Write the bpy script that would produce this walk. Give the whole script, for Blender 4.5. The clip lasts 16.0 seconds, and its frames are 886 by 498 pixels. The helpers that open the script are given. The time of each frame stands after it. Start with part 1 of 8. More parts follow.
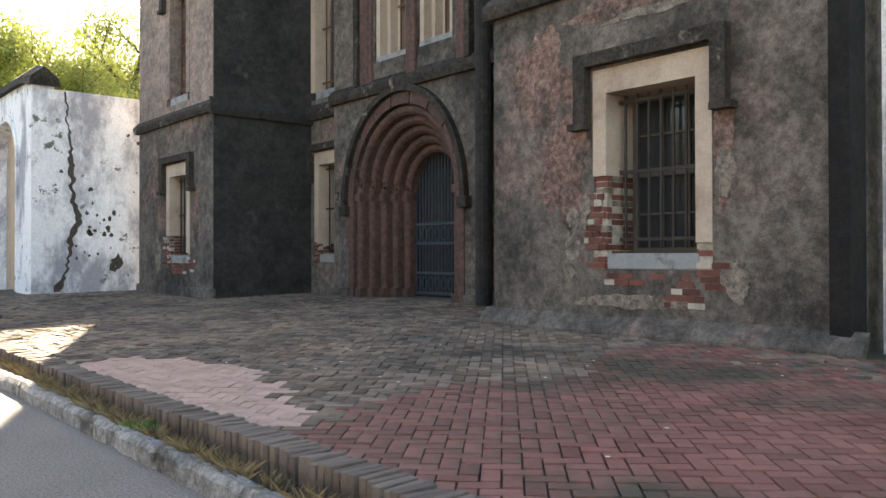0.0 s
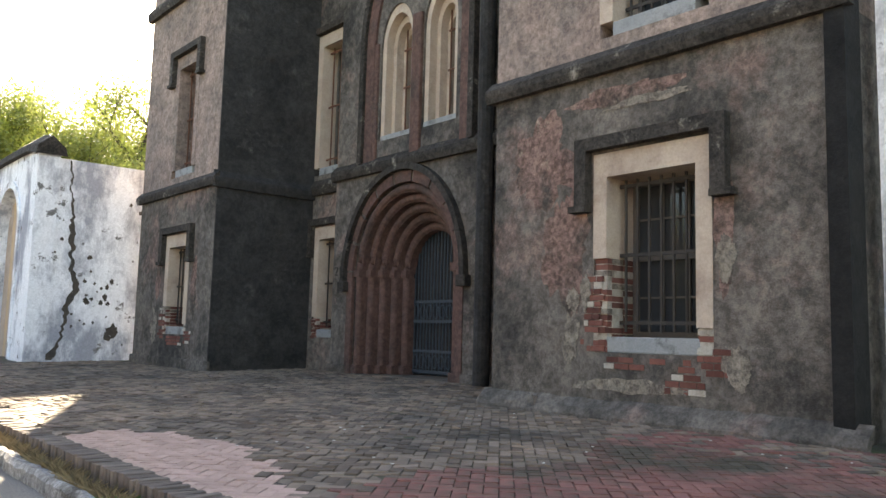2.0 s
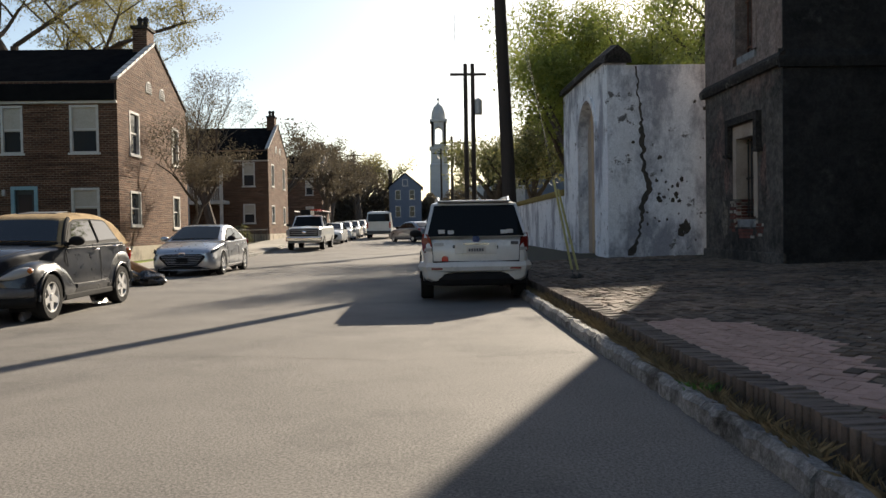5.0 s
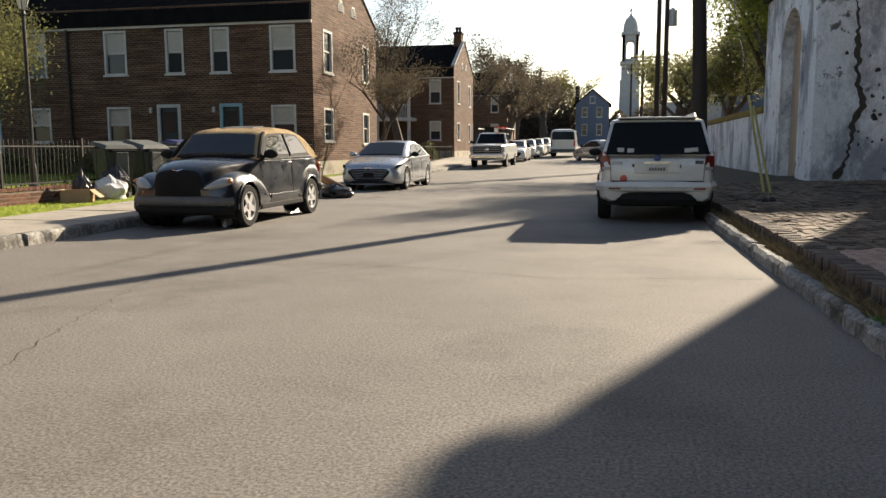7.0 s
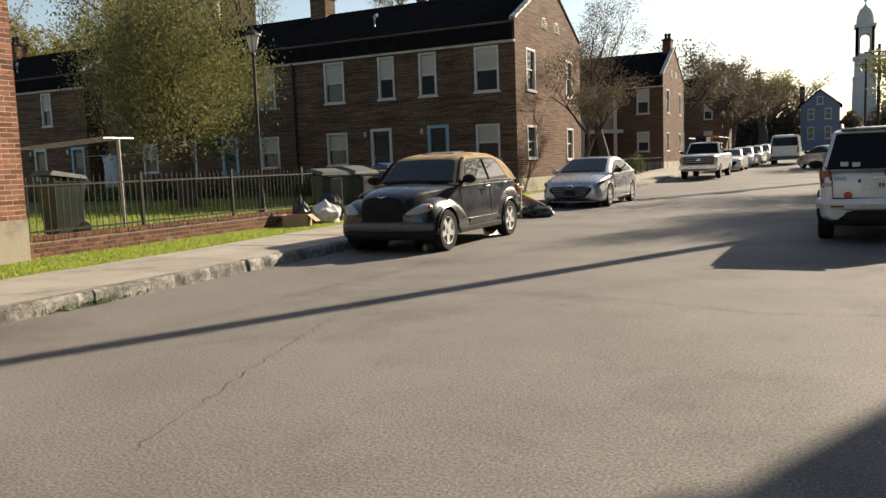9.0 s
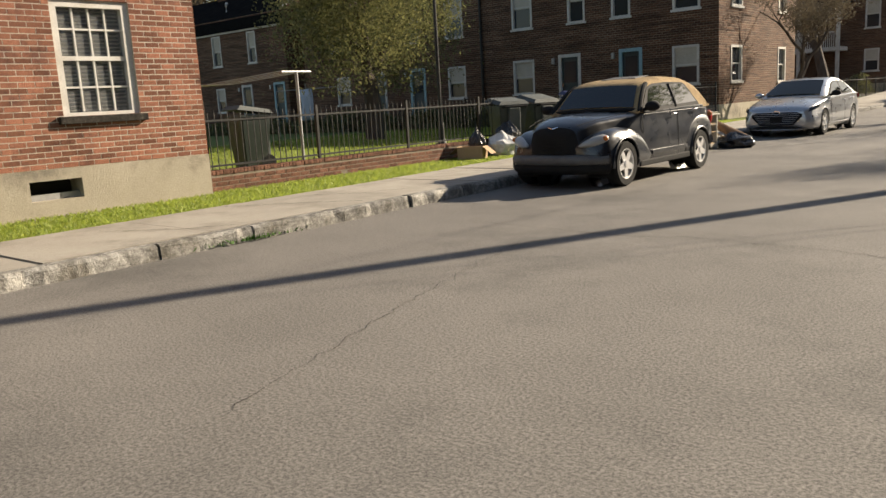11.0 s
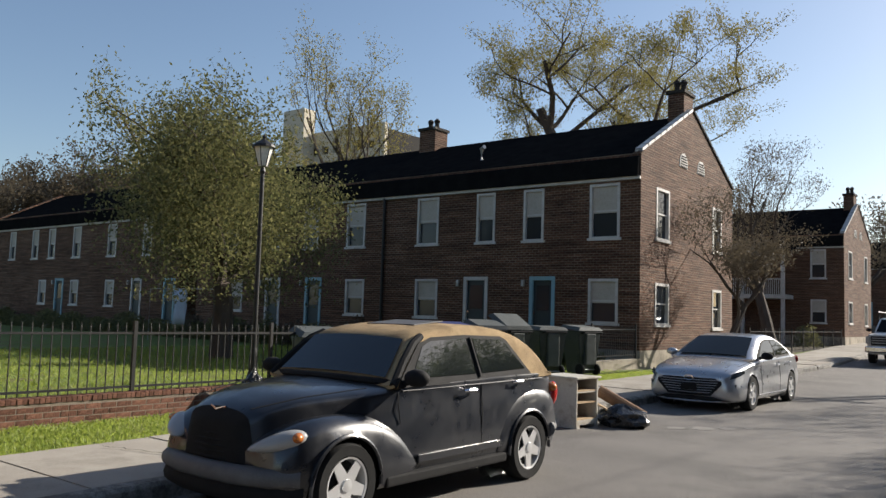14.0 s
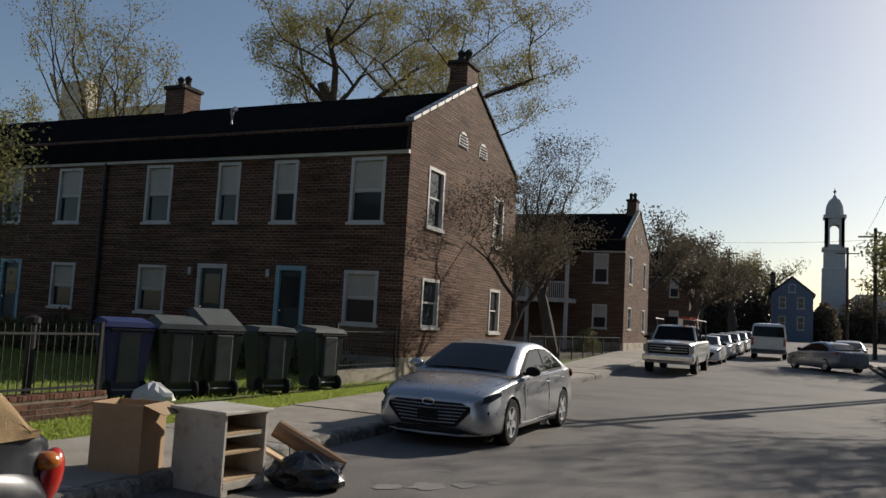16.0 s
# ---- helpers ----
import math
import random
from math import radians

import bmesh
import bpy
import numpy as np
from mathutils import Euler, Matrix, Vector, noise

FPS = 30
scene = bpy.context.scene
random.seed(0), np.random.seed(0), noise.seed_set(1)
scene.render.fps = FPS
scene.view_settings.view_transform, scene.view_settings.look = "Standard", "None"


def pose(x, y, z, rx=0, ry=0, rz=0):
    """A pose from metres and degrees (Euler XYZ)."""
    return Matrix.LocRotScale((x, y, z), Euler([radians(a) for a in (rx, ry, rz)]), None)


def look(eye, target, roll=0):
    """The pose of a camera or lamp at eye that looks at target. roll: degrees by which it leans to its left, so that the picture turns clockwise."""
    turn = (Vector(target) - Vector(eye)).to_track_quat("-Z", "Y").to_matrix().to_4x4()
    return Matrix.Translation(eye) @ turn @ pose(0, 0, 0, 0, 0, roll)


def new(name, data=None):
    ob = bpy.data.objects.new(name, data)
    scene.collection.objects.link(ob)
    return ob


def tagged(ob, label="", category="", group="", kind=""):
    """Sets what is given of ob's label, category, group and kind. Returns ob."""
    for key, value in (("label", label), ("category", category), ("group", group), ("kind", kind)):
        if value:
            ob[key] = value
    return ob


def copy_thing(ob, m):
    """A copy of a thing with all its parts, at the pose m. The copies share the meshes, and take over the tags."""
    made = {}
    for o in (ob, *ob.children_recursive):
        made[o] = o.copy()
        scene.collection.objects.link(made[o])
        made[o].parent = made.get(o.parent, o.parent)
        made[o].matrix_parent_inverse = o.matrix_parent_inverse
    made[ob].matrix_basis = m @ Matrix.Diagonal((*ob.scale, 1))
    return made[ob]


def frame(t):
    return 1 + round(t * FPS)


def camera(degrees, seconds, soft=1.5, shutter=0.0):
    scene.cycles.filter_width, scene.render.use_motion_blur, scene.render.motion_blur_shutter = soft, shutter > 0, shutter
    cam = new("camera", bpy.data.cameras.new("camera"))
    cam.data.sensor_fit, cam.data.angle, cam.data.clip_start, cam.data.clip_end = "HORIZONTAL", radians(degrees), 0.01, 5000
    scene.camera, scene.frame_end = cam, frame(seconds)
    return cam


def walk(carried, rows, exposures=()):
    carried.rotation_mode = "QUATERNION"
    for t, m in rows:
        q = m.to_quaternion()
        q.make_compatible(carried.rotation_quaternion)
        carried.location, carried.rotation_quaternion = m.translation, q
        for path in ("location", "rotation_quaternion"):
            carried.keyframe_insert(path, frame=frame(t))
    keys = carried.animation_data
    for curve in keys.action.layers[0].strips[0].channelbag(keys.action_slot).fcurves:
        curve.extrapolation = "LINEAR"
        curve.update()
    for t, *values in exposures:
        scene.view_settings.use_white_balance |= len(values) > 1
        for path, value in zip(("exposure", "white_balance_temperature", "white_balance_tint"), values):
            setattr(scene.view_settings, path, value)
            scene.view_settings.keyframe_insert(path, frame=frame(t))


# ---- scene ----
cam = camera(58.0, 16.0)
PATH = [
    (0, (0.057, 0.126, 1.269), (1.36, 1.643, 1.287), -0.1),
    (0.5, (0.083, 0.17, 1.302), (1.39, 1.675, 1.464), -0.1),
    (1, (0.055, 0.147, 1.304), (1.354, 1.649, 1.548), 0.6),
    (1.5, (0.037, 0.156, 1.3), (1.328, 1.66, 1.575), 1.3),
    (2, (0.071, 0.169, 1.271), (1.369, 1.676, 1.484), 1.5),
    (2.5, (0.099, 0.21, 1.257), (1.372, 1.747, 1.38), 1.4),
    (3, (0.144, 0.254, 1.248), (1.313, 1.876, 1.307), 1.3),
    (3.5, (0.136, 0.359, 1.232), (1.1, 2.11, 1.259), 1.3),
    (4, (0.143, 0.398, 1.214), (0.852, 2.268, 1.185), 2.1),
    (4.5, (0.168, 0.304, 1.219), (0.586, 2.258, 1.138), 0.6),
    (5, (0.197, 0.388, 1.199), (0.249, 2.387, 1.147), -0.9),
    (5.2, (0.202, 0.379, 1.199), (0.112, 2.377, 1.162), -0.9),
    (7.3, (0.377, 0.438, 1.174), (-0.115, 2.351, 0.862), -1.7),
    (7.5, (0.416, 0.442, 1.191), (-0.174, 2.324, 0.857), -3.5),
    (8, (0.563, 0.448, 1.204), (-0.081, 2.322, 0.931), -3.0),
    (8.5, (0.543, 0.472, 1.241), (-0.163, 2.334, 1.059), -0.7),
    (9, (0.473, 0.557, 1.334), (-0.417, 2.336, 1.125), -2.1),
    (9.5, (0.46, 0.583, 1.321), (-0.584, 2.259, 1.003), -5.3),
    (10, (0.486, 0.719, 1.242), (-0.673, 2.295, 0.828), -6.7),
    (10.2, (0.512, 0.79, 1.237), (-0.687, 2.337, 0.828), -6.7),
    (12.3, (0.071, 3.455, 1.516), (-1.281, 4.918, 1.338), 1.6),
    (12.5, (0.04, 3.93, 1.523), (-1.287, 5.419, 1.385), 2.0),
    (13, (-0.136, 4.961, 1.568), (-1.443, 6.476, 1.555), 2.2),
    (13.5, (-0.384, 6.066, 1.628), (-1.66, 7.602, 1.738), 1.4),
    (14, (-0.684, 7.256, 1.642), (-1.909, 8.829, 1.803), 1.8),
    (14.5, (-0.996, 8.468, 1.644), (-2.139, 10.099, 1.819), 2.4),
    (15, (-1.21, 9.601, 1.685), (-2.195, 11.333, 1.861), 2.6),
    (15.5, (-1.482, 10.763, 1.678), (-2.343, 12.559, 1.859), 2.9),
    (16, (-1.718, 12.009, 1.684), (-2.528, 13.829, 1.864), 3.1),
]
EXPOSURES = [(0.0, 3.25, 8450, 11), (2.5, 3.3, 8100, 11), (3.0, 3.4, 7900, 11), (3.5, 2.65, 7700, 11), (4.0, 1.75, 7050, 10), (4.5, 1.4, 7000, 11), (5.0, 1.0, 7300, 11), (7.5, 1.25, 7700, 11), (9.0, 1.05, 7700, 11), (12.5, 1.0, 7400, 11), (13.3, 0.93, 6850, 11), (14.0, 0.78, 6500, 11), (15.0, 0.4, 6550, 11), (16.0, 0.05, 6600, 11)]
walk(cam, [(t, look(eye, target, roll)) for t, eye, target, roll in PATH], EXPOSURES)

# ---- light ----
SUN_AZ, SUN_EL = radians(23.4), radians(26.0)
TO_SUN = Vector((math.sin(SUN_AZ) * math.cos(SUN_EL), math.cos(SUN_AZ) * math.cos(SUN_EL), math.sin(SUN_EL)))
world = bpy.data.worlds.new("world")
scene.world = world
world.use_nodes = True
wn = world.node_tree
sky = wn.nodes.new("ShaderNodeTexSky")
sky.sky_type, sky.sun_disc = "NISHITA", False
sky.sun_elevation, sky.sun_rotation = SUN_EL, SUN_AZ
sky.air_density, sky.dust_density, sky.ozone_density = 1.0, 0.8, 1.6
wn.links.new(sky.outputs[0], wn.nodes["Background"].inputs[0])
wn.nodes["Background"].inputs[1].default_value = 0.08
sun_data = bpy.data.lights.new("sun", "SUN")
sun_data.energy, sun_data.angle, sun_data.color = 5.0, radians(0.5), (1.0, 0.93, 0.82)
sun = new("sun", sun_data)
sun.matrix_world = look(TO_SUN * 200, (0, 0, 0))


# ---- materials ----
def nodes_of(name):
    m = bpy.data.materials.new(name)
    m.use_nodes = True
    return m, m.node_tree, m.node_tree.nodes["Principled BSDF"]


def link(tree, a, b):
    tree.links.new(a, b)


def noise_node(tree, coord, scale, detail=5.0, rough=0.6, stretch=None):
    n = tree.nodes.new("ShaderNodeTexNoise")
    n.inputs["Scale"].default_value, n.inputs["Detail"].default_value, n.inputs["Roughness"].default_value = scale, detail, rough
    if stretch:
        mp = tree.nodes.new("ShaderNodeMapping")
        mp.inputs["Scale"].default_value = stretch
        link(tree, coord, mp.inputs[0])
        coord = mp.outputs[0]
    link(tree, coord, n.inputs["Vector"])
    return n.outputs["Fac"]


def ramp(tree, fac, lo, hi, a=0.0, b=1.0):
    n = tree.nodes.new("ShaderNodeMapRange")
    n.inputs[1].default_value, n.inputs[2].default_value, n.inputs[3].default_value, n.inputs[4].default_value = lo, hi, a, b
    link(tree, fac, n.inputs[0])
    return n.outputs[0]


def mix(tree, fac, a, b, blend="MIX"):
    n = tree.nodes.new("ShaderNodeMix")
    n.data_type, n.blend_type = "RGBA", blend
    if isinstance(fac, float):
        n.inputs[0].default_value = fac
    else:
        link(tree, fac, n.inputs[0])
    for slot, v in ((6, a), (7, b)):
        if isinstance(v, tuple):
            n.inputs[slot].default_value = (*v, 1)
        else:
            link(tree, v, n.inputs[slot])
    return n.outputs[2]


def bump(tree, bsdf, height, strength, dist=0.02):
    n = tree.nodes.new("ShaderNodeBump")
    n.inputs["Strength"].default_value, n.inputs["Distance"].default_value = strength, dist
    link(tree, height, n.inputs["Height"])
    link(tree, n.outputs[0], bsdf.inputs["Normal"])


def coords(tree):
    return tree.nodes.new("ShaderNodeTexCoord").outputs["Object"]


def surface(name, a, b, scale=3.0, fine=40.0, rough=0.8, metal=0.0, relief=0.3, stain=None, stain_scale=0.6, stain_at=(0.5, 0.65),
            stretch=None, random_tint=0.0, coat=0.0, dist=0.02, stain2=None, stain2_scale=2.0, stain2_at=(0.55, 0.7), speck=0.0, speck_scale=9.0):
    """Two-scale mottled surface with grain relief and up to two kinds of stain."""
    m, t, bs = nodes_of(name)
    co = coords(t)
    big = noise_node(t, co, scale, 6, 0.65, stretch)
    grain = noise_node(t, co, fine, 4, 0.7)
    col = mix(t, ramp(t, big, 0.3, 0.7), a, b)
    if stain:
        col = mix(t, ramp(t, noise_node(t, co, stain_scale, 8, 0.7, stretch), *stain_at), col, stain)
    if stain2:
        col = mix(t, ramp(t, noise_node(t, co, stain2_scale, 8, 0.7), *stain2_at), col, stain2)
    g = t.nodes.new("ShaderNodeMix")
    g.data_type, g.blend_type = "RGBA", "MULTIPLY"
    g.inputs[0].default_value = 0.5
    link(t, col, g.inputs[6])
    link(t, ramp(t, grain, 0.2, 0.8, 0.55, 1.3), g.inputs[7])
    col = g.outputs[2]
    if speck:
        sp = ramp(t, noise_node(t, co, speck_scale, 10, 0.85), 0.42, 0.6)
        col = mix(t, 1.0, col, ramp(t, sp, 0, 1, 1 - speck, 1 + speck * 0.5), "MULTIPLY")
    if random_tint:
        info = t.nodes.new("ShaderNodeObjectInfo")
        geo = t.nodes.new("ShaderNodeNewGeometry")
        add = t.nodes.new("ShaderNodeMath")
        add.operation = "ADD"
        link(t, info.outputs["Random"], add.inputs[0])
        link(t, geo.outputs["Random Per Island"], add.inputs[1])
        fr = t.nodes.new("ShaderNodeMath")
        fr.operation = "FRACT"
        link(t, add.outputs[0], fr.inputs[0])
        col = mix(t, 1.0, col, ramp(t, fr.outputs[0], 0, 1, 1 - random_tint, 1 + random_tint), "MULTIPLY")
    link(t, col, bs.inputs["Base Color"])
    link(t, ramp(t, grain, 0.2, 0.8, max(rough - 0.12, 0.02), min(rough + 0.12, 1)), bs.inputs["Roughness"])
    bs.inputs["Metallic"].default_value = metal
    bs.inputs["Coat Weight"].default_value = coat
    if rough >= 0.8:
        bs.inputs["Specular IOR Level"].default_value = 0.2
    if relief:
        bump(t, bs, grain, relief, dist)
    return m


def brick_mat(name, a, b, mortar, bw=0.21, bh=0.075, dark=None):
    """Running-bond brick for walls that stay far off; works on walls along x or y."""
    m, t, bs = nodes_of(name)
    co = coords(t)
    sep = t.nodes.new("ShaderNodeSeparateXYZ")
    link(t, co, sep.inputs[0])
    add = t.nodes.new("ShaderNodeMath")
    link(t, sep.outputs[0], add.inputs[0])
    link(t, sep.outputs[1], add.inputs[1])
    com = t.nodes.new("ShaderNodeCombineXYZ")
    link(t, add.outputs[0], com.inputs[0])
    link(t, sep.outputs[2], com.inputs[1])
    br = t.nodes.new("ShaderNodeTexBrick")
    link(t, com.outputs[0], br.inputs["Vector"])
    br.inputs["Scale"].default_value = 1.0
    br.inputs["Brick Width"].default_value, br.inputs["Row Height"].default_value = bw, bh
    br.inputs["Mortar Size"].default_value, br.inputs["Mortar Smooth"].default_value = 0.014, 0.15
    br.inputs["Color1"].default_value, br.inputs["Color2"].default_value, br.inputs["Mortar"].default_value = (*a, 1), (*b, 1), (*mortar, 1)
    col = mix(t, ramp(t, noise_node(t, co, 0.7, 6), 0.4, 0.75, 0, 0.55), br.outputs["Color"], dark or tuple(v * 0.5 for v in a))
    col = mix(t, 1.0, col, ramp(t, noise_node(t, co, 12, 4), 0.2, 0.8, 0.65, 1.25), "MULTIPLY")
    # raking light on uneven courses put into the colour as pale and dark streaks
    course = noise_node(t, co, 1.0, 3, 0.7, (0.8, 0.8, 15.0))
    col = mix(t, 1.0, col, ramp(t, course, 0.36, 0.64, 0.55, 1.4), "MULTIPLY")
    link(t, col, bs.inputs["Base Color"])
    bs.inputs["Roughness"].default_value = 0.88
    bs.inputs["Specular IOR Level"].default_value = 0.2
    inv = ramp(t, br.outputs["Fac"], 0, 1, 1, 0)
    bump(t, bs, inv, 1.0, 0.02)
    return m


def glass_mat(name, tint, rough=0.03, alpha_mix=0.25):
    """Tinted pane: a dark glossy sheet that lets some light through."""
    m, t, bs = nodes_of(name)
    bs.inputs["Base Color"].default_value = (*tint, 1)
    bs.inputs["Roughness"].default_value = rough
    bs.inputs["IOR"].default_value = 1.5
    bs.inputs["Transmission Weight"].default_value = alpha_mix
    return m


def paint(name, c, metal=0.0, rough=0.35, coat=0.6, dirt=(0.2, 0.18, 0.15), dirt_amount=0.25):
    m, t, bs = nodes_of(name)
    co = coords(t)
    d = ramp(t, noise_node(t, co, 2.5, 7, 0.7), 0.45, 0.85, 0, dirt_amount)
    link(t, mix(t, d, c, dirt), bs.inputs["Base Color"])
    bs.inputs["Metallic"].default_value = metal
    link(t, ramp(t, noise_node(t, co, 6, 5), 0.3, 0.8, rough * 0.8, rough * 1.5), bs.inputs["Roughness"])
    bs.inputs["Coat Weight"].default_value, bs.inputs["Coat Roughness"].default_value = coat, 0.06
    return m


ASPHALT = surface("asphalt", (0.185, 0.172, 0.157), (0.25, 0.232, 0.211), 0.5, 100, 0.85, relief=0.35, stain=(0.11, 0.104, 0.097), stain_scale=0.35, stain_at=(0.5, 0.75), dist=0.006, stain2=(0.28, 0.262, 0.24), stain2_scale=0.9, stain2_at=(0.6, 0.85), speck=0.62, speck_scale=58.0)
EARTH = surface("earth", (0.10, 0.085, 0.06), (0.14, 0.12, 0.08), 0.3, 20, 0.95)
CONCRETE = surface("pavement_concrete", (0.30, 0.27, 0.23), (0.38, 0.35, 0.30), 1.2, 60, 0.9, relief=0.35, stain=(0.2, 0.18, 0.15), stain_scale=1.0, stain_at=(0.5, 0.75), random_tint=0.08)
GRANITE = surface("grey_granite_kerb", (0.24, 0.24, 0.24), (0.42, 0.42, 0.41), 6, 60, 0.85, relief=0.8, stain=(0.10, 0.095, 0.085), stain_scale=3.0, stain_at=(0.48, 0.64), random_tint=0.15, speck=0.5, speck_scale=18.0)
KERB = surface("kerb_stone", (0.2, 0.19, 0.175), (0.4, 0.385, 0.35), 5, 35, 0.9, relief=0.9, speck=0.5, stain=(0.15, 0.135, 0.112), stain_scale=2.8, stain_at=(0.48, 0.66), random_tint=0.12)
PAVER = surface("brick_paver", (0.18, 0.078, 0.066), (0.24, 0.112, 0.094), 2.0, 30, 0.85, relief=0.4, stain=(0.078, 0.066, 0.05), stain_scale=0.38, stain_at=(0.46, 0.58), random_tint=0.22)
OLD_PAVER = surface("worn_brick_paver", (0.155, 0.122, 0.095), (0.225, 0.165, 0.128), 1.6, 30, 0.88, relief=0.5, stain=(0.08, 0.07, 0.06), stain_scale=0.9, stain_at=(0.45, 0.65), random_tint=0.42)
SAND = surface("joint_dirt", (0.05, 0.043, 0.035), (0.08, 0.068, 0.055), 4, 40, 0.95, stain=(0.06, 0.075, 0.035), stain_scale=1.1)
STUCCO = surface("dark_weathered_stucco", (0.115, 0.102, 0.089), (0.19, 0.163, 0.14), 0.9, 45, 0.92, relief=0.8, stain=(0.05, 0.046, 0.042), stain_scale=0.4, stain_at=(0.46, 0.6), stain2=(0.27, 0.18, 0.152), stain2_scale=0.6, stain2_at=(0.54, 0.68), dist=0.02, speck=0.5, speck_scale=6.0)
# Near-black colour for the narrow strip at the bay's corner.
NEAR_BLACK = surface("near_black_edge", (0.010, 0.010, 0.010), (0.024, 0.023, 0.022), 2.0, 30, 0.95, relief=0.6, speck=0.3)
PINK_STUCCO = surface("pink_limewashed_stucco", (0.20, 0.12, 0.10), (0.27, 0.175, 0.145), 1.5, 30, 0.92, relief=0.9, stain=(0.085, 0.07, 0.06), stain_scale=1.3, stain_at=(0.46, 0.6), stain2=(0.34, 0.27, 0.21), stain2_scale=2.2, stain2_at=(0.6, 0.68), dist=0.02, speck=0.6, speck_scale=12.0)
LIME = surface("pale_lime_plaster", (0.20, 0.172, 0.14), (0.27, 0.232, 0.19), 3, 35, 0.92, relief=0.6, stain=(0.12, 0.10, 0.085), stain_scale=3, speck=0.6, speck_scale=9.0)
STUCCO_PALE = surface("pale_pink_stucco", (0.25, 0.182, 0.155), (0.33, 0.25, 0.212), 1.1, 22, 0.92, relief=0.5, speck=0.45, speck_scale=6.0, stain=(0.16, 0.135, 0.12), stain_scale=0.9, stain_at=(0.45, 0.7))
# Much darker stucco for the court-facing sides and their ledges.
DARK_STUCCO = surface("near_black_stucco", (0.026, 0.025, 0.025), (0.055, 0.053, 0.051), 1.2, 26, 0.92, relief=0.7, stain=(0.10, 0.095, 0.09), stain_scale=1.6, stain_at=(0.6, 0.75), dist=0.03, speck=0.35, speck_scale=6.0)
MOULD = surface("blackened_moulding", (0.03, 0.027, 0.024), (0.065, 0.055, 0.047), 2.2, 24, 0.92, relief=0.6, stain=(0.24, 0.215, 0.18), stain_scale=1.9, stain_at=(0.58, 0.66), speck=0.6)
BUFF = surface("buff_stone", (0.38, 0.30, 0.24), (0.48, 0.395, 0.32), 2.2, 30, 0.9, relief=0.35, stain=(0.24, 0.17, 0.14), stain_scale=1.2, stain_at=(0.55, 0.75))
BROWNSTONE = surface("red_brownstone", (0.10, 0.06, 0.05), (0.145, 0.083, 0.07), 1.8, 30, 0.9, relief=0.5, speck=0.35, stain=(0.065, 0.05, 0.045), stain_scale=1.3, stain_at=(0.48, 0.7))
SILL = surface("grey_granite_sill", (0.22, 0.23, 0.235), (0.32, 0.33, 0.33), 3, 45, 0.85, relief=0.6, stain=(0.12, 0.12, 0.12), stain_scale=3)
WHITEWASH = surface("peeling_whitewash", (0.78, 0.80, 0.83), (0.85, 0.86, 0.88), 1.0, 25, 0.92, relief=0.35, stain=(0.34, 0.35, 0.39), stain_scale=0.8, stain_at=(0.48, 0.6), stain2=(0.17, 0.165, 0.16), stain2_scale=2.2, stain2_at=(0.6, 0.64), stretch=(1, 1, 0.5), speck=0.12)
CRACK = surface("exposed_dark_rubble", (0.05, 0.045, 0.04), (0.10, 0.085, 0.07), 8, 40, 0.95, relief=0.8)
OLD_BRICK = surface("exposed_old_brick", (0.115, 0.044, 0.036), (0.17, 0.072, 0.056), 5, 45, 0.9, relief=0.5, random_tint=0.35)
MORTAR = surface("lime_mortar", (0.36, 0.32, 0.27), (0.46, 0.42, 0.36), 5, 45, 0.95, relief=0.6, stain=(0.2, 0.17, 0.14), stain_scale=3)
IRON = surface("rusty_black_iron", (0.025, 0.022, 0.02), (0.05, 0.042, 0.036), 8, 60, 0.65, metal=0.4, relief=0.2)
RUST = surface("rust", (0.16, 0.075, 0.05), (0.10, 0.05, 0.035), 8, 60, 0.8, relief=0.3)
GATE_BLUE = surface("dark_blue_iron", (0.028, 0.04, 0.05), (0.045, 0.06, 0.074), 5, 50, 0.6, metal=0.2, relief=0.2)
# Near-black colour, also for roofs; on sheets behind openings it paints unlit depth.
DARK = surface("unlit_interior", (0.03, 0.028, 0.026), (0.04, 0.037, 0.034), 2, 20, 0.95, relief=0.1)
BRICK_HOUSE = brick_mat("brown_red_brick", (0.15, 0.072, 0.043), (0.085, 0.04, 0.027), (0.21, 0.155, 0.11), 0.23, 0.085)
BRICK_CORNER = surface("red_wall_brick", (0.21, 0.085, 0.055), (0.28, 0.125, 0.08), 4, 45, 0.9, relief=0.5, stain=(0.13, 0.06, 0.045), stain_scale=2.5, random_tint=0.42)
LOW_BRICK = surface("weathered_brown_brick", (0.15, 0.07, 0.048), (0.215, 0.105, 0.07), 3, 45, 0.9, relief=0.6, stain=(0.085, 0.06, 0.048), stain_scale=1.2, stain_at=(0.46, 0.62), random_tint=0.35, speck=0.4)
OLD_MORTAR = surface("dirty_mortar", (0.20, 0.165, 0.13), (0.27, 0.225, 0.18), 6, 60, 0.95, relief=0.4)
BRICK_MORTAR = surface("grey_mortar", (0.46, 0.40, 0.33), (0.54, 0.48, 0.41), 6, 60, 0.95, relief=0.4)
PLINTH = surface("cement_plinth", (0.34, 0.30, 0.235), (0.42, 0.37, 0.295), 1.3, 40, 0.9, relief=0.3, stain=(0.2, 0.175, 0.14), stain_scale=1.0)
ROOF = surface("dark_shingles", (0.008, 0.008, 0.009), (0.015, 0.015, 0.015), 2.2, 30, 0.95, relief=0.5)
ROOF.node_tree.nodes["Principled BSDF"].inputs["Specular IOR Level"].default_value = 0.0
TRIM = surface("white_painted_wood", (0.50, 0.48, 0.45), (0.60, 0.58, 0.54), 3, 40, 0.6, relief=0.1, stain=(0.45, 0.42, 0.38), stain_scale=2)
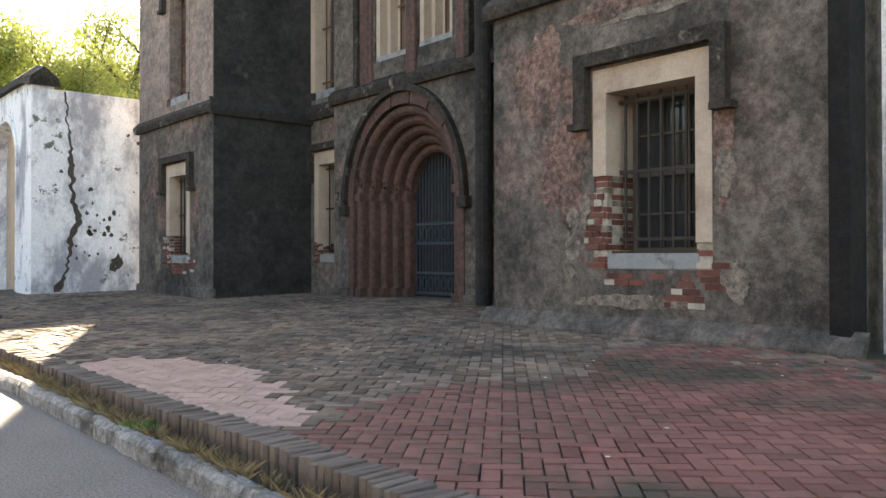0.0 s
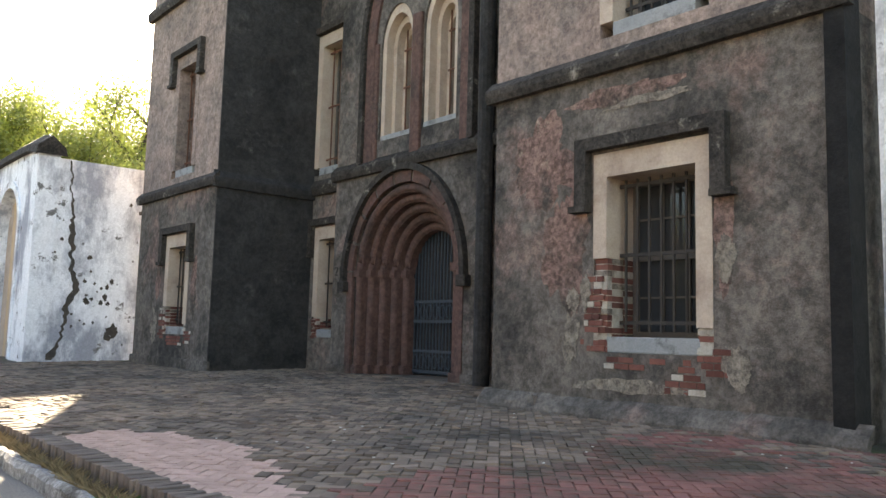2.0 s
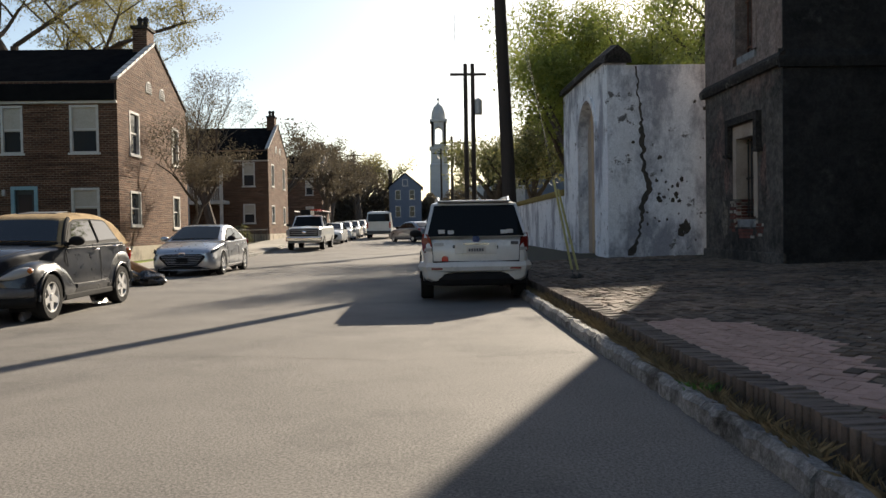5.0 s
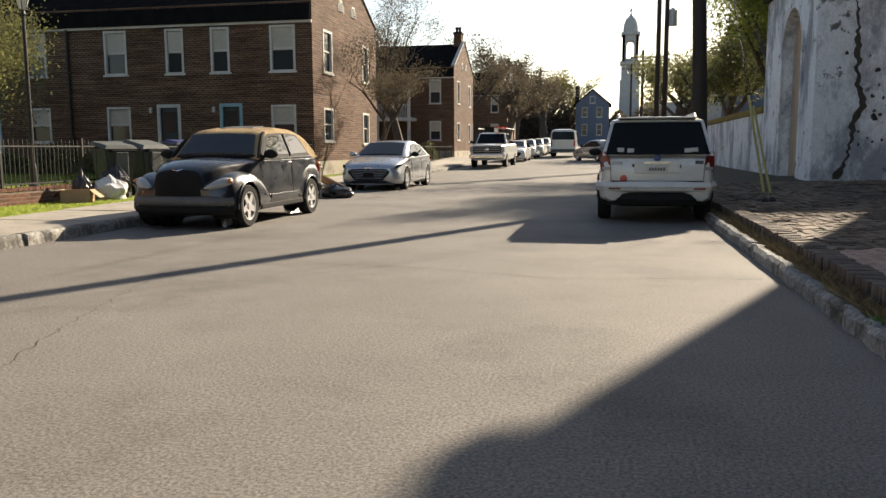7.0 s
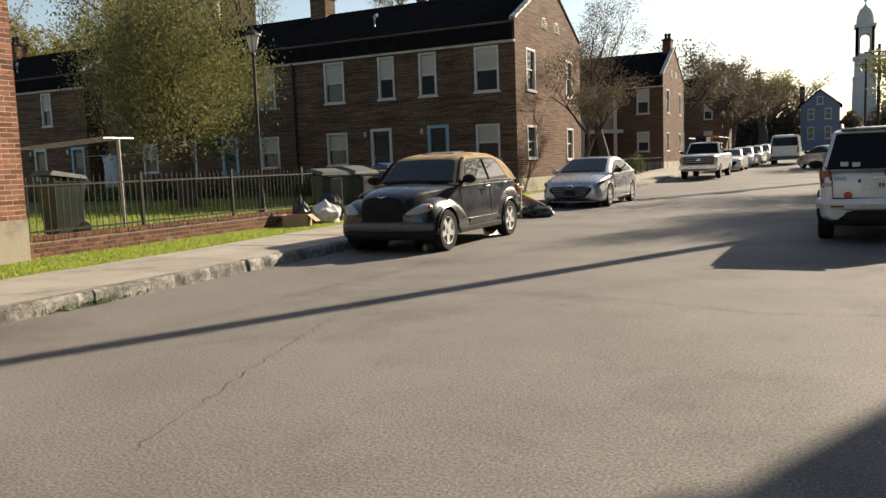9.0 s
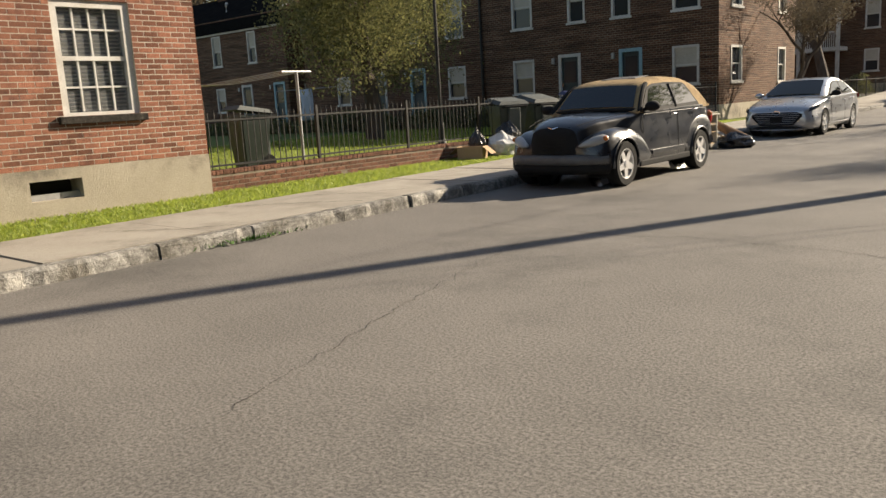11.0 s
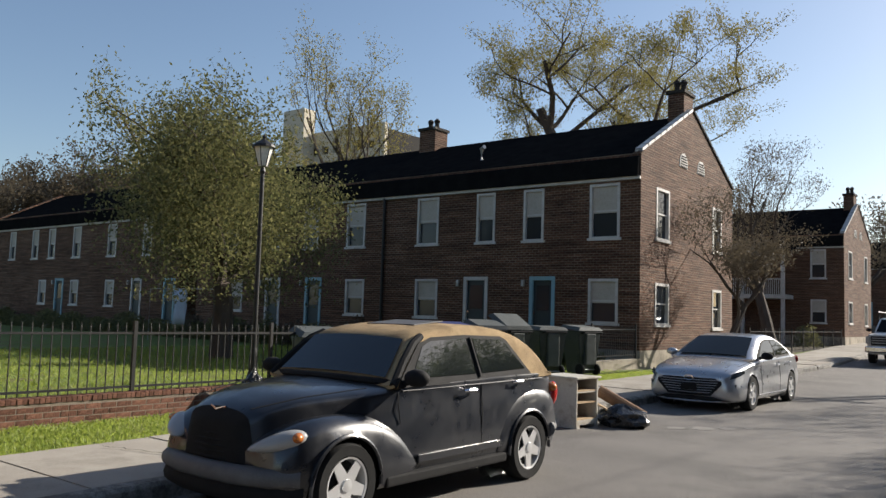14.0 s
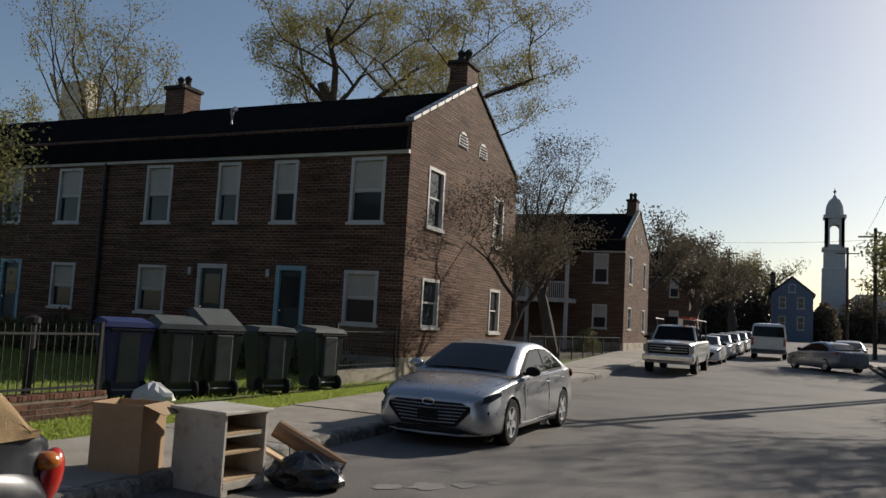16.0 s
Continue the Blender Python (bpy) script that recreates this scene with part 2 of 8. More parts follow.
TEAL = surface("teal_painted_frame", (0.20, 0.36, 0.42), (0.25, 0.42, 0.47), 3, 40, 0.55, relief=0.1)
DOOR_DARK = surface("dark_teal_door", (0.015, 0.03, 0.035), (0.02, 0.04, 0.045), 3, 40, 0.5, relief=0.1)
BLIND = surface("cream_blind", (0.42, 0.38, 0.32), (0.50, 0.46, 0.40), 2, 30, 0.8, relief=0.1)
PANE = glass_mat("window_pane", (0.035, 0.04, 0.045), 0.05, 0.1)
PANE.node_tree.nodes["Principled BSDF"].inputs["Specular IOR Level"].default_value = 0.3
FENCE = surface("black_fence_iron", (0.015, 0.015, 0.015), (0.028, 0.027, 0.026), 6, 60, 0.5, metal=0.3, relief=0.1)
BARK = surface("tree_bark", (0.065, 0.052, 0.042), (0.11, 0.09, 0.074), 6, 40, 0.95, relief=0.9, stretch=(1, 1, 0.3))
POLE_WOOD = surface("creosoted_pole", (0.035, 0.028, 0.024), (0.065, 0.052, 0.044), 5, 50, 0.9, relief=0.5, stretch=(1, 1, 0.1))
GRASS = surface("grass_blades", (0.12, 0.17, 0.035), (0.19, 0.23, 0.06), 2.0, 20, 0.8, relief=0.0, random_tint=0.4, stain=(0.22, 0.19, 0.09), stain_scale=0.9, stain_at=(0.5, 0.75))
TURF = surface("turf", (0.10, 0.145, 0.03), (0.16, 0.20, 0.05), 1.5, 30, 0.95, relief=0.8, stain=(0.16, 0.13, 0.07), stain_scale=0.8)
DRY = surface("dry_weeds", (0.16, 0.12, 0.07), (0.23, 0.18, 0.10), 6, 40, 0.9, relief=0.0, random_tint=0.4)
GREEN = surface("green_weed", (0.07, 0.16, 0.03), (0.10, 0.21, 0.05), 6, 40, 0.8, relief=0.0, random_tint=0.3)
RUBBER = surface("tyre_rubber", (0.012, 0.012, 0.012), (0.02, 0.02, 0.02), 5, 60, 0.85, relief=0.2)
ALLOY = paint("wheel_alloy", (0.66, 0.66, 0.66), 0.5, 0.35, 0.2)
CHROME = paint("chrome", (0.7, 0.7, 0.72), 1.0, 0.12, 0.0, dirt_amount=0.1)
BLACK_PLASTIC = surface("black_plastic", (0.010, 0.010, 0.011), (0.017, 0.017, 0.017), 5, 60, 0.8, relief=0.1)
GREY_PLASTIC = surface("grey_bumper_plastic", (0.06, 0.06, 0.062), (0.085, 0.085, 0.088), 5, 60, 0.6, relief=0.1)
CAR_GLASS = glass_mat("car_glass", (0.008, 0.010, 0.011), 0.02, 0.0)
CAR_GLASS.node_tree.nodes["Principled BSDF"].inputs["Specular IOR Level"].default_value = 0.15
SIDE_GLASS = glass_mat("reflecting_car_glass", (0.012, 0.015, 0.016), 0.03, 0.0)
SIDE_GLASS.node_tree.nodes["Principled BSDF"].inputs["IOR"].default_value = 1.75
LAMP_DARK = glass_mat("dark_headlamp_glass", (0.05, 0.055, 0.065), 0.06, 0.0)
BUMPER_GREY = surface("faded_grey_bumper", (0.085, 0.085, 0.088), (0.13, 0.13, 0.132), 5, 60, 0.6, relief=0.1)
CLEAR = glass_mat("lamp_lens", (0.36, 0.36, 0.35), 0.12, 0.0)
PT_BLACK = paint("blue_black_car_paint", (0.009, 0.011, 0.016), 0.0, 0.3, 0.7, (0.07, 0.065, 0.06), 0.2)
SILVER = paint("silver_car_paint", (0.44, 0.45, 0.47), 0.75, 0.3, 0.8)
WHITE_CAR = paint("pearl_white_car_paint", (0.62, 0.62, 0.60), 0.05, 0.3, 0.7)
GREY_CAR = paint("grey_car_paint", (0.16, 0.17, 0.19), 0.6, 0.3, 0.7)
TAN = surface("tan_canvas", (0.36, 0.255, 0.135), (0.43, 0.31, 0.175), 1.6, 120, 0.9, relief=0.4, stain=(0.25, 0.175, 0.095), stain_scale=2.2)
RED_LENS = surface("red_lens", (0.42, 0.02, 0.015), (0.5, 0.03, 0.02), 8, 30, 0.2, relief=0.0, coat=0.6)
TAIL_RED = surface("dark_red_lens", (0.16, 0.015, 0.012), (0.22, 0.02, 0.015), 8, 30, 0.2, relief=0.0, coat=0.6)
AMBER_LENS = surface("amber_lens", (0.42, 0.12, 0.015), (0.5, 0.15, 0.02), 8, 30, 0.2, relief=0.0, coat=0.6)
BIN_GREEN = surface("dark_green_bin_plastic", (0.018, 0.028, 0.024), (0.028, 0.04, 0.034), 3, 40, 0.5, relief=0.15, stain=(0.07, 0.075, 0.07), stain_scale=2)
BIN_BLUE = surface("blue_bin_plastic", (0.02, 0.03, 0.11), (0.03, 0.04, 0.14), 3, 40, 0.5, relief=0.15)
BIN_LID = surface("scuffed_bin_lid", (0.05, 0.058, 0.055), (0.09, 0.1, 0.095), 3, 40, 0.7, relief=0.2)
CARD = surface("corrugated_cardboard", (0.36, 0.25, 0.155), (0.44, 0.31, 0.20), 2.5, 60, 0.9, relief=0.2)
DESK = surface("chipped_white_laminate", (0.52, 0.49, 0.42), (0.60, 0.57, 0.50), 2.5, 40, 0.5, relief=0.1, stain=(0.38, 0.33, 0.26), stain_scale=3)
RAW_WOOD = surface("raw_particle_board", (0.46, 0.33, 0.2), (0.54, 0.40, 0.26), 4, 50, 0.8, relief=0.2)
WHITE_BAG = surface("white_plastic_bag", (0.55, 0.54, 0.52), (0.68, 0.67, 0.65), 5, 30, 0.4, relief=0.3)
BLACK_BAG = surface("black_plastic_bag", (0.015, 0.015, 0.016), (0.03, 0.03, 0.03), 7, 30, 0.25, relief=0.4)
YELLOW = surface("faded_yellow_plastic", (0.42, 0.36, 0.12), (0.5, 0.43, 0.16), 4, 40, 0.6, relief=0.1)
STEEL = surface("galvanised_steel", (0.35, 0.35, 0.35), (0.45, 0.45, 0.45), 6, 50, 0.5, metal=0.7, relief=0.1)
BLUE_SIDING = surface("blue_clapboard", (0.11, 0.145, 0.20), (0.14, 0.175, 0.235), 2, 30, 0.8, relief=0.2)
WHITE_STONE = surface("pale_church_render", (0.42, 0.42, 0.42), (0.50, 0.50, 0.49), 1.2, 20, 0.9, relief=0.2)
OFFICE = surface("pale_office_concrete", (0.52, 0.47, 0.37), (0.60, 0.55, 0.44), 0.4, 8, 0.9, relief=0.1)
FROSTED = surface("frosted_lamp_glass", (0.70, 0.68, 0.62), (0.8, 0.78, 0.72), 4, 30, 0.3, relief=0.0)
CLOTH = surface("pale_blue_cloth", (0.36, 0.43, 0.52), (0.42, 0.50, 0.60), 3, 60, 0.9, relief=0.1)
WOOD_GREY = surface("weathered_fence_wood", (0.045, 0.037, 0.031), (0.075, 0.063, 0.053), 3, 40, 0.9, relief=0.4, stretch=(1, 1, 0.2))


def leaf_mat(name, a, b):
    m, t, bs = nodes_of(name)
    geo = t.nodes.new("ShaderNodeNewGeometry")
    link(t, mix(t, geo.outputs["Random Per Island"], a, b), bs.inputs["Base Color"])
    bs.inputs["Roughness"].default_value = 0.6
    tr = t.nodes.new("ShaderNodeBsdfTranslucent")
    link(t, mix(t, geo.outputs["Random Per Island"], tuple(min(v * 1.6, 1) for v in a), tuple(min(v * 1.6, 1) for v in b)), tr.inputs[0])
    ms = t.nodes.new("ShaderNodeMixShader")
    ms.inputs[0].default_value = 0.45
    link(t, bs.outputs[0], ms.inputs[1])
    link(t, tr.outputs[0], ms.inputs[2])
    link(t, ms.outputs[0], t.nodes["Material Output"].inputs[0])
    return m


GRASS_LEAF = leaf_mat("sunlit_grass", (0.16, 0.22, 0.035), (0.30, 0.34, 0.07))
LEAF_SPRING = leaf_mat("spring_leaves", (0.13, 0.17, 0.035), (0.24, 0.26, 0.06))
LEAF_OLIVE = leaf_mat("olive_leaves", (0.065, 0.075, 0.03), (0.20, 0.19, 0.08))
LEAF_OCHRE = leaf_mat("budding_ochre_leaves", (0.15, 0.14, 0.05), (0.25, 0.21, 0.07))
LEAF_DARK = leaf_mat("dark_twig_buds", (0.06, 0.05, 0.035), (0.11, 0.09, 0.06))


# ---- building blocks ----
def add_box(bm, x0, x1, y0, y1, z0, z1, m=None):
    vs = [bm.verts.new((x, y, z)) for x in (x0, x1) for y in (y0, y1) for z in (z0, z1)]
    if m is not None:
        for v in vs:
            v.co = m @ v.co
    for f in ((0, 1, 3, 2), (4, 6, 7, 5), (0, 4, 5, 1), (2, 3, 7, 6), (0, 2, 6, 4), (1, 5, 7, 3)):
        bm.faces.new([vs[i] for i in f])
    return vs


def box_bm(x0, x1, y0, y1, z0, z1, m=None, bevel=0.0):
    bm = bmesh.new()
    add_box(bm, x0, x1, y0, y1, z0, z1, m)
    if bevel:
        bmesh.ops.bevel(bm, geom=list(bm.edges), offset=bevel, segments=2, affect="EDGES", profile=0.6)
    return bm


def add_tube(bm, points, radii, sides=8, caps=True):
    """A tapered tube along points."""
    rings = []
    for i, p in enumerate(points):
        p = Vector(p)
        a, b = Vector(points[max(i - 1, 0)]), Vector(points[min(i + 1, len(points) - 1)])
        d = (b - a).normalized()
        u = d.orthogonal().normalized() if abs(d.z) > 0.99 else d.cross(Vector((0, 0, 1))).normalized()
        w = d.cross(u)
        r = radii[i] if isinstance(radii, (list, tuple)) else radii
        rings.append([bm.verts.new(p + r * (math.cos(k * math.tau / sides) * u + math.sin(k * math.tau / sides) * w)) for k in range(sides)])
    for r0, r1 in zip(rings, rings[1:]):
        for k in range(sides):
            bm.faces.new((r0[k], r0[(k + 1) % sides], r1[(k + 1) % sides], r1[k]))
    if caps:
        bm.faces.new(rings[0][::-1])
        bm.faces.new(rings[-1])


def tube_bm(points, radii, sides=8):
    bm = bmesh.new()
    add_tube(bm, points, radii, sides)
    return bm


def add_lathe(bm, profile, sides=24, m=None):
    """Spin (radius, height) pairs about z."""
    rings = []
    for r, h in profile:
        ring = [bm.verts.new((r * math.cos(k * math.tau / sides), r * math.sin(k * math.tau / sides), h)) for k in range(sides)]
        if m is not None:
            for v in ring:
                v.co = m @ v.co
        rings.append(ring)
    for r0, r1 in zip(rings, rings[1:]):
        for k in range(sides):
            bm.faces.new((r0[k], r0[(k + 1) % sides], r1[(k + 1) % sides], r1[k]))
    return rings


def lathe_bm(profile, sides=24, m=None):
    bm = bmesh.new()
    rings = add_lathe(bm, profile, sides, m)
    bm.faces.new(rings[0][::-1])
    bm.faces.new(rings[-1])
    return bm


def finish(name, bm, material, smooth=False):
    bmesh.ops.recalc_face_normals(bm, faces=bm.faces)
    me = bpy.data.meshes.new(name)
    bm.to_mesh(me)
    bm.free()
    me.materials.append(material)
    if smooth:
        me.polygons.foreach_set("use_smooth", [True] * len(me.polygons))
        me.set_sharp_from_angle(angle=radians(38))
    return me


def part(name, bm, material, parent=None, label="", smooth=False):
    ob = new(name, finish(name, bm, material, smooth))
    if parent is not None:
        ob.parent = parent
    if label:
        ob["label"] = label
    return ob


def thing(name, label, category, group="", at=None, kind=""):
    ob = new(name)
    if at is not None:
        ob.matrix_basis = at
    return tagged(ob, label, category, group, kind)


def solo(name, bm, material, label, category, kind="", group="", smooth=False):
    return tagged(part(name, bm, material, smooth=smooth), label, category, group, kind)


def along_y(x_face, depth=1):
    """Maps (along, up, depth inwards) for a wall whose outer face lies at x_face; depth=1 goes towards +x, -1 towards -x."""
    return lambda a, b, d: (x_face + depth * d, a, b)


def along_x(y_face, depth=1):
    return lambda a, b, d: (a, y_face + depth * d, b)


def add_slab(bm, P, a0, a1, b0, b1, d0, d1):
    vs = [bm.verts.new(P(a, b, d)) for a in (a0, a1) for b in (b0, b1) for d in (d0, d1)]
    for f in ((0, 1, 3, 2), (4, 6, 7, 5), (0, 4, 5, 1), (2, 3, 7, 6), (0, 2, 6, 4), (1, 5, 7, 3)):
        bm.faces.new([vs[i] for i in f])


def slab_bm(P, a0, a1, b0, b1, d0, d1, bevel=0.0):
    bm = bmesh.new()
    add_slab(bm, P, a0, a1, b0, b1, d0, d1)
    if bevel:
        bmesh.ops.bevel(bm, geom=list(bm.edges), offset=bevel, segments=2, affect="EDGES", profile=0.6)
    return bm


def add_wall(bm, P, a0, a1, b0, b1, thick, holes=()):
    """A wall with rectangular openings right through it."""
    A = sorted({a0, a1, *(min(max(h[i], a0), a1) for h in holes for i in (0, 1))})
    B = sorted({b0, b1, *(min(max(h[i], b0), b1) for h in holes for i in (2, 3))})
    solid = {}
    for i in range(len(A) - 1):
        for j in range(len(B) - 1):
            ca, cb = (A[i] + A[i + 1]) / 2, (B[j] + B[j + 1]) / 2
            solid[i, j] = not any(h[0] < ca < h[1] and h[2] < cb < h[3] for h in holes)
    cache = {}

    def v(i, j, k):
        if (i, j, k) not in cache:
            cache[i, j, k] = bm.verts.new(P(A[i], B[j], thick * k))
        return cache[i, j, k]
    for (i, j), on in solid.items():
        if not on:
            continue
        for k in (0, 1):
            bm.faces.new((v(i, j, k), v(i + 1, j, k), v(i + 1, j + 1, k), v(i, j + 1, k)))
        for (di, dj), (p, q) in (((-1, 0), ((0, 0), (0, 1))), ((1, 0), ((1, 0), (1, 1))), ((0, -1), ((0, 0), (1, 0))), ((0, 1), ((0, 1), (1, 1)))):
            if not solid.get((i + di, j + dj), False):
                bm.faces.new((v(i + p[0], j + p[1], 0), v(i + q[0], j + q[1], 0), v(i + q[0], j + q[1], 1), v(i + p[0], j + p[1], 1)))


def wall_bm(P, a0, a1, b0, b1, thick, holes=()):
    bm = bmesh.new()
    add_wall(bm, P, a0, a1, b0, b1, thick, holes)
    return bm


def add_arch_head(bm, P, a0, a1, spring, top, d0, d1, rise=None, steps=20):
    """The solid between an arch and a flat top; the arch spans a0..a1 and springs at spring."""
    r = (a1 - a0) / 2
    rise = rise or r
    cols = []
    for i in range(steps + 1):
        th = math.pi * (1 - i / steps)
        a, z = (a0 + a1) / 2 + r * math.cos(th), spring + rise * math.sin(th)
        cols.append([bm.verts.new(P(a, b, d)) for b in (z, top) for d in (d0, d1)])
    for c, e in zip(cols, cols[1:]):
        bm.faces.new((c[0], e[0], e[2], c[2]))
        bm.faces.new((c[1], c[3], e[3], e[1]))
        bm.faces.new((c[0], c[1], e[1], e[0]))
        bm.faces.new((c[2], e[2], e[3], c[3]))


def arch_ring_bm(P, centre, spring, r0, r1, d0, d1, foot=None, steps=24, k=1.0):
    """A moulded ring over an arch, with legs down to foot."""
    bm = bmesh.new()
    stations = [math.pi * (1 - i / steps) for i in range(steps + 1)]
    pts = [(centre + c * math.cos(th), spring + k * c * math.sin(th)) for th in stations for c in (r0, r1)]
    pts = [(pts[2 * i], pts[2 * i + 1]) for i in range(steps + 1)]
    if foot is not None:
        pts = [((centre - r0, foot), (centre - r1, foot))] + pts + [((centre + r0, foot), (centre + r1, foot))]
    rows = [[bm.verts.new(P(*q, d)) for q in pr for d in (d0, d1)] for pr in pts]
    for a, b in zip(rows, rows[1:]):
        for p, q in ((0, 1), (1, 3), (3, 2), (2, 0)):
            bm.faces.new((a[p], a[q], b[q], b[p]))
    for e in (rows[0], rows[-1]):
        bm.faces.new((e[0], e[1], e[3], e[2]))
    return bm


# ---- ground ----
def gz(y):
    """The street climbs gently past the second house."""
    return 0.0 if y < 42 else 0.02 * (min(y, 160) - 42)


def strip(name, x0, x1, y0, y1, material, label, category, z=0.0, thick=0.0, step=6.0, kind="structure", slope=0.0):
    bm = bmesh.new()
    n = max(1, int((y1 - y0) / step))
    rows = []
    for i in range(n + 1):
        y = y0 + (y1 - y0) * i / n
        row = [bm.verts.new((x0, y, gz(y) + z)), bm.verts.new((x1, y, gz(y) + z + slope * (x1 - x0)))]
        if thick:
            row += [bm.verts.new((x1, y, gz(y) + z - thick)), bm.verts.new((x0, y, gz(y) + z - thick))]
        rows.append(row)
    for a, b in zip(rows, rows[1:]):
        k = len(a)
        for q in range(k if thick else 1):
            bm.faces.new((a[q], a[(q + 1) % k], b[(q + 1) % k], b[q]))
    if thick:
        bm.faces.new(rows[0])
        bm.faces.new(rows[-1][::-1])
    return solo(name, bm, material, label, category, kind)


strip("ground", -900, 900, -300, 2500, EARTH, "bare earth and scrub around the street", "ground", z=-0.05, step=20)
strip("road", -12.0, 1.9, -60, 170, ASPHALT, "worn grey-brown asphalt street with fine cracks", "road", step=3)
strip("lawn", -62, -10.75, 8.6, 30.3, TURF, "green lawn in front of the row houses", "lawn", z=0.14)
strip("bedding_far", -62, -11.2, 30.3, 160, EARTH, "bare ground between the houses", "ground", z=0.1)
# bedding under the brick pavement
strip("pavement_bed", 2.25, 10.6, -30, 60, SAND, "dark gritty bedding of the brick pavement", "pavement", z=0.204, thick=0.25, step=4, slope=0.02)
strip("pavement_far", 2.1, 5.6, 60, 160, CONCRETE, "grey pavement further up the street", "pavement", z=0.15, thick=0.2)
strip("planting_strip", 1.96, 2.3, -30, 60, SAND, "dry weedy gap between kerb and brick edging", "pavement", z=0.10, thick=0.15, step=4)


def sz(x):
    return 0.20 + 0.02 * (x - 2.3)


# ---- old jail ----
def bars(parent, P, a0, a1, b0, b1, d, n, rails=(0.0, 0.5, 1.0), material=IRON, r=0.014):
    for i in range(n):
        a = a0 + (a1 - a0) * (i + 0.5) / n
        part("bar", tube_bm([P(a, b0, d), P(a, b1, d)], r, 6), material, parent)
    for k in rails:
        b = b0 + 0.02 + (b1 - b0 - 0.04) * k
        part("rail", slab_bm(P, a0, a1, b - 0.022, b + 0.022, d - 0.012, d + 0.012), material, parent)


def jail_window(P, a0, a1, b0, b1, number, depth=0.68, material=IRON, n=7, buff_down=0.0, label_drop=0.68, label=True, jamb=BUFF):
    """A deep rectangular opening: surround, splayed reveal, sill, sash, grille and hood mould."""
    w = thing("window_%d" % number, "barred jail window in a buff stone surround", "window", "jail windows", kind="structure")
    s = 0.2
    bm = bmesh.new()
    # surround sits a little proud of the stucco and lines the reveal
    add_slab(bm, P, a0 - s, a1 + s, b1, b1 + 0.3, -0.012, depth * 0.8)
    add_slab(bm, P, a0 - s, a0, b0 + buff_down * 0.12, b1, -0.012, depth * 0.8)
    add_slab(bm, P, a1, a1 + s, b0 + buff_down, b1, -0.012, depth * 0.8)
    part("surround", bm, jamb, w)
    if buff_down:
        bm = bmesh.new()
        add_slab(bm, P, a0 - s + 0.02, a0 - 0.015, b0 - 0.2, b0 + buff_down * 0.12, 0.03, depth * 0.8)
        add_slab(bm, P, a1 + 0.015, a1 + s - 0.02, b0 - 0.2, b0 + buff_down, 0.03, depth * 0.8)
        part("reveal_core", bm, MORTAR, w)
        # bare courses of the broken jambs, seen on the face and inside the reveal
        rj = random.Random(number * 7)
        for lo, hi, top in ((a1 - 0.004, a1 + s, b0 + buff_down), (a0 - s, a0 + 0.004, b0 + buff_down * 0.12)):
            b = b0 - 0.19
            while b < top - 0.05:
                d = rj.uniform(-0.004, 0.03)
                for d1 in (0.12, 0.34, depth * 0.8):
                    if rj.random() > 0.12:
                        bm = bmesh.new()
                        add_slab(bm, P, lo + rj.uniform(0, 0.012), hi - rj.uniform(0, 0.012), b, b + 0.064, d, d1 - 0.012)
                        part("brick", bm, OLD_BRICK if rj.random() > 0.22 else (MORTAR if rj.random() > 0.5 else LIME), w)
                    d = d1
                b += 0.077
    part("sill", slab_bm(P, a0 - 0.02, a1 + 0.02, b0 - 0.19, b0 + 0.0, 0.02, depth, 0.015), SILL, w)
    fr = bmesh.new()
    f = 0.07
    dd = depth * 0.78
    add_slab(fr, P, a0, a0 + f, b0, b1, dd, dd + 0.08)
    add_slab(fr, P, a1 - f, a1, b0, b1, dd, dd + 0.08)
    add_slab(fr, P, a0 + f, a1 - f, b1 - f, b1, dd, dd + 0.08)
    add_slab(fr, P, a0 + f, a1 - f, b0, b0 + f, dd, dd + 0.08)
    m = (b0 + b1) / 2
    add_slab(fr, P, a0 + f, a1 - f, m - 0.03, m + 0.03, dd, dd + 0.06)
    for k in (1, 2):
        a = a0 + f + (a1 - a0 - 2 * f) * k / 3
        add_slab(fr, P, a - 0.012, a + 0.012, b0 + f, m - 0.03, dd + 0.01, dd + 0.04)
        add_slab(fr, P, a - 0.012, a + 0.012, m + 0.03, b1 - f, dd + 0.01, dd + 0.04)
    for b in ((b0 + m) / 2, (b1 + m) / 2):
        add_slab(fr, P, a0 + f, a1 - f, b - 0.012, b + 0.012, dd + 0.012, dd + 0.038)
    part("sash", fr, surface("greying_sash", (0.075, 0.068, 0.06), (0.12, 0.108, 0.095), 4, 40, 0.8) if "greying_sash" not in bpy.data.materials else bpy.data.materials["greying_sash"], w)
    part("pane", slab_bm(P, a0 + f, a1 - f, b0 + f, b1 - f, dd + 0.05, dd + 0.056), PANE, w)
    bars(w, P, a0 + 0.02, a1 - 0.02, b0 + 0.06, b1 - 0.02, depth * 0.36, n, (0.05, 0.5, 0.97), material, 0.019)
    if label:
        q = s + 0.1
        hm = bmesh.new()
        add_slab(hm, P, a0 - q - 0.12, a1 + q + 0.12, b1 + 0.34, b1 + 0.50, -0.13, 0.02)
        add_slab(hm, P, a0 - q - 0.12, a0 - q + 0.06, b1 + 0.34 - label_drop, b1 + 0.34, -0.13, 0.02)
        add_slab(hm, P, a1 + q - 0.06, a1 + q + 0.12, b1 + 0.34 - label_drop, b1 + 0.34, -0.13, 0.02)
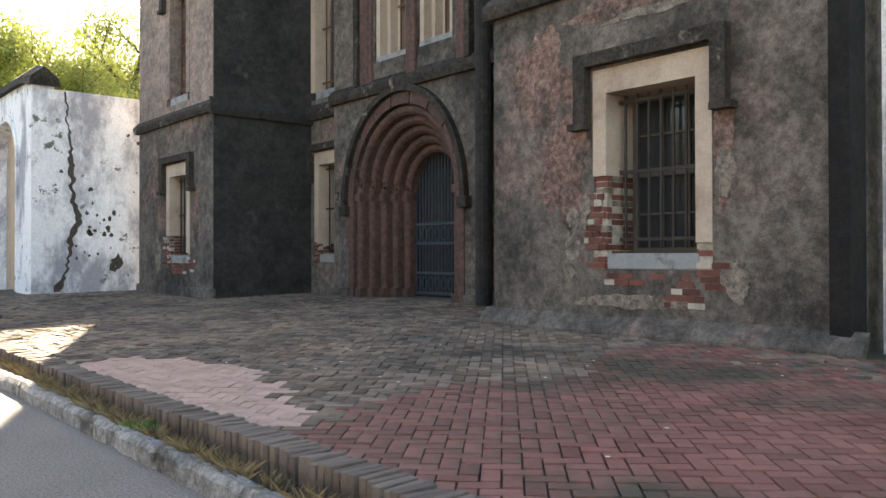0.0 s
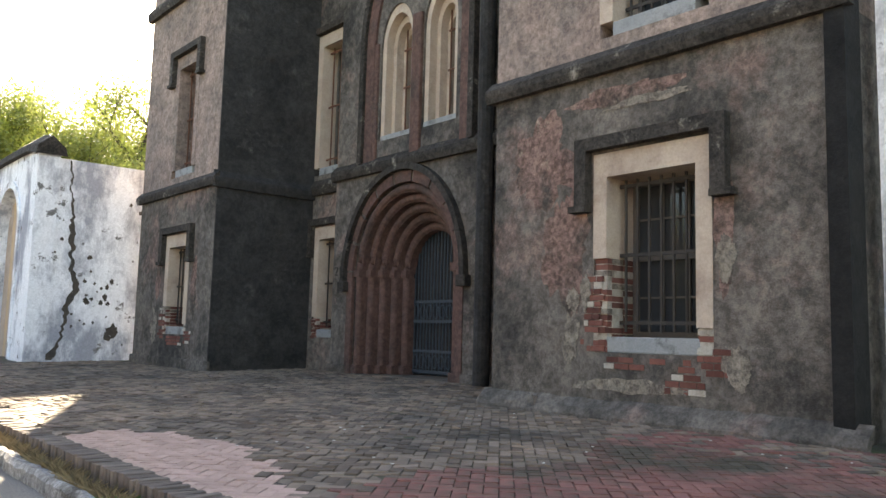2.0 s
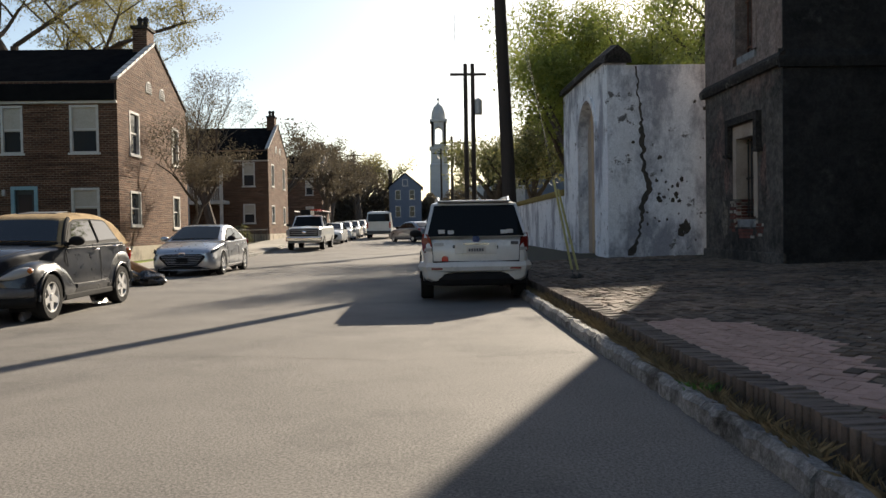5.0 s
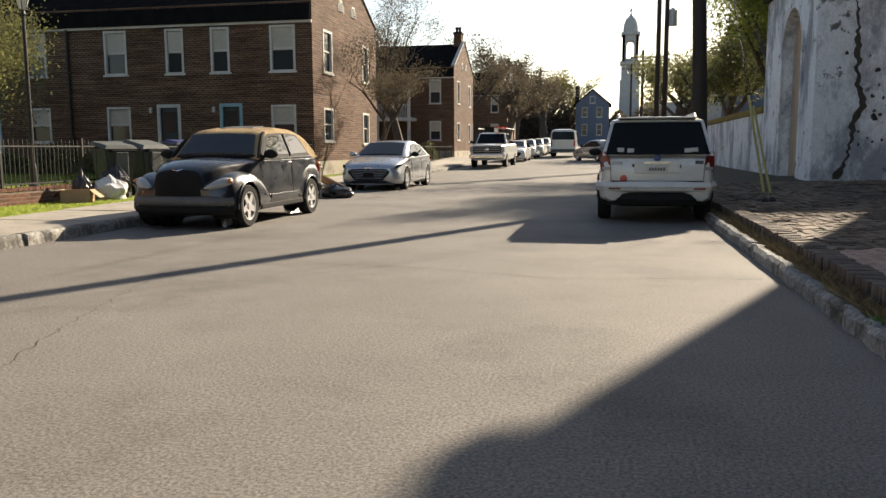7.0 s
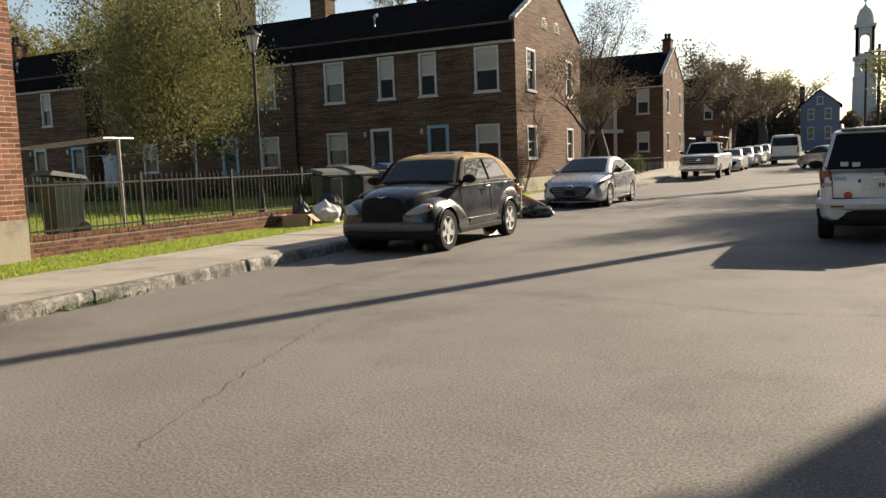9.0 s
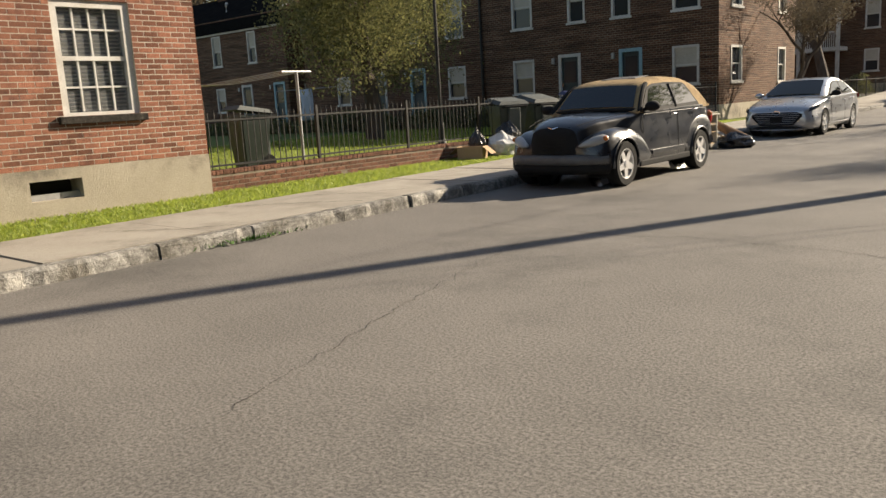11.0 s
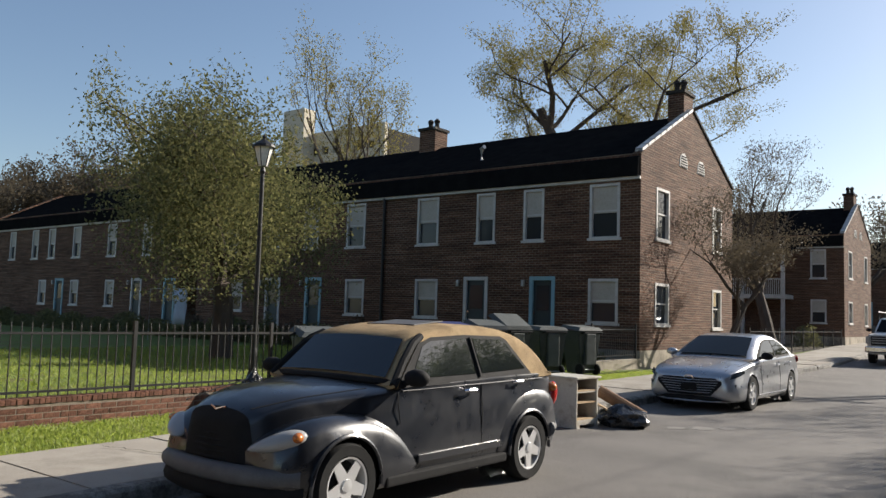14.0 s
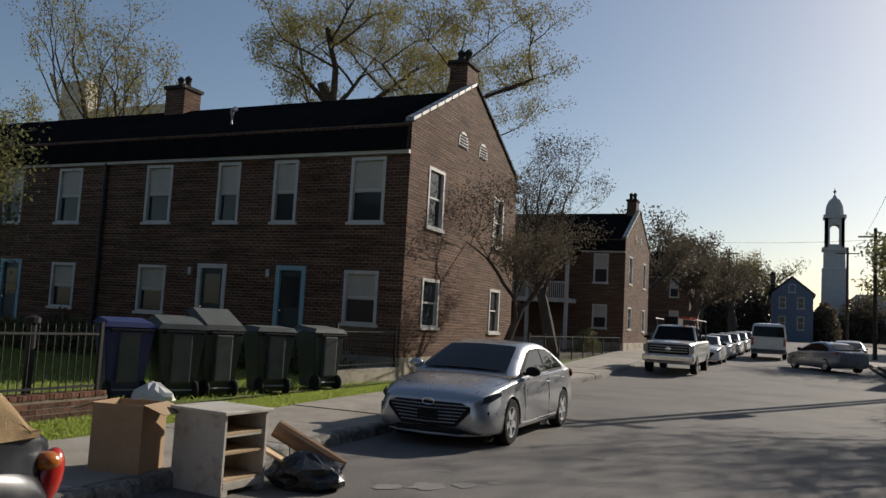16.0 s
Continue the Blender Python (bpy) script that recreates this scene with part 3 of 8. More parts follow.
        add_slab(hm, P, a0 - q - 0.2, a0 - q + 0.06, b1 + 0.26 - label_drop, b1 + 0.338 - label_drop, -0.15, 0.02)
        add_slab(hm, P, a1 + q - 0.06, a1 + q + 0.2, b1 + 0.26 - label_drop, b1 + 0.338 - label_drop, -0.15, 0.02)
        part("hood_mould", hm, MOULD, w, "soot-blackened hood moulding")
    return w


FX, EX, RX = 7.9, 10.2, 10.45      # fronts of the towers, of the entrance bay, of the wall between
F, E, R = along_y(FX), along_y(EX), along_y(RX)
jail = thing("jail_building", "dark weathered stucco jail with two towers", "building", kind="structure")
TOP = 14.5
BAY, TOWER = (3.35, 8.15), (17.25, 21.85)
lw_b = (4.98, 6.2, 1.3, 3.25)
up_b = (5.0, 6.12, 5.22, 7.9)
lw_t = (18.72, 19.75, 1.3, 3.25)
up_t = (18.75, 19.75, 5.22, 7.85)
for name, (y0, y1), holes in (("bay", BAY, (lw_b, up_b)), ("tower", TOWER, (lw_t, up_t))):
    bm = wall_bm(F, y0, y1, 0.1, 4.62, 0.75, [(h[0] - 0.2, h[1] + 0.2, h[2] - 0.19, h[3] + 0.3) for h in holes])
    part("wall", bm, STUCCO, jail)
    part("upper_wall", wall_bm(F, y0, y1, 4.62, TOP, 0.75, [(h[0] - 0.2, h[1] + 0.2, h[2] - 0.19, h[3] + 0.3) for h in holes]), STUCCO_PALE, jail)
    for h in holes:
        bmf = bmesh.new()
        add_slab(bmf, F, h[0] - 0.2, h[1] + 0.2, h[2] - 0.19, h[2] - 0.002, 0.45, 0.75)
        part("wall_core", bmf, STUCCO, jail)
# side walls of both towers facing the court, coloured darker than the fronts
part("wall", wall_bm(along_x(8.15, -1), FX + 0.75, 15.0, 0.1, TOP, 0.6), DARK_STUCCO, jail)
part("wall", wall_bm(along_x(17.22, 1), FX, 13.0, 0.1, TOP, 0.028), DARK_STUCCO, jail, "near-black stucco side wall of the tower")
part("wall", wall_bm(along_x(17.25, 1), FX + 0.75, 13.0, 0.1, TOP, 0.6), DARK_STUCCO, jail)
part("wall", wall_bm(along_x(21.85, -1), FX + 0.75, 19.0, 0.1, TOP, 0.6), STUCCO, jail)
part("wall", wall_bm(along_x(3.35, 1), FX + 0.75, 19.0, 0.1, TOP, 0.6), STUCCO, jail)
part("wall", slab_bm(along_y(19.0), 3.35, 21.85, 0.1, TOP, 0, 0.4), STUCCO, jail)
part("roof", box_bm(FX, 19.4, 3.35, 8.15, TOP, TOP + 0.3), DARK, jail)
part("roof", box_bm(FX, 19.4, 17.22, 21.85, TOP, TOP + 0.3), DARK, jail)
part("roof", box_bm(EX, 19.4, 8.15, 17.22, TOP, TOP + 0.3), DARK, jail)
# recessed wall between the entrance bay and the towers, windows at both sides
rw_l, rw_u = (15.72, 16.85, 1.32, 3.5), (15.95, 17.02, 5.3, 8.4)
part("wall", wall_bm(R, 15.45, 17.22, 0.1, TOP, 0.7, [(15.52, h[1] + 0.2, h[2] - 0.19, h[3] + 0.3) for h in (rw_l, rw_u)]), STUCCO, jail)
part("wall", wall_bm(R, 8.15, 10.2, 0.1, TOP, 0.7), STUCCO, jail)
# entrance bay with a deep round arch below and a paired arched window above
A0, A1, SPR = 11.5, 15.0, 2.6
AC, AR = (A0 + A1) / 2, (A1 - A0) / 2
bm = bmesh.new()
add_wall(bm, E, 9.9, 15.8, 0.1, 4.75, 1.25, [(A0, A1, 0.0, 4.7)])
add_arch_head(bm, E, A0, A1, SPR, 4.7, 0, 1.25, rise=1.85)
part("wall", bm, STUCCO, jail)
bm = bmesh.new()
U = ((13.05, 14.2, 5.45, 7.55), (11.65, 12.7, 5.5, 7.6))
add_wall(bm, E, 9.9, 15.8, 4.75, TOP, 0.9, [(u[0], u[1], u[2], u[3] + 1.0) for u in U])
for u in U:
    add_arch_head(bm, E, u[0], u[1], u[3], u[3] + 1.0, 0, 0.9, rise=0.9)
part("upper_wall", bm, STUCCO, jail)
# court floor reaches the door
part("threshold", box_bm(EX - 0.1, 13.0, 8.2, 17.2, 0.1, 0.37), OLD_PAVER, jail)
# nested brownstone orders of the doorway
for k in range(5):
    r1, d0 = AR - 0.02 - 0.17 * k, 0.04 + 0.2 * k
    part("archivolt", arch_ring_bm(E, AC, SPR, r1 - 0.19, r1, d0 + 0.07, d0 + 0.27, foot=None, k=1.85 / AR), BROWNSTONE, jail, smooth=False)
    ry = 1.85 / AR
    part("roll", tube_bm([E(AC + (r1 - 0.095) * math.cos(math.pi * q / 26), SPR + (r1 - 0.095) * ry * math.sin(math.pi * q / 26), d0 + 0.085) for q in range(27)], 0.088, 10), BROWNSTONE, jail, smooth=True)
    for s in (-1, 1):
        a = AC + s * (r1 - 0.095)
        part("jamb", slab_bm(E, a - 0.09, a + 0.09, 0.37, SPR - 0.1, d0 + 0.07, d0 + 0.27), BROWNSTONE, jail)
        part("jamb_shaft", tube_bm([E(a, 0.52, d0 + 0.085), E(a, SPR - 0.1, d0 + 0.085)], 0.088, 12), BROWNSTONE, jail, smooth=True)
        part("base", slab_bm(E, a - 0.1, a + 0.1, 0.37, 0.56, d0 - 0.03, d0 + 0.2, 0.02), BROWNSTONE, jail)
        part("impost", slab_bm(E, a - 0.1, a + 0.1, SPR - 0.1, SPR + 0.06, d0 - 0.03, d0 + 0.2), BROWNSTONE, jail)
for k in range(9):
    th0, th1 = math.pi * (k + 0.06) / 9, math.pi * (k + 0.94) / 9
    bm = bmesh.new()
    rows = []
    for j in range(5):
        th = th0 + (th1 - th0) * j / 4
        c, s = math.cos(th), math.sin(th) * 1.85 / AR
        rows.append([bm.verts.new(E(AC + r * c, SPR + r * s, d)) for r in (AR - 0.02, AR + 0.2) for d in (-0.03, 0.05)])
    for a, b in zip(rows, rows[1:]):
        for p, q in ((0, 1), (1, 3), (3, 2), (2, 0)):
            bm.faces.new((a[p], a[q], b[q], b[p]))
    for e in (rows[0], rows[-1]):
        bm.faces.new((e[0], e[1], e[3], e[2]))
    part("voussoir", bm, BROWNSTONE, jail)
part("hood_mould", arch_ring_bm(E, AC, SPR - 0.2, AR + 0.2, AR + 0.32, -0.14, 0.05, foot=None, k=2.05 / AR), MOULD, jail)
for s in (-1, 1):
    part("corbel", slab_bm(E, AC + s * (AR + 0.26) - 0.13, AC + s * (AR + 0.26) + 0.13, SPR - 0.42, SPR - 0.2, -0.16, 0.05, 0.02), MOULD, jail)
    part("quoin", slab_bm(E, AC + s * (AR + 0.09) - 0.1, AC + s * (AR + 0.09) + 0.1, 0.37, SPR, -0.02, 0.06), BROWNSTONE, jail)
# iron double gate in the arch
gate = thing("iron_gate", "closed dark blue wrought-iron gate in the arched doorway", "gate")
G = along_y(EX + 1.1)
gr = AR - 0.86
for i in range(17):
    a = AC - gr + 0.03 + (2 * gr - 0.06) * i / 16
    top = SPR + 1.0 * math.sqrt(max(gr * gr - (a - AC) ** 2, 0)) * 1.25
    part("bar", tube_bm([G(a, 0.4, 0), G(a, top, 0)], 0.02, 6), GATE_BLUE, gate)
for b in (0.46, 0.9, 1.55, 1.98):
    part("rail", slab_bm(G, AC - gr, AC + gr, b - 0.03, b + 0.03, -0.03, 0.03), GATE_BLUE, gate)
for i in range(8):
    a = AC - gr + 0.12 + (2 * gr - 0.24) * i / 7
    for zc, h in ((1.76, 0.15), (0.68, 0.14)):
        ring = [G(a + 0.085 * math.cos(math.tau * q / 12), zc + h * math.sin(math.tau * q / 12), -0.02) for q in range(13)]
        part("scroll", tube_bm(ring, 0.014, 5), GATE_BLUE, gate)
# Dark sheet that paints the gateway's shade behind the bars.
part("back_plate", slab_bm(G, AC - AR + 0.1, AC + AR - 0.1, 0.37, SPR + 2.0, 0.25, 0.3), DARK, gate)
# upper paired windows
for k, u in enumerate(U):
    c, r = (u[0] + u[1]) / 2, (u[1] - u[0]) / 2
    w = thing("window_%d" % (k + 5), "tall round-arched jail window with iron bars", "window", "jail windows", kind="structure")
    for q, (dr, mt) in enumerate(((0.0, BUFF), (0.11, BUFF), (0.22, BUFF))):
        part("order", arch_ring_bm(E, c, u[3], r - dr - 0.13, r - dr, 0.05 + 0.2 * q, 0.28 + 0.2 * q, foot=u[2], k=0.9 / r), mt, w)
    part("sill", slab_bm(E, u[0] + 0.01, u[1] - 0.01, u[2], u[2] + 0.12, 0.02, 0.7, 0.02), SILL, w)
    bars(w, E, u[0] + 0.3, u[1] - 0.3, u[2] + 0.12, u[3] + 0.5, 0.42, 3, (0.05, 0.45, 0.8), RUST, 0.02)
    part("pane", slab_bm(E, u[0] + 0.2, u[1] - 0.2, u[2], u[3] + 0.8, 0.72, 0.74), PANE, w)
UC = (U[0][1] + U[1][0]) / 2
part("hood_mould", arch_ring_bm(E, UC, 7.6, 1.75, 1.9, -0.14, 0.04, foot=5.0, k=1.5), MOULD, jail)
part("arch_order", arch_ring_bm(E, UC, 7.6, 1.45, 1.75, -0.06, 0.04, foot=5.0, k=1.5), BROWNSTONE, jail)
part("pier", slab_bm(E, 12.72, 13.03, 4.95, 8.0, -0.08, 0.1, 0.04), BROWNSTONE, jail)
part("pier", slab_bm(E, 14.25, 14.5, 4.95, 7.7, -0.05, 0.1, 0.04), BROWNSTONE, jail)
for k, (P, h, kw) in enumerate(((F, lw_b, dict(buff_down=0.95)), (F, up_b, dict(jamb=BUFF)), (F, lw_t, dict(buff_down=0.5, n=5)), (F, up_t, dict(jamb=STUCCO_PALE, material=RUST, n=4)))):
    jail_window(P, *h, k + 1, **kw)
jail_window(R, *rw_l, 7, n=4, buff_down=0.3, material=IRON, depth=0.55)
jail_window(R, *rw_u, 8, n=3, material=RUST, depth=0.55)


def ledge(P, a0, a1, z, h, out, material=MOULD):
    """A string course with a sloping top."""
    bm = bmesh.new()
    rows = [[bm.verts.new(P(a, b, d)) for b, d in ((z, 0.01), (z, -out * 0.75), (z + h * 0.3, -out), (z + h * 0.55, -out), (z + h, 0.01))] for a in (a0, a1)]
    for q in range(5):
        bm.faces.new((rows[0][q], rows[0][(q + 1) % 5], rows[1][(q + 1) % 5], rows[1][q]))
    bm.faces.new(rows[0])
    bm.faces.new(rows[1][::-1])
    return part("string_course", bm, material, jail)


ledge(F, BAY[0] - 0.1, BAY[1] + 0.12, 4.56, 0.32, 0.13)
ledge(F, TOWER[0] - 0.12, TOWER[1] + 0.12, 4.56, 0.32, 0.13)
ledge(E, 9.9, 15.85, 4.75, 0.36, 0.14)
ledge(R, 15.85, 17.22, 4.6, 0.4, 0.12)
ledge(along_x(17.22, 1), FX - 0.1, RX, 4.5, 0.4, 0.1, DARK_STUCCO)
ledge(F, TOWER[0] - 0.12, TOWER[1] + 0.12, 9.7, 0.45, 0.14)
ledge(F, BAY[0] - 0.1, BAY[1] + 0.12, 9.7, 0.45, 0.14)
ledge(along_x(17.22, 1), FX - 0.1, RX, 9.7, 0.4, 0.1, DARK_STUCCO)
# worn plinth of the bay: one battered base course, its sloping top eaten away in places
bm = bmesh.new()
rows = []
for i in range(91):
    y = 3.18 + 5.1 * i / 90
    w = noise.noise(Vector((y * 1.7, 3.1, 0))) * 0.6 + noise.noise(Vector((y * 6.0, 9.0, 0))) * 0.4
    bite = 0.1 if w > 0.28 else 0.0
    rows.append([bm.verts.new(F(y, b, d)) for b, d in ((0.1, -0.19 + w * 0.02), (0.36 + w * 0.03, -0.185 + w * 0.02), (0.44 + w * 0.03 - bite * 0.5, -0.14 + bite), (0.53 + w * 0.05 - bite * 0.3, -0.035), (0.56 + w * 0.05, 0.02))])
for a, b in zip(rows, rows[1:]):
    for q in range(4):
        bm.faces.new((a[q], a[q + 1], b[q + 1], b[q]))
bm.faces.new(rows[0])
bm.faces.new(rows[-1][::-1])
part("plinth", bm, STUCCO, jail)
for y0, y1, P in ((17.1, 21.9, F), (9.9, 11.3, E), (15.15, 15.85, E)):
    part("plinth_block", slab_bm(P, y0, y1, 0.12, 0.55, -0.07, 0.01, 0.03), STUCCO, jail)
# rusticated corner pier, and a dark tube behind the bay's edge
# Strip coloured far darker than the wall beside it.
part("pilaster", slab_bm(F, 3.32, 3.52, 0.12, TOP, -0.06, 0.3), NEAR_BLACK, jail)
# Dark tube added to draw the shadow gap beside the bay.
part("downpipe_or_gap", tube_bm([(EX - 0.16, 10.62, 0.3), (EX - 0.16, 10.62, TOP)], 0.15, 12), DARK_STUCCO, jail, "near-black tube standing in for the shadow gap by the bay")


def add_piece(bm, P, a, b, w, h, d0, d1, r):
    add_slab(bm, P, a, a + w, b, b + h, d0 + r.uniform(-0.006, 0.006), d1)


def broken_plaster(P, a0, a1, b0, b1, seed, d=-0.008, parent=None):
    """Bare courses where the render has fallen away, with a ragged outline."""
    r = random.Random(seed)
    holder = parent
    row, b = 0, b0
    bed = bmesh.new()
    while b < b1 - 0.05:
        ins0, ins1 = r.uniform(0, 0.12), r.uniform(0, 0.12)
        a = a0 + ins0 - (0.11 if row % 2 else 0)
        add_slab(bed, P, a0 + ins0 + 0.01, a1 - ins1 - 0.01, b - 0.008, b + 0.076, d + 0.014, 0.004)
        while a < a1 - ins1 - 0.04:
            w = 0.205
            lo, hi = max(a, a0 + ins0), min(a + w, a1 - ins1)
            if hi - lo > 0.05 and r.random() > 0.08:
                bm = bmesh.new()
                add_piece(bm, P, lo, b, hi - lo, 0.064, d, d + 0.05, r)
                part("brick", bm, OLD_BRICK if r.random() > 0.2 else MORTAR, holder)
            a += 0.217
        b += 0.077
        row += 1
    part("mortar_bed", bed, MORTAR, holder)


broken_plaster(F, 6.21, 6.6, 1.12, 2.05, 1, parent=jail)
broken_plaster(F, 4.55, 4.98, 0.82, 1.25, 2, parent=jail)
broken_plaster(F, 4.98, 6.3, 0.92, 1.11, 3, parent=jail)
broken_plaster(F, 4.85, 5.4, 0.68, 0.9, 4, parent=jail)
broken_plaster(F, 19.78, 20.2, 1.0, 1.75, 5, parent=jail)
broken_plaster(F, 18.2, 18.7, 0.9, 1.25, 6, parent=jail)
broken_plaster(F, 18.7, 19.75, 0.85, 1.1, 8, parent=jail)
broken_plaster(R, 16.87, 17.1, 1.1, 1.6, 7, parent=jail)



def ragged(P, a, b, sa, sb, material, seed, d=-0.004, n=64):
    """A thin skim of old plaster with a torn outline."""
    bm = bmesh.new()
    off = seed * 5.7
    rim = []
    for k in range(n):
        t = math.tau * k / n
        u = Vector((math.cos(t), math.sin(t), off))
        q = 1 + 0.45 * noise.noise(u * 1.3) + 0.28 * noise.noise(u * 4.1) + 0.16 * noise.noise(u * 11.0)
        rim.append((a + sa * q * math.cos(t), b + sb * q * math.sin(t)))
    top = [bm.verts.new(P(p, q, d)) for p, q in rim]
    foot = [bm.verts.new(P(p, q, 0.004)) for p, q in rim]
    mid = bm.verts.new(P(a, b, d))
    for k in range(n):
        bm.faces.new((mid, top[k], top[(k + 1) % n]))
        bm.faces.new((top[k], foot[k], foot[(k + 1) % n], top[(k + 1) % n]))
    part("plaster_patch", bm, material, jail)


ragged(F, 6.85, 2.45, 0.34, 0.85, PINK_STUCCO, 1)
ragged(F, 7.25, 3.6, 0.5, 0.5, PINK_STUCCO, 2)
ragged(F, 4.63, 2.55, 0.13, 0.72, PINK_STUCCO, 3)
ragged(F, 6.0, 4.25, 0.75, 0.14, PINK_STUCCO, 4, -0.006)
ragged(F, 5.6, 4.13, 0.55, 0.06, LIME, 5, -0.008)
ragged(F, 4.62, 2.2, 0.12, 0.26, LIME, 6, -0.008)
ragged(F, 6.72, 1.75, 0.09, 0.13, LIME, 7, -0.008)
ragged(F, 6.75, 1.25, 0.12, 0.3, LIME, 8, -0.008)
ragged(F, 4.5, 1.0, 0.16, 0.22, LIME, 9, -0.006)
ragged(F, 5.9, 0.72, 0.7, 0.09, LIME, 10, -0.006)
ragged(F, 6.52, 1.85, 0.07, 0.2, LIME, 11, -0.02)
ragged(F, 20.35, 2.6, 0.16, 0.6, PINK_STUCCO, 12)
ragged(F, 18.2, 2.3, 0.16, 0.7, PINK_STUCCO, 13)
ragged(F, 20.5, 1.3, 0.2, 0.4, LIME, 14, -0.006)

# house number beside the doorway
num = bpy.data.curves.new("house_number", "FONT")
num.body, num.size, num.extrude = "21", 0.3, 0.008
nob = new("house_number", num)
nob.matrix_basis = Matrix.Translation((EX - 0.012, 15.72, 2.55)) @ Euler((radians(90), 0, radians(-90))).to_matrix().to_4x4()
num.materials.append(IRON)
tagged(nob, "black house number 21 on grey stucco", "house number")

# ---- whitewashed walls ----
white = thing("boundary_wall", "cracked whitewashed masonry wall beside the jail", "wall", kind="structure")
WX, WY = 5.55, 23.05
part("wall", wall_bm(along_x(WY), WX, 9.4, 0.1, 5.75, 0.5), WHITEWASH, white)
S = along_y(WX)
bm = bmesh.new()
add_wall(bm, S, WY + 0.5, 30.2, 0.1, 6.0, 0.55, [(24.75, 27.35, 0.0, 5.6)])
add_arch_head(bm, S, 24.75, 27.35, 3.9, 5.6, 0, 0.55)
part("wall", bm, WHITEWASH, white)
part("arch_surround", arch_ring_bm(S, 26.05, 3.9, 1.3, 1.5, -0.05, 0.02, foot=0.3), WHITEWASH, white)
part("pier", slab_bm(S, WY - 0.06, WY + 0.5, 0.1, 5.8, -0.05, 0.5), WHITEWASH, white)
bm = bmesh.new()
prof = [(WX - 0.15, 5.78), (WX - 0.1, 6.0), (WX + 0.25, 6.3), (WX + 0.6, 6.0), (WX + 0.65, 5.78)]
rows = [[bm.verts.new((x, y, z + dz)) for x, z in prof] for y, dz in ((WY - 0.15, 0), (WY + 0.7, 0.16), (WY + 2.2, 0.2), (30.3, 0.25))]
for a, b in zip(rows, rows[1:]):
    for q in range(5):
        bm.faces.new((a[q], a[(q + 1) % 5], b[(q + 1) % 5], b[q]))
bm.faces.new(rows[0])
bm.faces.new(rows[-1][::-1])
part("coping", bm, MOULD, white, "soot-dark rounded coping")
# boarded gate set into the arch
bg = thing("boarded_gate", "closed weathered buff timber gate in the white archway", "gate")
for i in range(9):
    a = 24.76 + i * 0.288
    h = 3.9 + math.sqrt(max(1.3 ** 2 - (a + 0.14 - 26.05) ** 2, 0))
    part("board", slab_bm(S, a, a + 0.28, 0.3, min(h, 5.1), 0.3, 0.34), BUFF if i % 3 else RAW_WOOD, bg)
# the long crack: a ragged fissure with exposed rubble
rc = random.Random(9)
bm = bmesh.new()
prev, n = None, 60
for i in range(n + 1):
    z = 0.33 + (5.72 - 0.33) * i / n
    f = i / n
    x = WX + 0.72 + 0.28 * math.sin(f * 2.6 + 0.3) - 0.02 + rc.uniform(-0.05, 0.05) + (0.16 * math.exp(-((f - 0.36) / 0.07) ** 2)) - 0.25 * math.exp(-(f / 0.06) ** 2)
    w = 0.016 + 0.075 * math.exp(-((f - 0.33) / 0.14) ** 2) + 0.05 * math.exp(-((f - 0.62) / 0.1) ** 2) + 0.16 * math.exp(-(f / 0.05) ** 2) + rc.uniform(0, 0.02)
    row = [bm.verts.new((x - w, WY - 0.004, z)), bm.verts.new((x + w * rc.uniform(0.6, 1.2), WY - 0.006, z))]
    if prev:
        bm.faces.new((prev[0], prev[1], row[1], row[0]))
    prev = row
part("crack", bm, CRACK, white, "dark zigzag crack down the plaster")


def patches(P, spots, material, parent, name="bare_patch", seed=3):
    r = random.Random(seed)
    for a, b, s in spots:
        bm = bmesh.new()
        ring = [bm.verts.new(P(a + s * r.uniform(0.4, 1.1) * math.cos(t), b + s * r.uniform(0.4, 1.3) * math.sin(t), -0.005)) for t in [math.tau * k / 11 for k in range(11)]]
        bm.faces.new(ring)
        part(name, bm, material, parent)


W = along_x(WY)
patches(W, [(7.75, 1.15, 0.2), (7.6, 0.95, 0.14)] + [(7.25 + rc.uniform(-0.35, 0.4), 2.15 + rc.uniform(-0.3, 0.35), rc.uniform(0.03, 0.1)) for _ in range(14)] + [(rc.uniform(5.7, 8.6), rc.uniform(0.5, 4.8), rc.uniform(0.02, 0.08)) for _ in range(22)], CRACK, white)
# low mossy wall up the street, and the white wall past the jail's other corner
lowall = thing("garden_wall", "low white garden wall with a mossy coping", "wall", kind="structure")
part("wall", wall_bm(S, 30.2, 52, 0.1, 2.35, 0.4), WHITEWASH, lowall)
part("coping", slab_bm(S, 30.2, 52, 2.35, 2.6, -0.08, 0.48, 0.08), surface("moss", (0.20, 0.15, 0.05), (0.28, 0.21, 0.06), 3, 30, 0.95, relief=0.8), lowall)
sidewall = thing("side_wall", "tall whitewashed wall past the jail's corner", "wall", kind="structure")
part("wall", wall_bm(along_y(FX + 0.35), -25, 3.19, 0.1, 7.0, 0.4), WHITEWASH, sidewall)


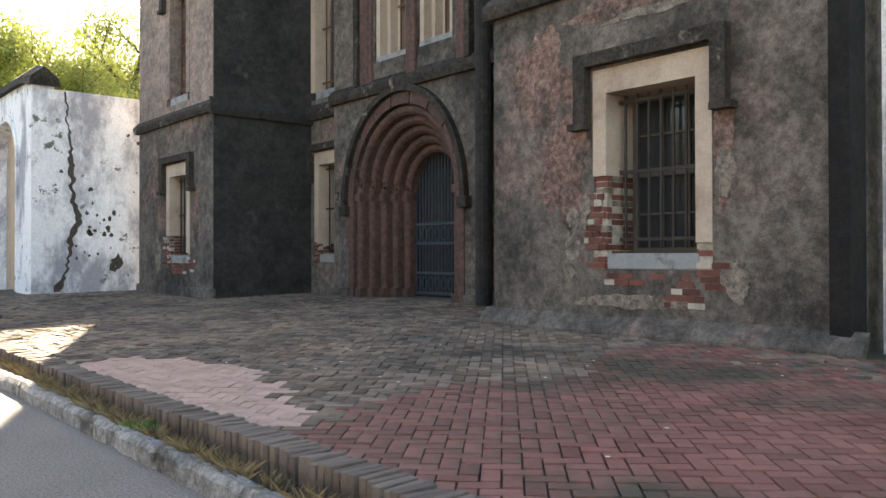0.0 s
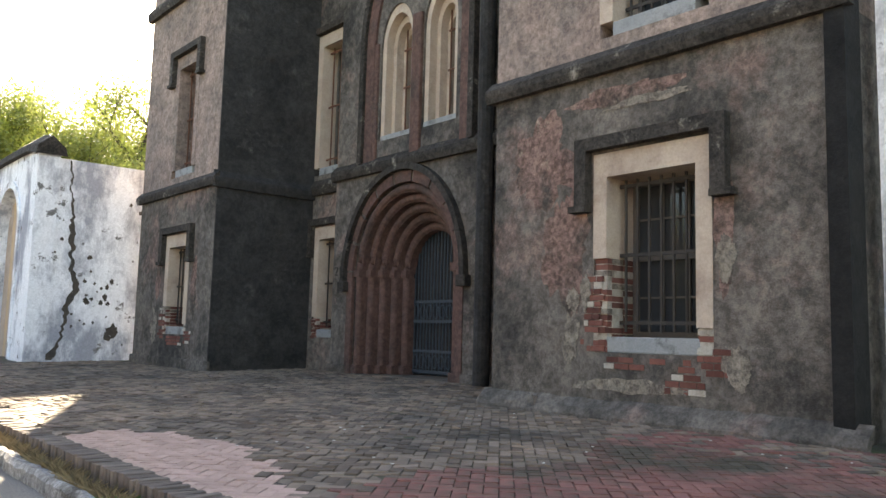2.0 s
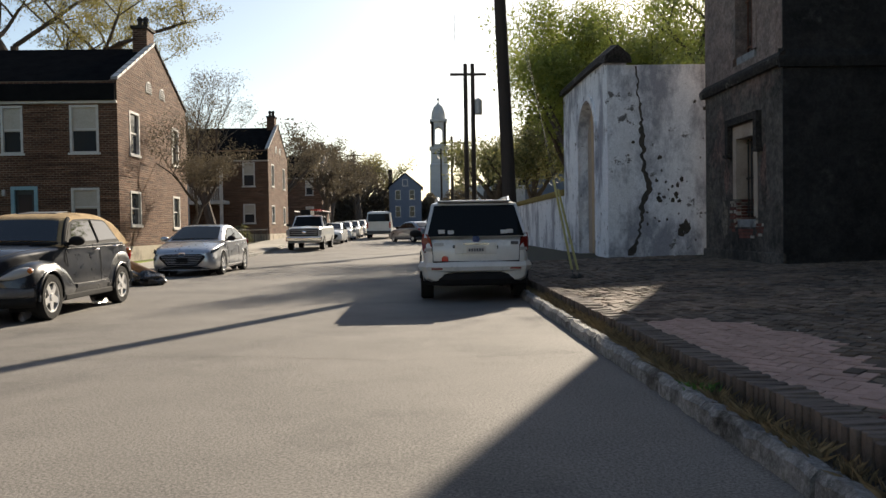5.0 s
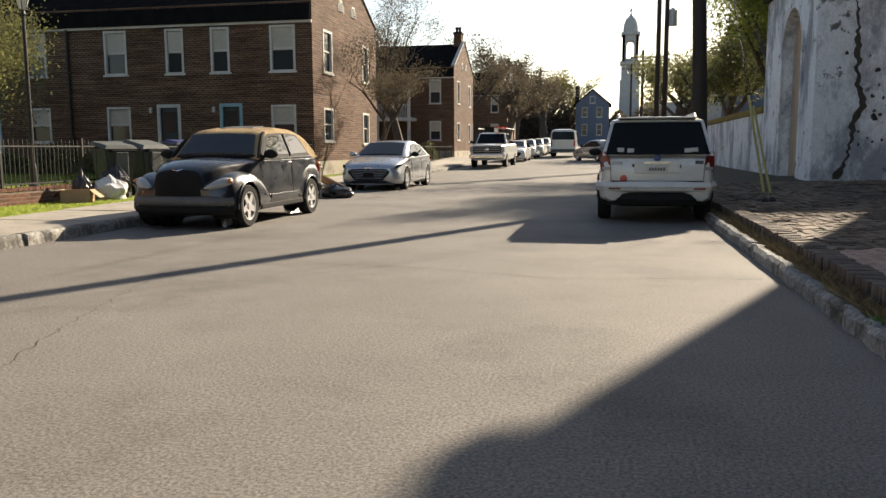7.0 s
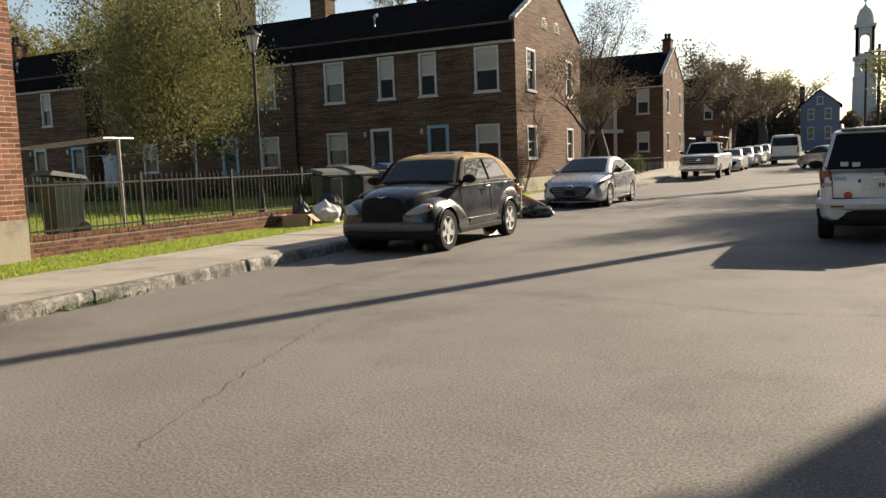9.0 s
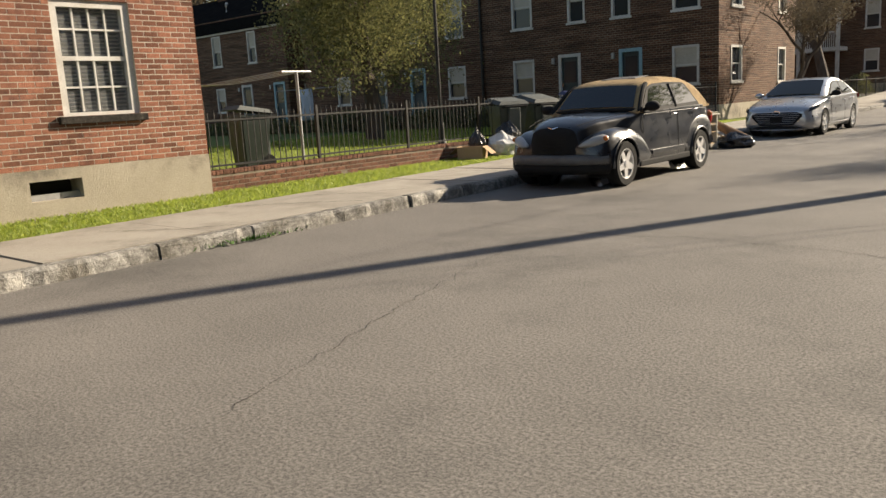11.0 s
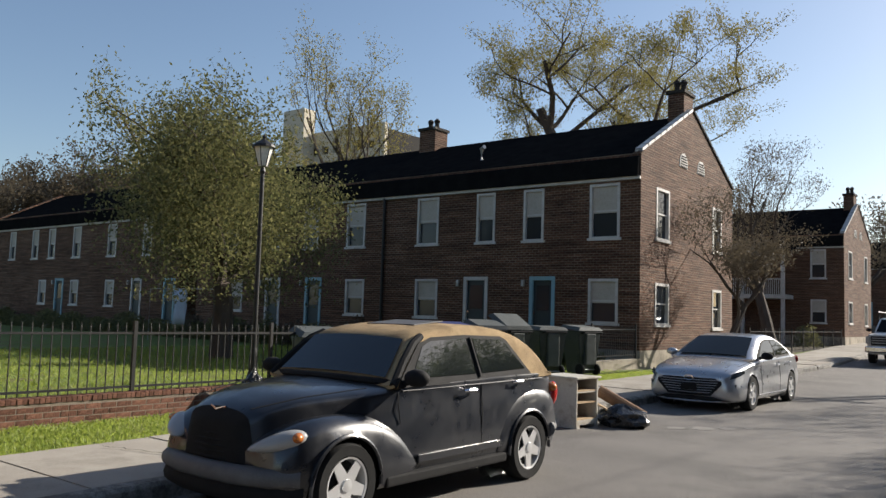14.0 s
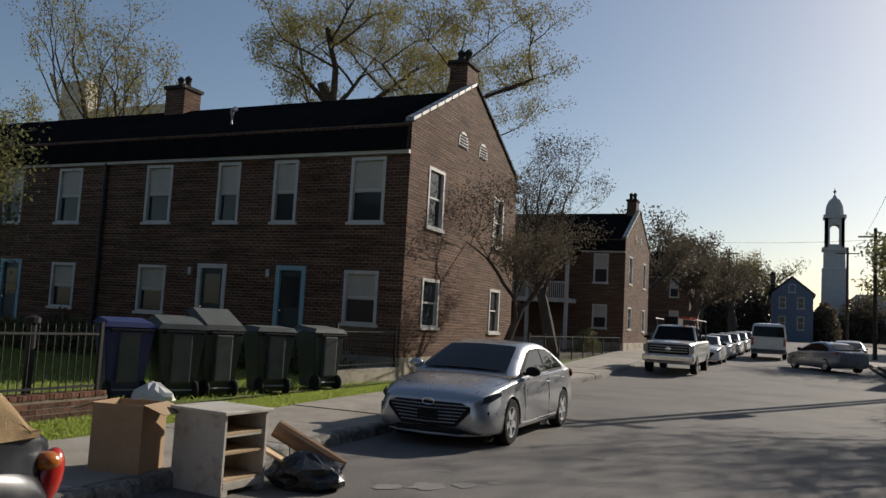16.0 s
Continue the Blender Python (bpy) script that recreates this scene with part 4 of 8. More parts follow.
# ---- brick row houses ----
def sash_window(P, a0, a1, b0, b1, parent, blind=0.45, kind_name="window", cross=True):
    """A double-hung sash window with frame, sill, meeting rail, blind and panes."""
    w = new(kind_name, finish("window_frame", frame_bm(P, a0, a1, b0, b1), TRIM))
    w.parent = parent
    m = (b0 + b1) / 2
    part("sill", slab_bm(P, a0 - 0.06, a1 + 0.06, b0 - 0.08, b0, -0.06, 0.1), TRIM, w)
    part("pane", slab_bm(P, a0 + 0.09, a1 - 0.09, b0 + 0.06, m, 0.10, 0.108), PANE, w)
    part("pane", slab_bm(P, a0 + 0.09, a1 - 0.09, m, b1 - 0.08, 0.07, 0.078), PANE, w)
    bm = slab_bm(P, a0 + 0.07, a1 - 0.07, m - 0.025, m + 0.025, 0.05, 0.10)
    if cross:
        add_slab(bm, P, (a0 + a1) / 2 - 0.012, (a0 + a1) / 2 + 0.012, b0 + 0.06, b1 - 0.06, 0.06, 0.085)
        for b in ((m + b0) / 2, (m + b1) / 2):
            add_slab(bm, P, a0 + 0.08, a1 - 0.08, b - 0.01, b + 0.01, 0.062, 0.083)
    part("glazing_bar", bm, TRIM, w)
    if blind:
        part("blind", slab_bm(P, a0 + 0.08, a1 - 0.08, b1 - 0.07 - (b1 - b0) * blind, b1 - 0.07, 0.058 if not cross else 0.066, 0.0695), BLIND, w)
    return w


def frame_bm(P, a0, a1, b0, b1, f=0.09, d0=-0.02, d1=0.12):
    bm = bmesh.new()
    add_slab(bm, P, a0, a0 + f, b0, b1, d0, d1)
    add_slab(bm, P, a1 - f, a1, b0, b1, d0, d1)
    add_slab(bm, P, a0 + f, a1 - f, b1 - f, b1, d0, d1)
    add_slab(bm, P, a0 + f, a1 - f, b0, b0 + 0.05, d0, d1)
    return bm


def house_door(P, a0, a1, b0, b1, parent, frame_mat=TEAL):
    d = new("door", finish("door", slab_bm(P, a0 + 0.12, a1 - 0.12, b0, b1 - 0.12, 0.06, 0.11), DOOR_DARK))
    d.parent = parent
    part("door_frame", frame_bm(P, a0, a1, b0, b1, 0.13, -0.03, 0.12), frame_mat, d)
    part("glass", slab_bm(P, a0 + 0.25, a1 - 0.25, b0 + 1.1, b1 - 0.3, 0.05, 0.058), PANE, d)
    part("knob", tube_bm([P(a0 + 0.2, b0 + 1.0, 0.06), P(a0 + 0.2, b0 + 1.0, -0.02)], 0.03, 8), CHROME, d)
    part("wall_lamp", slab_bm(P, a0 - 0.3, a0 - 0.18, b1 - 0.35, b1 - 0.12, -0.1, 0.0, 0.02), STEEL, d)
    part("step", slab_bm(P, a0 - 0.15, a1 + 0.15, 0.1, b0, -0.9, 0.0), CONCRETE, d)


def row_house(x_end, x_far, y0, y1, base, wins_up, wins_low, doors, label, gable=True, lift=0.0, chimneys=(), detail=False):
    """A two-storey brick terrace with its gable end to the street."""
    h = thing("row_house", label, "house", "brick row houses", kind="structure")
    L = lift
    Pf, Pg = along_x(y0), along_y(x_end, -1)
    t = 0.3
    eave, ridge = 6.06 + L, 9.05 + L
    ym = (y0 + y1) / 2
    hol = [(a, b, 4.23 + L, 6.0 + L) for a, b in wins_up] + [(a, b, 1.5 + L, 2.92 + L) for a, b in wins_low] + [(a, b, 0.75 + L, 3.0 + L) for a, b in doors]
    part("wall", wall_bm(Pf, x_far, x_end, 0.68 + L, 6.9 + L, t, hol), BRICK_HOUSE, h)
    part("plinth", wall_bm(Pf, x_far, x_end + 0.02, 0.0 + L, 0.68 + L, t + 0.02), PLINTH, h)
    part("wall", wall_bm(along_x(y1, -1), x_far, x_end, 0.0 + L, 6.9 + L, t), BRICK_HOUSE, h)
    part("wall", wall_bm(along_y(x_far), y0 + t, y1 - t, 0.0 + L, 6.9 + L, t), BRICK_HOUSE, h)
    part("floor", box_bm(x_far + t, x_end - t, y0 + t, y1 - t, 3.1 + L, 3.3 + L), DARK, h)
    gw = [(y0 + 1.2, y0 + 2.3, 4.28 + L, 5.98 + L), (y1 - 2.3, y1 - 1.3, 4.28 + L, 5.98 + L), (y0 + 1.15, y0 + 2.3, 1.5 + L, 2.85 + L), (y1 - 2.3, y1 - 1.3, 1.4 + L, 2.85 + L)]
    part("gable_wall", wall_bm(Pg, y0 + t, y1 - t, 0.68 + L, 6.9 + L, t, gw), BRICK_HOUSE, h)
    part("gable_plinth", wall_bm(Pg, y0 + t, y1 - t, 0.0 + L, 0.68 + L, t), PLINTH, h)
    for x in ((x_end, x_end - t), (x_far + t, x_far)):
        bm = bmesh.new()
        vs = [[bm.verts.new((xx, y, z)) for y, z in ((y0, 6.9 + L), (y1, 6.9 + L), (ym, ridge + 0.12))] for xx in x]
        bm.faces.new(vs[0])
        bm.faces.new(vs[1][::-1])
        for q in range(3):
            bm.faces.new((vs[0][q], vs[0][(q + 1) % 3], vs[1][(q + 1) % 3], vs[1][q]))
        part("gable", bm, BRICK_HOUSE, h)
    # roof slopes, with a deep dark fascia over the front
    for s, ye in ((1, y0 - 0.18), (-1, y1 + 0.18)):
        bm = bmesh.new()
        pts = ((ye, 6.72 + L), (ym, ridge), (ym, ridge - 0.2), (ye, 6.5 + L))
        ends = [[bm.verts.new((x, y, z)) for y, z in pts] for x in (x_far, x_end - 0.02)]
        for q in range(4):
            bm.faces.new((ends[0][q], ends[0][(q + 1) % 4], ends[1][(q + 1) % 4], ends[1][q]))
        bm.faces.new(ends[0])
        bm.faces.new(ends[1][::-1])
        part("roof", bm, ROOF, h)
    part("fascia", slab_bm(Pf, x_far, x_end - 0.03, 6.16 + L, 6.735 + L, -0.195, -0.003), ROOF, h)
    part("eave_trim", slab_bm(Pf, x_far, x_end + 0.0, 6.06 + L, 6.155 + L, -0.1, -0.003), TRIM, h)
    # white verge board in stepped lengths up the near slope
    n = 9
    for i in range(n):
        f0, f1 = i / n, (i + 0.86) / n
        for s, ye in ((1, y0), (-1, y1)):
            bm = bmesh.new()
            ys, zs = [ye + (ym - ye) * f for f in (f0, f1)], [6.95 + L + (ridge + 0.15 - 6.95 - L) * f for f in (f0, f1)]
            e = [[bm.verts.new((x, y, z + dz)) for x in (x_end - 0.2, x_end + 0.05) for dz in (0, 0.1)] for y, z in zip(ys, zs)]
            for p, q in ((0, 1), (1, 3), (3, 2), (2, 0)):
                bm.faces.new((e[0][p], e[0][q], e[1][q], e[1][p]))
            bm.faces.new(e[0])
            bm.faces.new(e[1][::-1])
            part("verge_board", bm, TRIM if s == 1 else MOULD, h)
    for k, g in enumerate(gw):
        sash_window(Pg, *g, h, 0.0, cross=detail)
    for c in (-0.85, 0.85):
        bm = bmesh.new()
        r = 0.36
        outline = [(ym + c - r, 6.98 + L), (ym + c + r, 6.98 + L)] + [(ym + c + r * math.cos(th), 7.15 + L + r * 0.95 * math.sin(th)) for th in [math.pi * q / 8 for q in range(9)]]
        f = [bm.verts.new(Pg(a, b, -0.02)) for a, b in outline]
        g2 = [bm.verts.new(Pg(a, b, 0.01)) for a, b in outline]
        bm.faces.new(f)
        for q in range(len(f)):
            bm.faces.new((f[q], f[(q + 1) % len(f)], g2[(q + 1) % len(f)], g2[q]))
        v = part("vent", bm, TRIM, h)
        for q in range(5):
            b = 6.99 + L + 0.09 * q
            half = r - 0.06 if q < 2 else math.sqrt(max(r * r - (b - 7.15 - L) ** 2, 0.01)) - 0.08
            part("louvre", slab_bm(Pg, ym + c - half, ym + c + half, b, b + 0.045, -0.035, -0.019), DARK, v)
    for a, b in wins_up:
        sash_window(Pf, a, b, 4.23 + L, 6.0 + L, h, 0.5, cross=detail)
    for a, b in wins_low:
        sash_window(Pf, a, b, 1.5 + L, 2.92 + L, h, 0.5, cross=detail)
    for k, (a, b) in enumerate(doors):
        house_door(Pf, a, b, 0.75 + L, 3.0 + L, h, TEAL if k % 2 == 0 else TRIM)
    for x in chimneys:
        w = 0.9 if x < x_end - 3 else 0.6
        ch = part("chimney", box_bm(x - w, x, ym - 0.45, ym + 0.45, ridge - 0.5, ridge + 0.75, None, 0.02), BRICK_HOUSE, h)
        part("chimney_cap", box_bm(x - w - 0.06, x + 0.06, ym - 0.52, ym + 0.52, ridge + 0.75, ridge + 0.87), MOULD, ch)
        for q in (0.3, 0.7):
            part("chimney_pot", lathe_bm([(0.13, ridge + 0.87), (0.1, ridge + 1.1), (0.14, ridge + 1.25), (0.05, ridge + 1.35)], 10, Matrix.Translation((x - w * q, ym, 0))), MOULD, ch)
    part("roof_vent", tube_bm([(x_end - 7.3, y0 + 1.6, 7.5 + L), (x_end - 7.3, y0 + 1.6, 8.05 + L), (x_end - 7.1, y0 + 1.5, 8.1 + L)], 0.08, 8), STEEL, h)
    return h


H1 = row_house(-11.1, -34.0, 30.65, 39.4, 0, [(-12.87, -11.8), (-15.41, -14.59), (-17.4, -16.59), (-20.18, -19.14), (-23.95, -22.9), (-26.5, -25.6), (-29.0, -28.1), (-32, -31)],
               [(-12.88, -11.83), (-20.19, -19.1), (-23.9, -22.85), (-31.5, -30.5)], [(-15.1, -14.11), (-17.89, -16.83), (-26.3, -25.3), (-28.9, -27.9)],
               "two-storey brown brick row house with dark shingle roof", chimneys=(-11.25, -22.6))
part("downpipe_or_gap", tube_bm([(-21.84, 30.58, 0.3), (-21.84, 30.58, 6.1)], 0.06, 8), FENCE, H1)
row_house(-35.5, -57.0, 30.65, 39.4, 0, [(-38.9, -38.1), (-42.4, -41.5), (-46.2, -45.3), (-49.1, -48.3), (-51.2, -50.4), (-54.2, -53.4)], [(-42.4, -41.5), (-46.2, -45.3), (-50, -49.1)],
          [(-36.8, -35.8), (-39.8, -38.8), (-48, -47)], "far brown brick row house behind the lawn", chimneys=(-46,), detail=False)
H2 = row_house(-11.1, -30.0, 60.0, 68.4, 0, [(-13.0, -12.1), (-21, -20.1), (-24, -23)], [(-13.0, -12.1), (-21, -20.1)], [(-23.9, -22.9)],
               "further brick row house with a two-storey porch", lift=0.3, chimneys=(-11.25,), detail=False)
pl = 0.3
for x in (-14.2, -16.6, -19.0):
    part("porch_post", box_bm(x - 0.1, x + 0.1, 58.3, 58.5, 0.3, 6.2), TRIM, H2)
part("porch_deck", box_bm(-19.2, -14.0, 58.2, 60.0, 3.2, 3.45), TRIM, H2)
part("porch_roof", box_bm(-19.4, -13.8, 58.0, 60.0, 6.2, 6.45), ROOF, H2)
for i in range(40):
    x = -19.0 + i * 0.123
    part("baluster", box_bm(x, x + 0.04, 58.32, 58.36, 3.45, 4.35), TRIM, H2)
part("handrail", box_bm(-19.1, -14.1, 58.28, 58.4, 4.35, 4.43), TRIM, H2)
row_house(-11.1, -30.0, 92.0, 100.4, 0, [(-13.0, -12.1)], [(-13.0, -12.1)], [(-16, -15)], "distant brick row house up the street", lift=1.0, chimneys=(-11.25,), detail=False)

# ---- corner brick house: wall core, plinth, window; its bricks are laid at the end of the file ----
corner = thing("corner_house", "red brick house corner with cement plinth", "house", kind="structure")
CX = -10.4
C = along_y(CX, -1)
cw = (6.32, 7.42, 1.42, 2.95)
part("wall", wall_bm(C, -14.0, 8.45, 0.75, 6.3, 0.3, [cw, (1.5, 2.6, 1.42, 2.95), (6.32, 7.42, 4.2, 5.7), (1.5, 2.6, 4.2, 5.7)]), BRICK_MORTAR, corner)
part("plinth", wall_bm(C, -14.0, 8.47, 0.05, 0.75, 0.36, [(5.75, 6.45, 0.34, 0.6)]), PLINTH, corner)
# Dark sheet gives the vent opening its shade.
part("vent_back", slab_bm(C, 5.7, 6.5, 0.3, 0.64, 0.37, 0.4), DARK, corner)
part("vent_grate", slab_bm(C, 5.75, 6.45, 0.34, 0.42, 0.12, 0.2), STEEL, corner)
part("wall", wall_bm(along_x(8.45, -1), -34, CX - 0.3, 0.05, 6.3, 0.3), BRICK_HOUSE, corner)
part("wall", wall_bm(along_x(-14.0, 1), -34, CX - 0.3, 0.05, 6.3, 0.3), BRICK_HOUSE, corner)
part("wall", wall_bm(along_y(-34), -13.7, 8.15, 0.05, 6.3, 0.3), BRICK_HOUSE, corner)
bm = bmesh.new()
ends = [[bm.verts.new((x, y, z)) for y, z in ((-14.3, 6.3), (8.8, 6.3), (-2.75, 10.2))] for x in (-34.3, CX + 0.15)]
for q in range(3):
    bm.faces.new((ends[0][q], ends[0][(q + 1) % 3], ends[1][(q + 1) % 3], ends[1][q]))
bm.faces.new(ends[0])
bm.faces.new(ends[1][::-1])
part("roof", bm, ROOF, corner)


def many_paned(P, a0, a1, b0, b1, parent):
    w = new("window", finish("window_frame", frame_bm(P, a0, a1, b0, b1, 0.1, 0.03, 0.16), TRIM))
    w.parent = parent
    m = (b0 + b1) / 2
    bm = slab_bm(P, a0 + 0.1, a1 - 0.1, m - 0.03, m + 0.03, 0.06, 0.13)
    for k in (1, 2, 3):
        a = a0 + 0.1 + (a1 - a0 - 0.2) * k / 4
        add_slab(bm, P, a - 0.012, a + 0.012, b0 + 0.06, b1 - 0.1, 0.075, 0.105)
    for b in ((b0 + m) / 2, (b1 + m) / 2):
        add_slab(bm, P, a0 + 0.1, a1 - 0.1, b - 0.012, b + 0.012, 0.077, 0.103)
    part("glazing_bar", bm, TRIM, w)
    part("pane", slab_bm(P, a0 + 0.1, a1 - 0.1, b0 + 0.05, b1 - 0.1, 0.11, 0.118), glass_mat("clear_pane", (0.6, 0.62, 0.62), 0.05, 0.85) if "clear_pane" not in bpy.data.materials else bpy.data.materials["clear_pane"], w)
    for k in range(26):
        b = b1 - 0.12 - k * (b1 - b0 - 0.16) / 26
        part("slat", slab_bm(P, a0 + 0.11, a1 - 0.11, b - 0.02, b - 0.004, 0.15, 0.185), BLIND, w)
    part("sill", slab_bm(P, a0 - 0.08, a1 + 0.08, b0 - 0.1, b0, -0.07, 0.2, 0.01), MOULD, w, "dark worn brick sill")
    # Near-black sheet takes the place of the room's own shade.
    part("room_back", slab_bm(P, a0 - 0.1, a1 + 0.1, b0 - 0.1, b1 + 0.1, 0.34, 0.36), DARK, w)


for w0 in (cw, (1.5, 2.6, 1.42, 2.95)):
    many_paned(C, *w0, corner)

# ---- low wall with railing ----
FXL = -10.6
lowwall = thing("low_brick_wall", "low weathered red brick wall under the railing", "wall", kind="structure")
LW = along_y(FXL, -1)
part("core", slab_bm(LW, 8.46, 20.6, 0.05, 0.395, 0.0, 0.23), OLD_MORTAR, lowwall)
rail = thing("iron_railing", "black iron railing with pointed pickets on the low wall", "fence")


def railing(y0, y1, x, z0, top, parent, gap=0.125):
    for z in (z0 + 0.05, top - 0.13):
        part("rail", box_bm(x - 0.015, x + 0.015, y0, y1, z, z + 0.03), FENCE, parent)
    y, mesh = y0, None
    while y <= y1 + 0.001:
        if mesh is None:
            ob = part("picket", tube_bm([(0, 0, z0), (0, 0, top - 0.04), (0, 0, top + 0.03)], [0.009, 0.009, 0.001], 5), FENCE, parent)
            mesh = ob.data
        else:
            ob = new("picket", mesh)
            ob.parent = parent
        ob.location = (x, y, 0)
        y += gap
    k = max(1, round((y1 - y0) / 2.2))
    for i in range(k + 1):
        yy = y0 + (y1 - y0) * i / k
        part("post", box_bm(x - 0.025, x + 0.025, yy - 0.025, yy + 0.025, 0.1, top + 0.05), FENCE, parent)


railing(8.6, 20.5, FXL - 0.12, 0.46, 1.36, rail)
rail2 = thing("iron_railing", "black iron railing by the corner of the row house", "fence")
railing(27.6, 30.5, -11.15, 0.5, 1.45, rail2)
kerbwall = solo("low_garden_kerb", box_bm(-11.35, -11.05, 27.5, 30.6, 0.1, 0.45, None, 0.02), PLINTH, "low cement kerb wall under the railing", "wall", "structure")
rail3 = thing("iron_railing", "black iron railing in front of the further house", "fence")
railing(42, 59.5, -11.2, 0.3, 1.4, rail3, 0.25)
gatepost = solo("gate_post", lathe_bm([(0.07, 0.1), (0.07, 1.3), (0.12, 1.32), (0.12, 1.4), (0.02, 1.44)], 12, Matrix.Translation((-12.6, 20.9, 0))), FENCE, "dark iron gate post on the lawn edge", "post")

# ---- far backdrop buildings ----
church = thing("church_tower", "pale church steeple with open belfry far up the street", "church", kind="structure")
cx, cy, g0 = 3.6, 150.0, 2.2
part("base", box_bm(cx - 2.9, cx + 2.9, cy - 2.9, cy + 2.9, g0, 6.0, None, 0.1), WHITE_STONE, church)
part("shaft", lathe_bm([(2.55, 6.0), (2.4, 12.6), (2.45, 12.7), (2.45, 13.0), (2.15, 13.2), (2.1, 15.8)], 4, Matrix.Translation((cx, cy, 0)) @ Matrix.Rotation(radians(45), 4, "Z")), WHITE_STONE, church)
part("cornice", box_bm(cx - 1.75, cx + 1.75, cy - 1.75, cy + 1.75, 15.8, 16.3), WHITE_STONE, church)
Pc = along_y(cx - 1.38)
for P in (along_x(cy - 1.38), along_x(cy + 1.38, -1), along_y(cx - 1.38), along_y(cx + 1.38, -1)):
    c = cx if P(0, 0, 0)[0] == 0 else cy
    bm = bmesh.new()
    add_wall(bm, P, c - 1.38, c + 1.38, 16.3, 20.9, 0.45, [(c - 0.68, c + 0.68, 16.8, 20.2)])
    add_arch_head(bm, P, c - 0.68, c + 0.68, 19.3, 20.2, 0, 0.45)
    part("belfry_wall", bm, WHITE_STONE, church)
part("cornice", box_bm(cx - 1.6, cx + 1.6, cy - 1.6, cy + 1.6, 20.9, 21.4), WHITE_STONE, church)
part("dome", lathe_bm([(1.3, 21.4), (1.3, 22.0), (1.2, 22.9), (0.85, 23.8), (0.3, 24.3), (0.2, 24.6)], 16, Matrix.Translation((cx, cy, 0))), WHITE_STONE, church, smooth=True)
part("finial", lathe_bm([(0.1, 24.6), (0.08, 25.0), (0.28, 25.2), (0.08, 25.5), (0.02, 25.9)], 10, Matrix.Translation((cx, cy, 0))), WHITE_STONE, church)
part("nave", box_bm(cx + 2.9, cx + 22, cy - 4, cy + 10, g0, 9), WHITE_STONE, church)

blue = thing("blue_house", "blue clapboard gabled house at the street's end", "house", kind="structure")
bx, by, g0 = -2.2, 120.0, 1.5
BP = along_x(by)
bw = [(bx - 1.5, bx - 0.7, 3.0, 4.6), (bx + 0.6, bx + 1.4, 3.0, 4.6), (bx - 1.5, bx - 0.7, 5.6, 7.0), (bx + 0.6, bx + 1.4, 5.6, 7.0)]
part("wall", wall_bm(BP, bx - 2.4, bx + 2.4, g0, 7.4, 0.2, bw), BLUE_SIDING, blue)
part("wall", box_bm(bx - 2.4, bx - 2.2, by + 0.2, by + 9, g0, 7.4), BLUE_SIDING, blue)
part("wall", box_bm(bx + 2.2, bx + 2.4, by + 0.2, by + 9, g0, 7.4), BLUE_SIDING, blue)
bm = bmesh.new()
vs = [[bm.verts.new((x, y, z)) for x, z in ((bx - 2.4, 7.4), (bx + 2.4, 7.4), (bx, 9.4))] for y in (by, by + 9)]
bm.faces.new(vs[0])
bm.faces.new(vs[1][::-1])
part("gable", bm, BLUE_SIDING, blue)
for s in (-1, 1):
    bm = bmesh.new()
    pts = ((bx + s * 2.65, 7.25), (bx, 9.5), (bx, 9.62), (bx + s * 2.7, 7.4))
    e = [[bm.verts.new((x, y, z)) for x, z in pts] for y in (by - 0.15, by + 9)]
    for q in range(4):
        bm.faces.new((e[0][q], e[0][(q + 1) % 4], e[1][(q + 1) % 4], e[1][q]))
    bm.faces.new(e[0])
    bm.faces.new(e[1][::-1])
    part("roof", bm, ROOF, blue)
for w0 in bw:
    sash_window(BP, *w0, blue, 0.0, cross=False)
sash_window(along_x(by - 0.02), bx - 0.4, bx + 0.4, 7.6, 8.6, blue, 0.0, cross=False)
part("chimney", box_bm(bx - 2.6, bx - 2.0, by + 3, by + 3.6, 7.4, 10.3), MOULD, blue)
for nm, x0, x1, y0, y1, z1, mt, lab in (("clapboard_house", 9, 17, 58, 68, 8.5, BLUE_SIDING, "grey-blue house half hidden by trees"), ("white_house", 8.5, 18, 78, 92, 8.0, TRIM, "white house up the street behind trees"),
                                        ("brown_house", -26, -9.5, 128, 140, 9.0, BRICK_HOUSE, "distant brown house at the street's end")):
    hb = thing(nm, lab, "house", kind="structure")
    P = along_x(y0)
    hw = [(x0 + 1 + 2.2 * k, x0 + 1.9 + 2.2 * k, b, b + 1.5) for k in range(int((x1 - x0 - 1) / 2.2)) for b in (2.2, 5.2)]
    part("wall", wall_bm(P, x0, x1, 0.3, z1 - 1.2, 0.25, hw), mt, hb)
    part("wall", box_bm(x0, x0 + 0.25, y0 + 0.25, y1, 0.3, z1 - 1.2), mt, hb)
    part("wall", box_bm(x1 - 0.25, x1, y0 + 0.25, y1, 0.3, z1 - 1.2), mt, hb)
    bm = bmesh.new()
    e = [[bm.verts.new((x, y, z)) for y, z in ((y0 - 0.4, z1 - 1.2), (y1 + 0.4, z1 - 1.2), ((y0 + y1) / 2, z1 + 1.5))] for x in (x0 - 0.4, x1 + 0.4)]
    for q in range(3):
        bm.faces.new((e[0][q], e[0][(q + 1) % 3], e[1][(q + 1) % 3], e[1][q]))
    bm.faces.new(e[0])
    bm.faces.new(e[1][::-1])
    part("roof", bm, ROOF, hb)
    for w0 in hw:
        sash_window(P, *w0, hb, 0.0, cross=False)
office = thing("office_block", "tall pale concrete block far behind the trees", "building", kind="structure")
OP = along_x(150.0)
